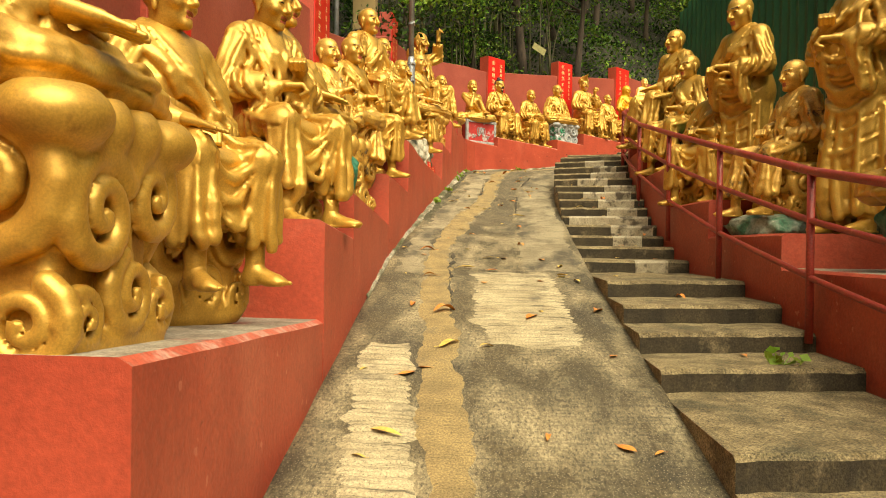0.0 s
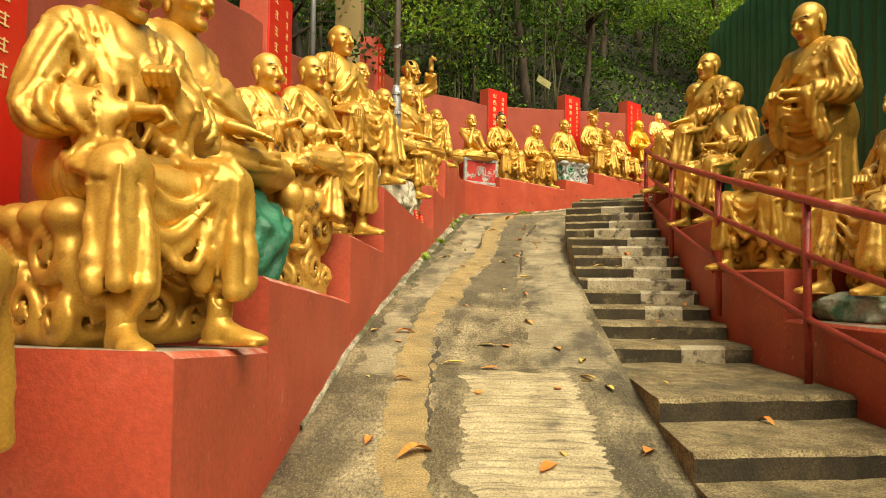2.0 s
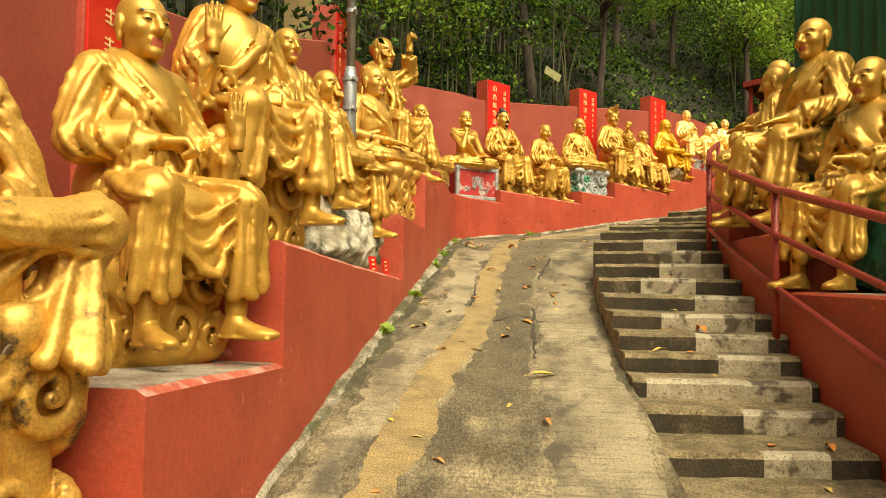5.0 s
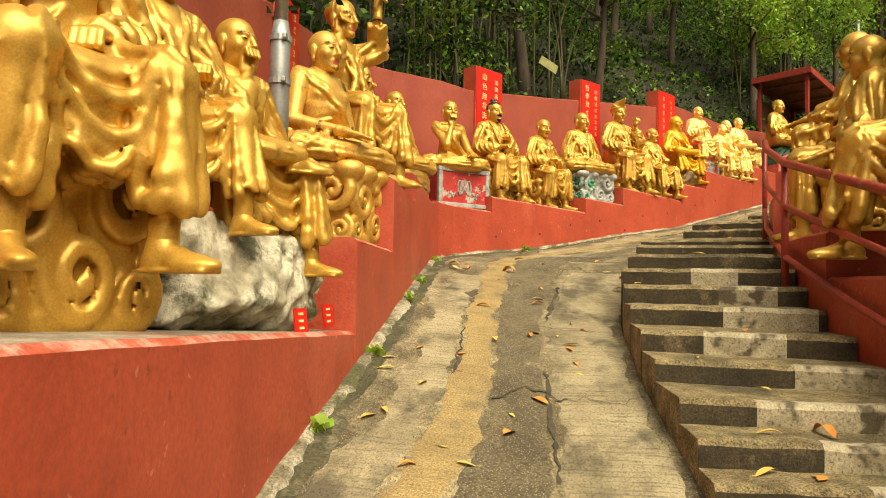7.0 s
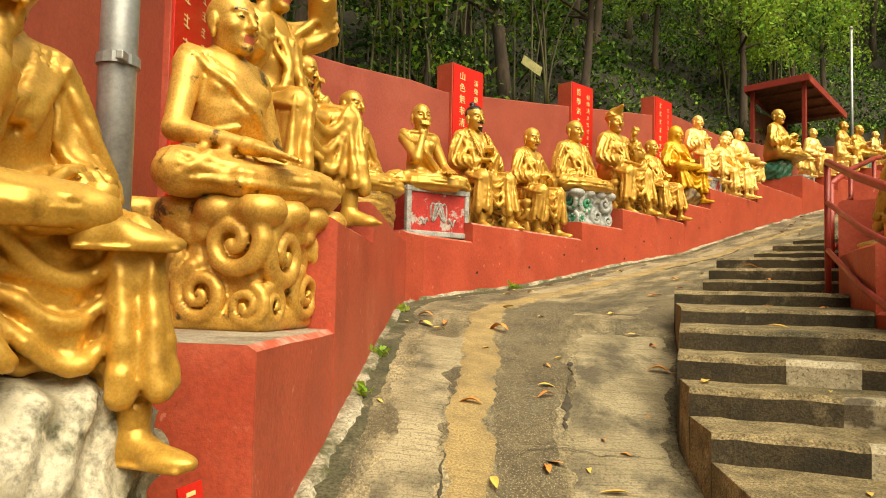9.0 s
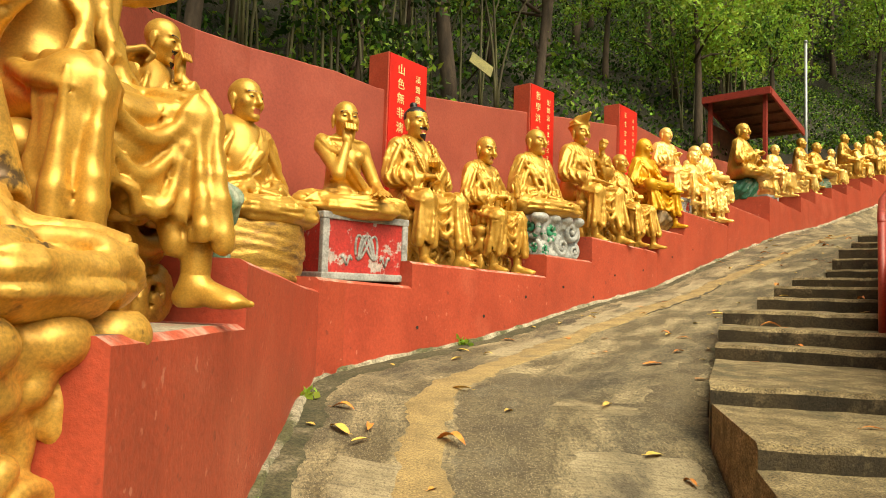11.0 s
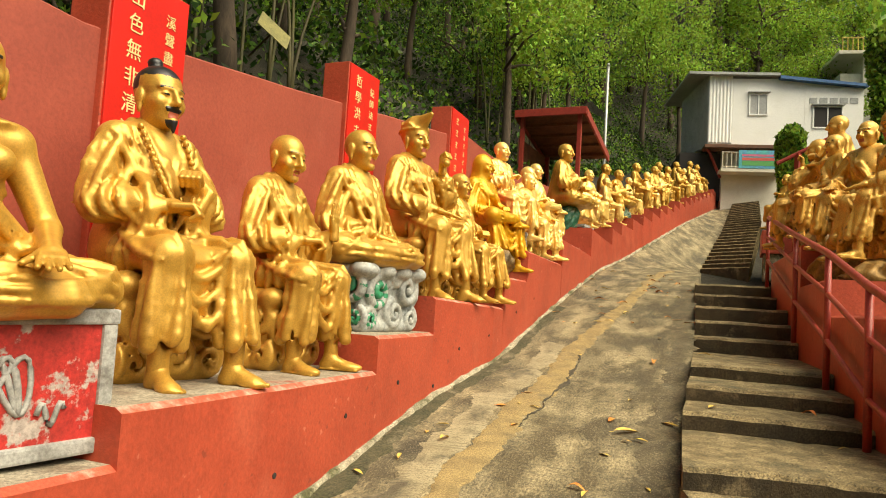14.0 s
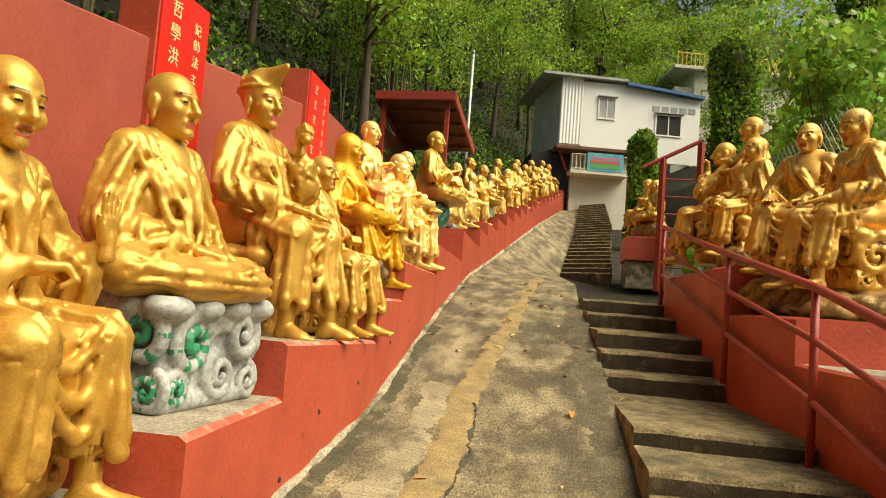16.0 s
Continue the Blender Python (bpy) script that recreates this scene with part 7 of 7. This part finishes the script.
        part("purlin", bm, RUSTM, ob)
    return ob


shed()


def gate_frame():
    ob = tagged(empty("gate_frame"), "tall red steel gate frame with wire mesh", "gate")
    a, b = Vector((16.4, 24.75)), Vector((16.95, 24.1))
    for p, zt in ((a, 8.6), (b, 9.0)):
        bm = bmesh.new()
        box(bm, (p.x - 0.06, p.y - 0.06, 5.4), (p.x + 0.06, p.y + 0.06, zt), 0.01)
        part("post", bm, RED_IRON, ob)
    bm = bmesh.new()
    tube(bm, [(16.1, 25.1, 8.35), (16.95, 24.1, 9.05)], 0.05, 8)
    part("top_bar", bm, RED_IRON, ob)
    for k in range(6):
        bm = bmesh.new()
        z = 6.0 + 0.42 * k
        tube(bm, [(a.x, a.y, z), (b.x, b.y, z)], 0.018, 6)
        part("rung", bm, RED_IRON, ob)
    return ob


gate_frame()


def chain_link(p0, p1, z0, z1, label):
    ob = tagged(empty("chain_link_fence"), label, "fence")
    a, b = Vector(p0), Vector(p1)
    L = (b - a).length
    d = (b - a) / L
    bm = bmesh.new()
    h = z1 - z0
    for sgn in (1, -1):
        t = -h
        while t < L:
            t0, t1 = max(t, 0), min(t + h, L)
            if t1 - t0 > 0.05:
                f0, f1 = (t0 - t), (t1 - t)
                za, zb = (z0 + f0, z0 + f1) if sgn > 0 else (z1 - f0, z1 - f1)
                q0, q1 = a + d * t0, a + d * t1
                tube(bm, [(q0.x, q0.y, za), (q1.x, q1.y, zb)], 0.005, 3, caps=False)
            t += 0.16
    part("mesh", bm, GREYM, ob)
    for t in np.arange(0, L + 0.1, 2.2):
        q = a + d * min(t, L)
        bm = bmesh.new()
        tube(bm, [(q.x, q.y, z0 - 0.3), (q.x, q.y, z1 + 0.1)], 0.03, 8)
        part("post", bm, STEEL, ob)
    return ob


chain_link((16.9, 24.0), (10.9, 18.6), 5.3, 7.6, "grey chain-link fence overgrown with creepers")

# ---------------------------------------------------------------- trees, shrubs, bamboo
for m in (LEAF, LEAF_LIGHT, LEAF_DARK, LEAF_BIG):
    nt = m.node_tree
    p = nt.nodes["Principled BSDF"]
    out = nt.nodes["Material Output"]
    tr = nt.nodes.new("ShaderNodeBsdfTranslucent")
    mx = nt.nodes.new("ShaderNodeMixShader")
    mx.inputs[0].default_value = 0.46
    src = p.inputs["Base Color"].links[0].from_socket
    nt.links.new(src, tr.inputs["Color"])
    nt.links.new(p.outputs[0], mx.inputs[1])
    nt.links.new(tr.outputs[0], mx.inputs[2])
    nt.links.new(mx.outputs[0], out.inputs["Surface"])


def leaf_mesh(name, centres, sizes, mats, mat_idx, rs, droop=0.4, slim=0.27):
    """Many folded leaves (four points each) at centres, as one mesh."""
    n = len(centres)
    d = rs.normal(size=(n, 3))
    d[:, 2] -= droop
    d /= np.linalg.norm(d, axis=1)[:, None]
    r = rs.normal(size=(n, 3))
    side = np.cross(d, r)
    side /= np.linalg.norm(side, axis=1)[:, None]
    up = np.cross(side, d)
    L = sizes[:, None]
    v = np.stack([centres - d * L * 0.5, centres + side * L * slim + up * L * 0.08, centres + d * L * 0.5, centres - side * L * slim + up * L * 0.08], 1).reshape(-1, 3)
    me = bpy.data.meshes.new(name)
    me.vertices.add(4 * n)
    me.vertices.foreach_set("co", v.ravel())
    me.loops.add(4 * n)
    me.loops.foreach_set("vertex_index", np.arange(4 * n, dtype=np.int32))
    me.polygons.add(n)
    me.polygons.foreach_set("loop_start", np.arange(0, 4 * n, 4, dtype=np.int32))
    me.polygons.foreach_set("material_index", mat_idx.astype(np.int32))
    me.update(calc_edges=True)
    for m in mats:
        me.materials.append(m)
    return me


def clump_points(rs, centre, radius, n, flat=0.75):
    p = rs.normal(size=(n, 3))
    p /= np.linalg.norm(p, axis=1)[:, None]
    p *= (rs.uniform(0.35, 1.0, n) ** 0.6)[:, None] * radius
    p[:, 2] *= flat
    return p + np.array(centre)


def make_tree(seed, height, spread, leaves, mats, leaf=0.16, low=0.25, label=""):
    """Tapered trunk with limbs and a crown of leaf clumps with gaps; base at the origin."""
    rs = np.random.RandomState(seed)
    tree = empty("tree")
    bm = bmesh.new()
    lean = rs.normal(size=2) * 0.08 * height
    trunk = [Vector((lean[0] * t * t + 0.12 * math.sin(5 * t + seed), lean[1] * t * t + 0.1 * math.cos(4 * t), height * 0.85 * t - 0.3)) for t in np.linspace(0, 1, 7)]
    r0 = 0.035 * height * 0.5 + 0.03
    tube(bm, trunk, [r0 * (1 - 0.8 * t) for t in np.linspace(0, 1, 7)], 8)
    centres = []
    for i in range(13):
        t = rs.uniform(low, 1.0)
        base = trunk[0].lerp(trunk[-1], t)
        a = rs.uniform(0, 2 * math.pi)
        reach = spread * rs.uniform(0.45, 1.0) * (1.15 - 0.55 * t)
        tip = base + Vector((math.cos(a) * reach, math.sin(a) * reach, height * rs.uniform(0.03, 0.22)))
        mid = base.lerp(tip, 0.5) + Vector((0, 0, 0.1 * reach))
        tube(bm, [base, mid, tip], [r0 * 0.35, r0 * 0.22, r0 * 0.08], 5)
        centres += [tip, mid.lerp(tip, 0.5), tip + Vector(rs.normal(size=3) * 0.25 * spread)]
    part("trunk", bm, BARK, tree, smooth=True)
    per = leaves // len(centres)
    pts = np.concatenate([clump_points(rs, c, spread * rs.uniform(0.22, 0.42), per) for c in centres])
    me = leaf_mesh("crown", pts, leaf * rs.uniform(0.6, 1.35, len(pts)), mats, rs.choice(len(mats), len(pts), p=[0.55, 0.2, 0.25][:len(mats)] if len(mats) == 3 else None), rs)
    crown = new("crown", me)
    crown.parent = tree
    return tagged(tree, label or "leafy green hillside tree", "tree", "hillside trees")


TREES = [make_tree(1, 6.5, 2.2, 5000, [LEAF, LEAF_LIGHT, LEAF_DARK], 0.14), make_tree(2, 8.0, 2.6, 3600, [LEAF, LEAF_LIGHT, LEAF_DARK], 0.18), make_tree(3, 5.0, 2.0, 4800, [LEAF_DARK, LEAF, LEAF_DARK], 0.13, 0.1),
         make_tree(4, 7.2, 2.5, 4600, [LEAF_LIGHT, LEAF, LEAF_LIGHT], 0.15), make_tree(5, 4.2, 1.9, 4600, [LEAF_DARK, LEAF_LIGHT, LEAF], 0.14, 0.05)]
spots = []
rt = random.Random(21)
WL_END = WALL.s[-1]


def spot(s, u):
    p = WALL.off(min(s, WL_END - 0.5), u)
    if s > WL_END - 0.5:
        d = WALL.dirn(WL_END - 0.6)
        p = p + d * (s - WL_END + 0.5)
    return p.x, p.y


for row, (u, gap) in enumerate(((3.6, 2.6), (6.2, 3.0), (9.5, 3.4), (13.5, 4.2), (18.5, 5.0), (25.0, 6.5))):
    s = -3.0 + row
    while s < 66:
        x, y = spot(max(s, 0.1), u + rt.uniform(-0.9, 0.9))
        kind = rt.choice((0, 3, 3, 3, 3, 1) if s > 25 else (2, 2, 4, 4, 0) if s < 17 else (2, 4, 0, 3, 3))
        if not (31 < s < 36 and u < 6) and not (s > 46 and u < 8):
            spots.append((kind, x, y, rt.uniform(0.8, 1.15) * (1.0 if row < 2 else 1.2)))
        s += gap * rt.uniform(0.8, 1.25)
# behind and beside the house, and on the right bank
for x, y, kind, sc in ((38, 55, 3, 1.7), (45, 52, 3, 1.7), (52, 52, 3, 1.8), (33, 52, 0, 1.6), (40, 60, 3, 2.0), (50, 60, 3, 2.2), (46, 50, 3, 2.0), (55, 56, 3, 2.4), (48, 56, 3, 2.4), (60, 46, 3, 2.4), (58, 50, 3, 1.8), (30, 58, 1, 2.0), (60, 60, 0, 2.2), (44, 44, 3, 1.2),
                       (58, 62, 3, 3.0), (64, 58, 3, 3.0), (70, 66, 3, 3.2), (54, 72, 3, 3.2), (62, 74, 3, 3.2), (46, 68, 3, 3.0), (38, 66, 3, 2.8), (20.5, 21.3, 3, 0.6), (33, 27.5, 3, 1.0), (37, 34, 3, 1.0), (40, 24, 3, 1.5), (38, 29, 3, 1.5), (43, 37, 3, 1.4), (48, 42, 3, 1.6), (34, 46, 3, 1.3), (37, 50, 3, 1.5), (31, 46, 3, 1.3), (29, 49, 3, 1.4), (35, 55, 3, 1.8), (48, 47, 3, 1.5), (56, 44, 3, 1.8), (62, 52, 1, 2.2), (52, 66, 3, 2.4), (66, 64, 1, 2.4),
                        (-5, -9, 3, 1.1), (0, -13, 1, 1.2), (-10, -6, 0, 1.2)):
    spots.append((kind, x, y, sc))
used = set()
for kind, x, y, sc in spots:
    m = pose(x, y, ground_height(x, y) - 0.1, 0, 0, rt.uniform(0, 360))
    if kind not in used:
        used.add(kind)
        TREES[kind].matrix_world = m @ Matrix.Scale(sc, 4)
        continue
    t = copy_thing(TREES[kind], m)
    t.scale = (sc, sc, sc * rt.uniform(0.9, 1.15))

# undergrowth over the bank
rs = np.random.RandomState(5)
n = 84000
S, U = rs.uniform(0, WL_END + 14, n), 2.0 + rs.uniform(0, 1, n) ** 1.5 * 17
cen = np.zeros((n, 3))
for i in range(n):
    x, y = spot(float(S[i]), float(U[i]))
    hump = max(0.0, noise.noise((x * 0.7, y * 0.7, 7)))
    cen[i] = (x, y, ground_height(x, y) + rs.uniform(0, 1) ** 1.5 * (0.25 + 1.5 * hump))
# mostly the darkest leaf, putting the shade under the trees into colour
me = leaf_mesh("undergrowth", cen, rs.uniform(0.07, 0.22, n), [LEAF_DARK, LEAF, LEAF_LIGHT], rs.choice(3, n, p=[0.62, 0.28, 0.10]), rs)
tagged(new("undergrowth", me), "dense green shrubs and creepers over the bank, darkened like shade", "shrubs", kind="stuff")


def bamboo(seed, x, y, n):
    ob = tagged(empty("bamboo_clump"), "clump of thin brown-green bamboo canes on the bank", "bamboo", "bamboo clumps")
    r = random.Random(seed)
    z = ground_height(x, y) - 0.1
    for i in range(n):
        a, b = r.uniform(-1.1, 1.1), r.uniform(-0.6, 0.6)
        dx, dy = r.gauss(0, 0.7), r.gauss(0, 0.5)
        h = r.uniform(4.0, 7.0)
        bm = bmesh.new()
        pts = [(x + a + dx * t * t, y + b + dy * t * t, z + h * t - 0.25 * h * t ** 4) for t in np.linspace(0, 1, 9)]
        tube(bm, pts, [0.028 * (1 - 0.75 * t) * r.uniform(0.97, 1.06) for t in np.linspace(0, 1, 9)], 6)
        part("cane", bm, BAMBOO, ob, smooth=True)
    rs2 = np.random.RandomState(seed)
    pts = np.concatenate([clump_points(rs2, (x + rs2.normal() * 1.2, y + rs2.normal() * 0.9, z + rs2.uniform(2.5, 6.0)), 0.7, 130) for _ in range(14)])
    me = leaf_mesh("foliage", pts, rs2.uniform(0.12, 0.26, len(pts)), [LEAF_DARK, LEAF], rs2.choice(2, len(pts)), rs2, droop=0.9, slim=0.14)
    o = new("foliage", me)
    o.parent = ob
    return ob


for i, (s, u) in enumerate(((17.5, 4.2), (19.5, 3.6), (21.0, 4.6), (22.8, 3.8), (24.6, 4.8), (15.0, 3.8), (26.5, 4.2), (38.0, 3.8))):
    x, y = spot(s, u)
    bamboo(40 + i, x, y, 15)


def ivy_column(x, y, h, r, seed):
    ob = tagged(empty("ivy_column"), "dead trunk wrapped in dense bright green ivy", "tree")
    z = ground_height(x, y) - 0.2
    bm = bmesh.new()
    tube(bm, [(x, y, z), (x + 0.1, y, z + h * 0.5), (x, y, z + h)], [r * 0.55, r * 0.5, r * 0.4], 9)
    part("trunk", bm, BARK, ob, smooth=True)
    q = np.random.RandomState(seed)
    n = 9000
    a, t = q.uniform(0, 2 * math.pi, n), q.uniform(0, 1, n)
    rr = r * (0.75 + 0.35 * np.sin(3 * a + 9 * t) * 0.4 + q.uniform(-0.1, 0.22, n)) * np.where(t > 0.93, (1 - t) / 0.07 * 0.6 + 0.4, 1)
    c = np.stack([x + rr * np.cos(a), y + rr * np.sin(a), z + h * t], 1)
    me = leaf_mesh("ivy", c, q.uniform(0.14, 0.28, n), [LEAF, LEAF_LIGHT, LEAF_DARK], q.choice(3, n, p=[0.35, 0.57, 0.08]), q, droop=0.8)
    o = new("ivy", me)
    o.parent = ob
    return ob


ivy_column(28.2, 29.3, 7.6, 0.95, 3)
ivy_column(26.5, 24.2, 13.5, 0.75, 4)
ivy_column(23.4, 30.1, 4.6, 0.5, 6)


def big_leaf_shrub(x, y, z, n, r, seed):
    ob = tagged(empty("shrub"), "bright green shrub with large glossy leaves", "shrub", "large-leaved shrubs")
    q = np.random.RandomState(seed)
    n = n * 7
    pts = np.concatenate([clump_points(q, (x + q.normal() * r * 0.45, y + q.normal() * r * 0.45, z + q.normal() * r * 0.35 - q.uniform(0, 1.5)), r * 0.55, n // 9, 0.8) for _ in range(9)])
    q.shuffle(pts)
    n = len(pts)
    g = ground_height(x, y)
    bm = bmesh.new()
    for p in pts[:9]:
        tube(bm, [(x + q.normal() * 0.15, y + q.normal() * 0.15, g - 0.1), ((x + p[0]) / 2, (y + p[1]) / 2, (g + p[2]) / 2 + 0.3), tuple(p)], [0.03, 0.02, 0.008], 5)
    part("stems", bm, BARK, ob, smooth=True)
    o = new("leaves", leaf_mesh("leaves", pts, q.uniform(0.09, 0.22, n), [LEAF_BIG, LEAF_LIGHT], q.choice(2, n, p=[0.72, 0.28]), q, droop=0.9, slim=0.36))
    o.parent = ob
    return ob


for i, (x, y, z, n, r) in enumerate(((15.0, 19.6, 7.4, 300, 1.4), (12.0, 20.2, 6.0, 160, 0.8), (16.8, 21.8, 7.6, 260, 1.3), (13.9, 21.6, 6.1, 160, 0.7), (18.5, 23.5, 7.2, 220, 1.1), (13.0, 19.6, 7.2, 200, 0.8), (13.4, 19.6, 9.4, 320, 1.1), (15.6, 20.4, 10.2, 340, 1.5), (20.0, 22.6, 9.6, 340, 1.7))):
    big_leaf_shrub(x, y, z, n, r, 60 + i)

# olive board caught in the shrubs of the bank
board = tagged(empty("board", pose(2.95, 22.2, 7.72, 50, 30, 10)), "small olive board lying askew on the bank", "board")
bm = bmesh.new()
box(bm, (-0.23, -0.2, -0.006), (0.23, 0.2, 0.006), 0.003)
part("panel", bm, BAMBOO_PALE, board)
bm = bmesh.new()
tube(bm, [(0, 0, -0.5), (0, 0, -0.006)], 0.014, 6)
part("stake", bm, BARK, board)

# ---------------------------------------------------------------- fallen leaves, small plants, red slips
def leaf_shape(seed, L, w, curl):
    r = random.Random(seed)
    bm = bmesh.new()
    n = 7
    mid, lf, rt_ = [], [], []
    for i in range(n + 1):
        t = i / n
        half = w * math.sin(math.pi * t) ** 0.75 * (1 - 0.25 * t) + 0.0008
        z = curl * (math.sin(math.pi * t) * 0.6 + 0.3 * math.sin(5 * t + seed)) + 0.004
        x = (t - 0.5) * L
        mid.append(bm.verts.new((x, 0, z)))
        lf.append(bm.verts.new((x, half, z + curl * 0.5 * math.sin(math.pi * t))))
        rt_.append(bm.verts.new((x, -half, z + curl * 0.4 * math.sin(math.pi * t))))
    for i in range(n):
        bm.faces.new((mid[i], mid[i + 1], lf[i + 1], lf[i]))
        bm.faces.new((rt_[i], rt_[i + 1], mid[i + 1], mid[i]))
    tube(bm, [(-L * 0.5, 0, 0.004), (-L * 0.68, 0.004, 0.004)], 0.0012, 4)
    return bm


LEAF_KINDS = []
for i in range(6):
    bm = leaf_shape(i, 0.10 + 0.03 * (i % 3), 0.020 + 0.006 * (i % 2), 0.006 + 0.010 * (i % 3))
    ob = mesh_object("fallen_leaf", bm, DRYLEAF if i % 2 else YELLEAF, smooth=True)
    tagged(ob, "dry orange-brown fallen leaf on the concrete" if i % 2 else "pale yellow fallen leaf on the concrete", "leaf", "fallen leaves")
    LEAF_KINDS.append(ob)


def ramp_z(x, y):
    best = None
    for s in np.arange(max(0, WALL.s_of_y(y) - 3), min(WALL.s[-1], WALL.s_of_y(y) + 3), 0.1):
        a, b = ramp_point(s, 0.0), ramp_point(s, 1.0)
        e = b - a
        f = ((x - a.x) * e.x + (y - a.y) * e.y) / (e.x ** 2 + e.y ** 2)
        q = a.lerp(b, f)
        d = (q.x - x) ** 2 + (q.y - y) ** 2
        if best is None or d < best[0]:
            best = (d, q.z, f)
    return best[1] - 0.02 * math.sin(math.pi * min(max(best[2], 0), 1)) + 0.012 * noise.noise((x * 1.3, y * 1.3, 1)) + 0.006, best[2]


made = 0


def drop_leaf(x, y, z, kind, turn, sc, tip=0.0):
    global made
    m = pose(x, y, z, tip, tip * 0.6, turn) @ Matrix.Scale(sc, 4)
    if made < 6 and kind == made:
        LEAF_KINDS[kind].matrix_world = m
        made += 1
    else:
        o = copy_thing(LEAF_KINDS[kind], pose(x, y, z, tip, tip * 0.6, turn))
        o.scale = (sc, sc, sc)


lr = random.Random(12)
KNOWN = [(0.47, 7.16, 1.5), (0.66, 5.19, 1.4), (0.23, 6.68, 1.1), (0.62, 7.16, 1.2), (1.14, 6.83, 1.2), (-0.16, 7.32, 1.1), (0.12, 10.41, 1.2), (0.84, 10.34, 1.1), (1.02, 9.48, 1.3), (0.65, 11.49, 1.0), (0.67, 14.6, 1.6), (1.27, 14.4, 1.5),
         (2.30, 14.08, 1.3), (3.11, 15.83, 1.3), (4.68, 17.52, 1.4), (-0.2, 4.1, 1.3), (0.05, 4.6, 1.6), (0.02, 5.3, 1.5), (-0.05, 2.6, 1.3), (1.2, 5.4, 1.3)]
for i, (x, y, sc) in enumerate(KNOWN):
    z, f = ramp_z(x, y)
    drop_leaf(x, y, z, i % 6, lr.uniform(0, 360), sc, lr.uniform(-6, 6))
for i in range(190):
    s, f = lr.uniform(1, WALL.s_of_y(25)), lr.uniform(0.04, 0.97)
    p = ramp_point(s, f)
    z, ff = ramp_z(p.x, p.y)
    drop_leaf(p.x, p.y, z, lr.randrange(6), lr.uniform(0, 360), lr.uniform(0.45, 1.15), lr.uniform(-8, 8))
for i in range(34):
    k = lr.randrange(6, len(STEPS) - 1)
    y = lr.uniform(STEPS[k][0] + 0.08, STEPS[k + 1][0] - 0.05)
    s = STAIR.s_of_y(y)
    p = STAIR.at(s).lerp(EDGE.at(edge_s(s)), lr.uniform(0.08, 0.9))
    drop_leaf(p.x, p.y, STEPS[k][1] + 0.006, lr.randrange(6), lr.uniform(0, 360), lr.uniform(0.5, 1.2), lr.uniform(-5, 5))


def weed(x, y, z, seed, r=0.07):
    ob = tagged(empty("weed"), "small bright green weed sprouting from a crack", "plant", "weeds")
    q = np.random.RandomState(seed)
    pts = np.array([(x, y, z + 0.03)]) + q.normal(size=(16, 3)) * (r, r, r * 0.45)
    pts[:, 2] = np.maximum(pts[:, 2], z + 0.01)
    me = leaf_mesh("leaves", pts, q.uniform(0.04, 0.08, 16), [LEAF_LIGHT], np.zeros(16), q, droop=-0.3, slim=0.4)
    o = new("leaves", me)
    o.parent = ob
    bm = bmesh.new()
    for p in pts[:8]:
        tube(bm, [(x, y, z - 0.01), tuple(p)], 0.002, 4)
    part("stems", bm, LEAF_LIGHT, ob)


weed(2.05, 4.2, 0.82, 1, 0.06)
for i, y in enumerate((10.2, 11.3, 12.8, 13.6, 15.2, 16.9)):
    s = WALL.s_of_y(y)
    p = WALL.off(s, -0.05)
    weed(p.x, p.y, WALL.h(s), 5 + i, 0.04)

# red paper slips at the white rock, incense stick
for s, u in ((14.25, 0.05), (14.85, 0.10)):
    x, y, f = on_wall(s, u, 15)
    ob = tagged(empty("paper_slip", pose(x, y, 2.575, -8, 0, f + 90)), "small red paper slip leaning on a painted rock", "paper", "red paper slips")
    bm = bmesh.new()
    box(bm, (-0.055, -0.003, 0.0), (0.055, 0.003, 0.13))
    part("sheet", bm, PLAQUE, ob)
    bm = bmesh.new()
    for k in range(3):
        box(bm, (-0.02, -0.0055, 0.025 + 0.035 * k), (0.02, -0.0035, 0.038 + 0.035 * k))
    part("marks", bm, GLYPH, ob)
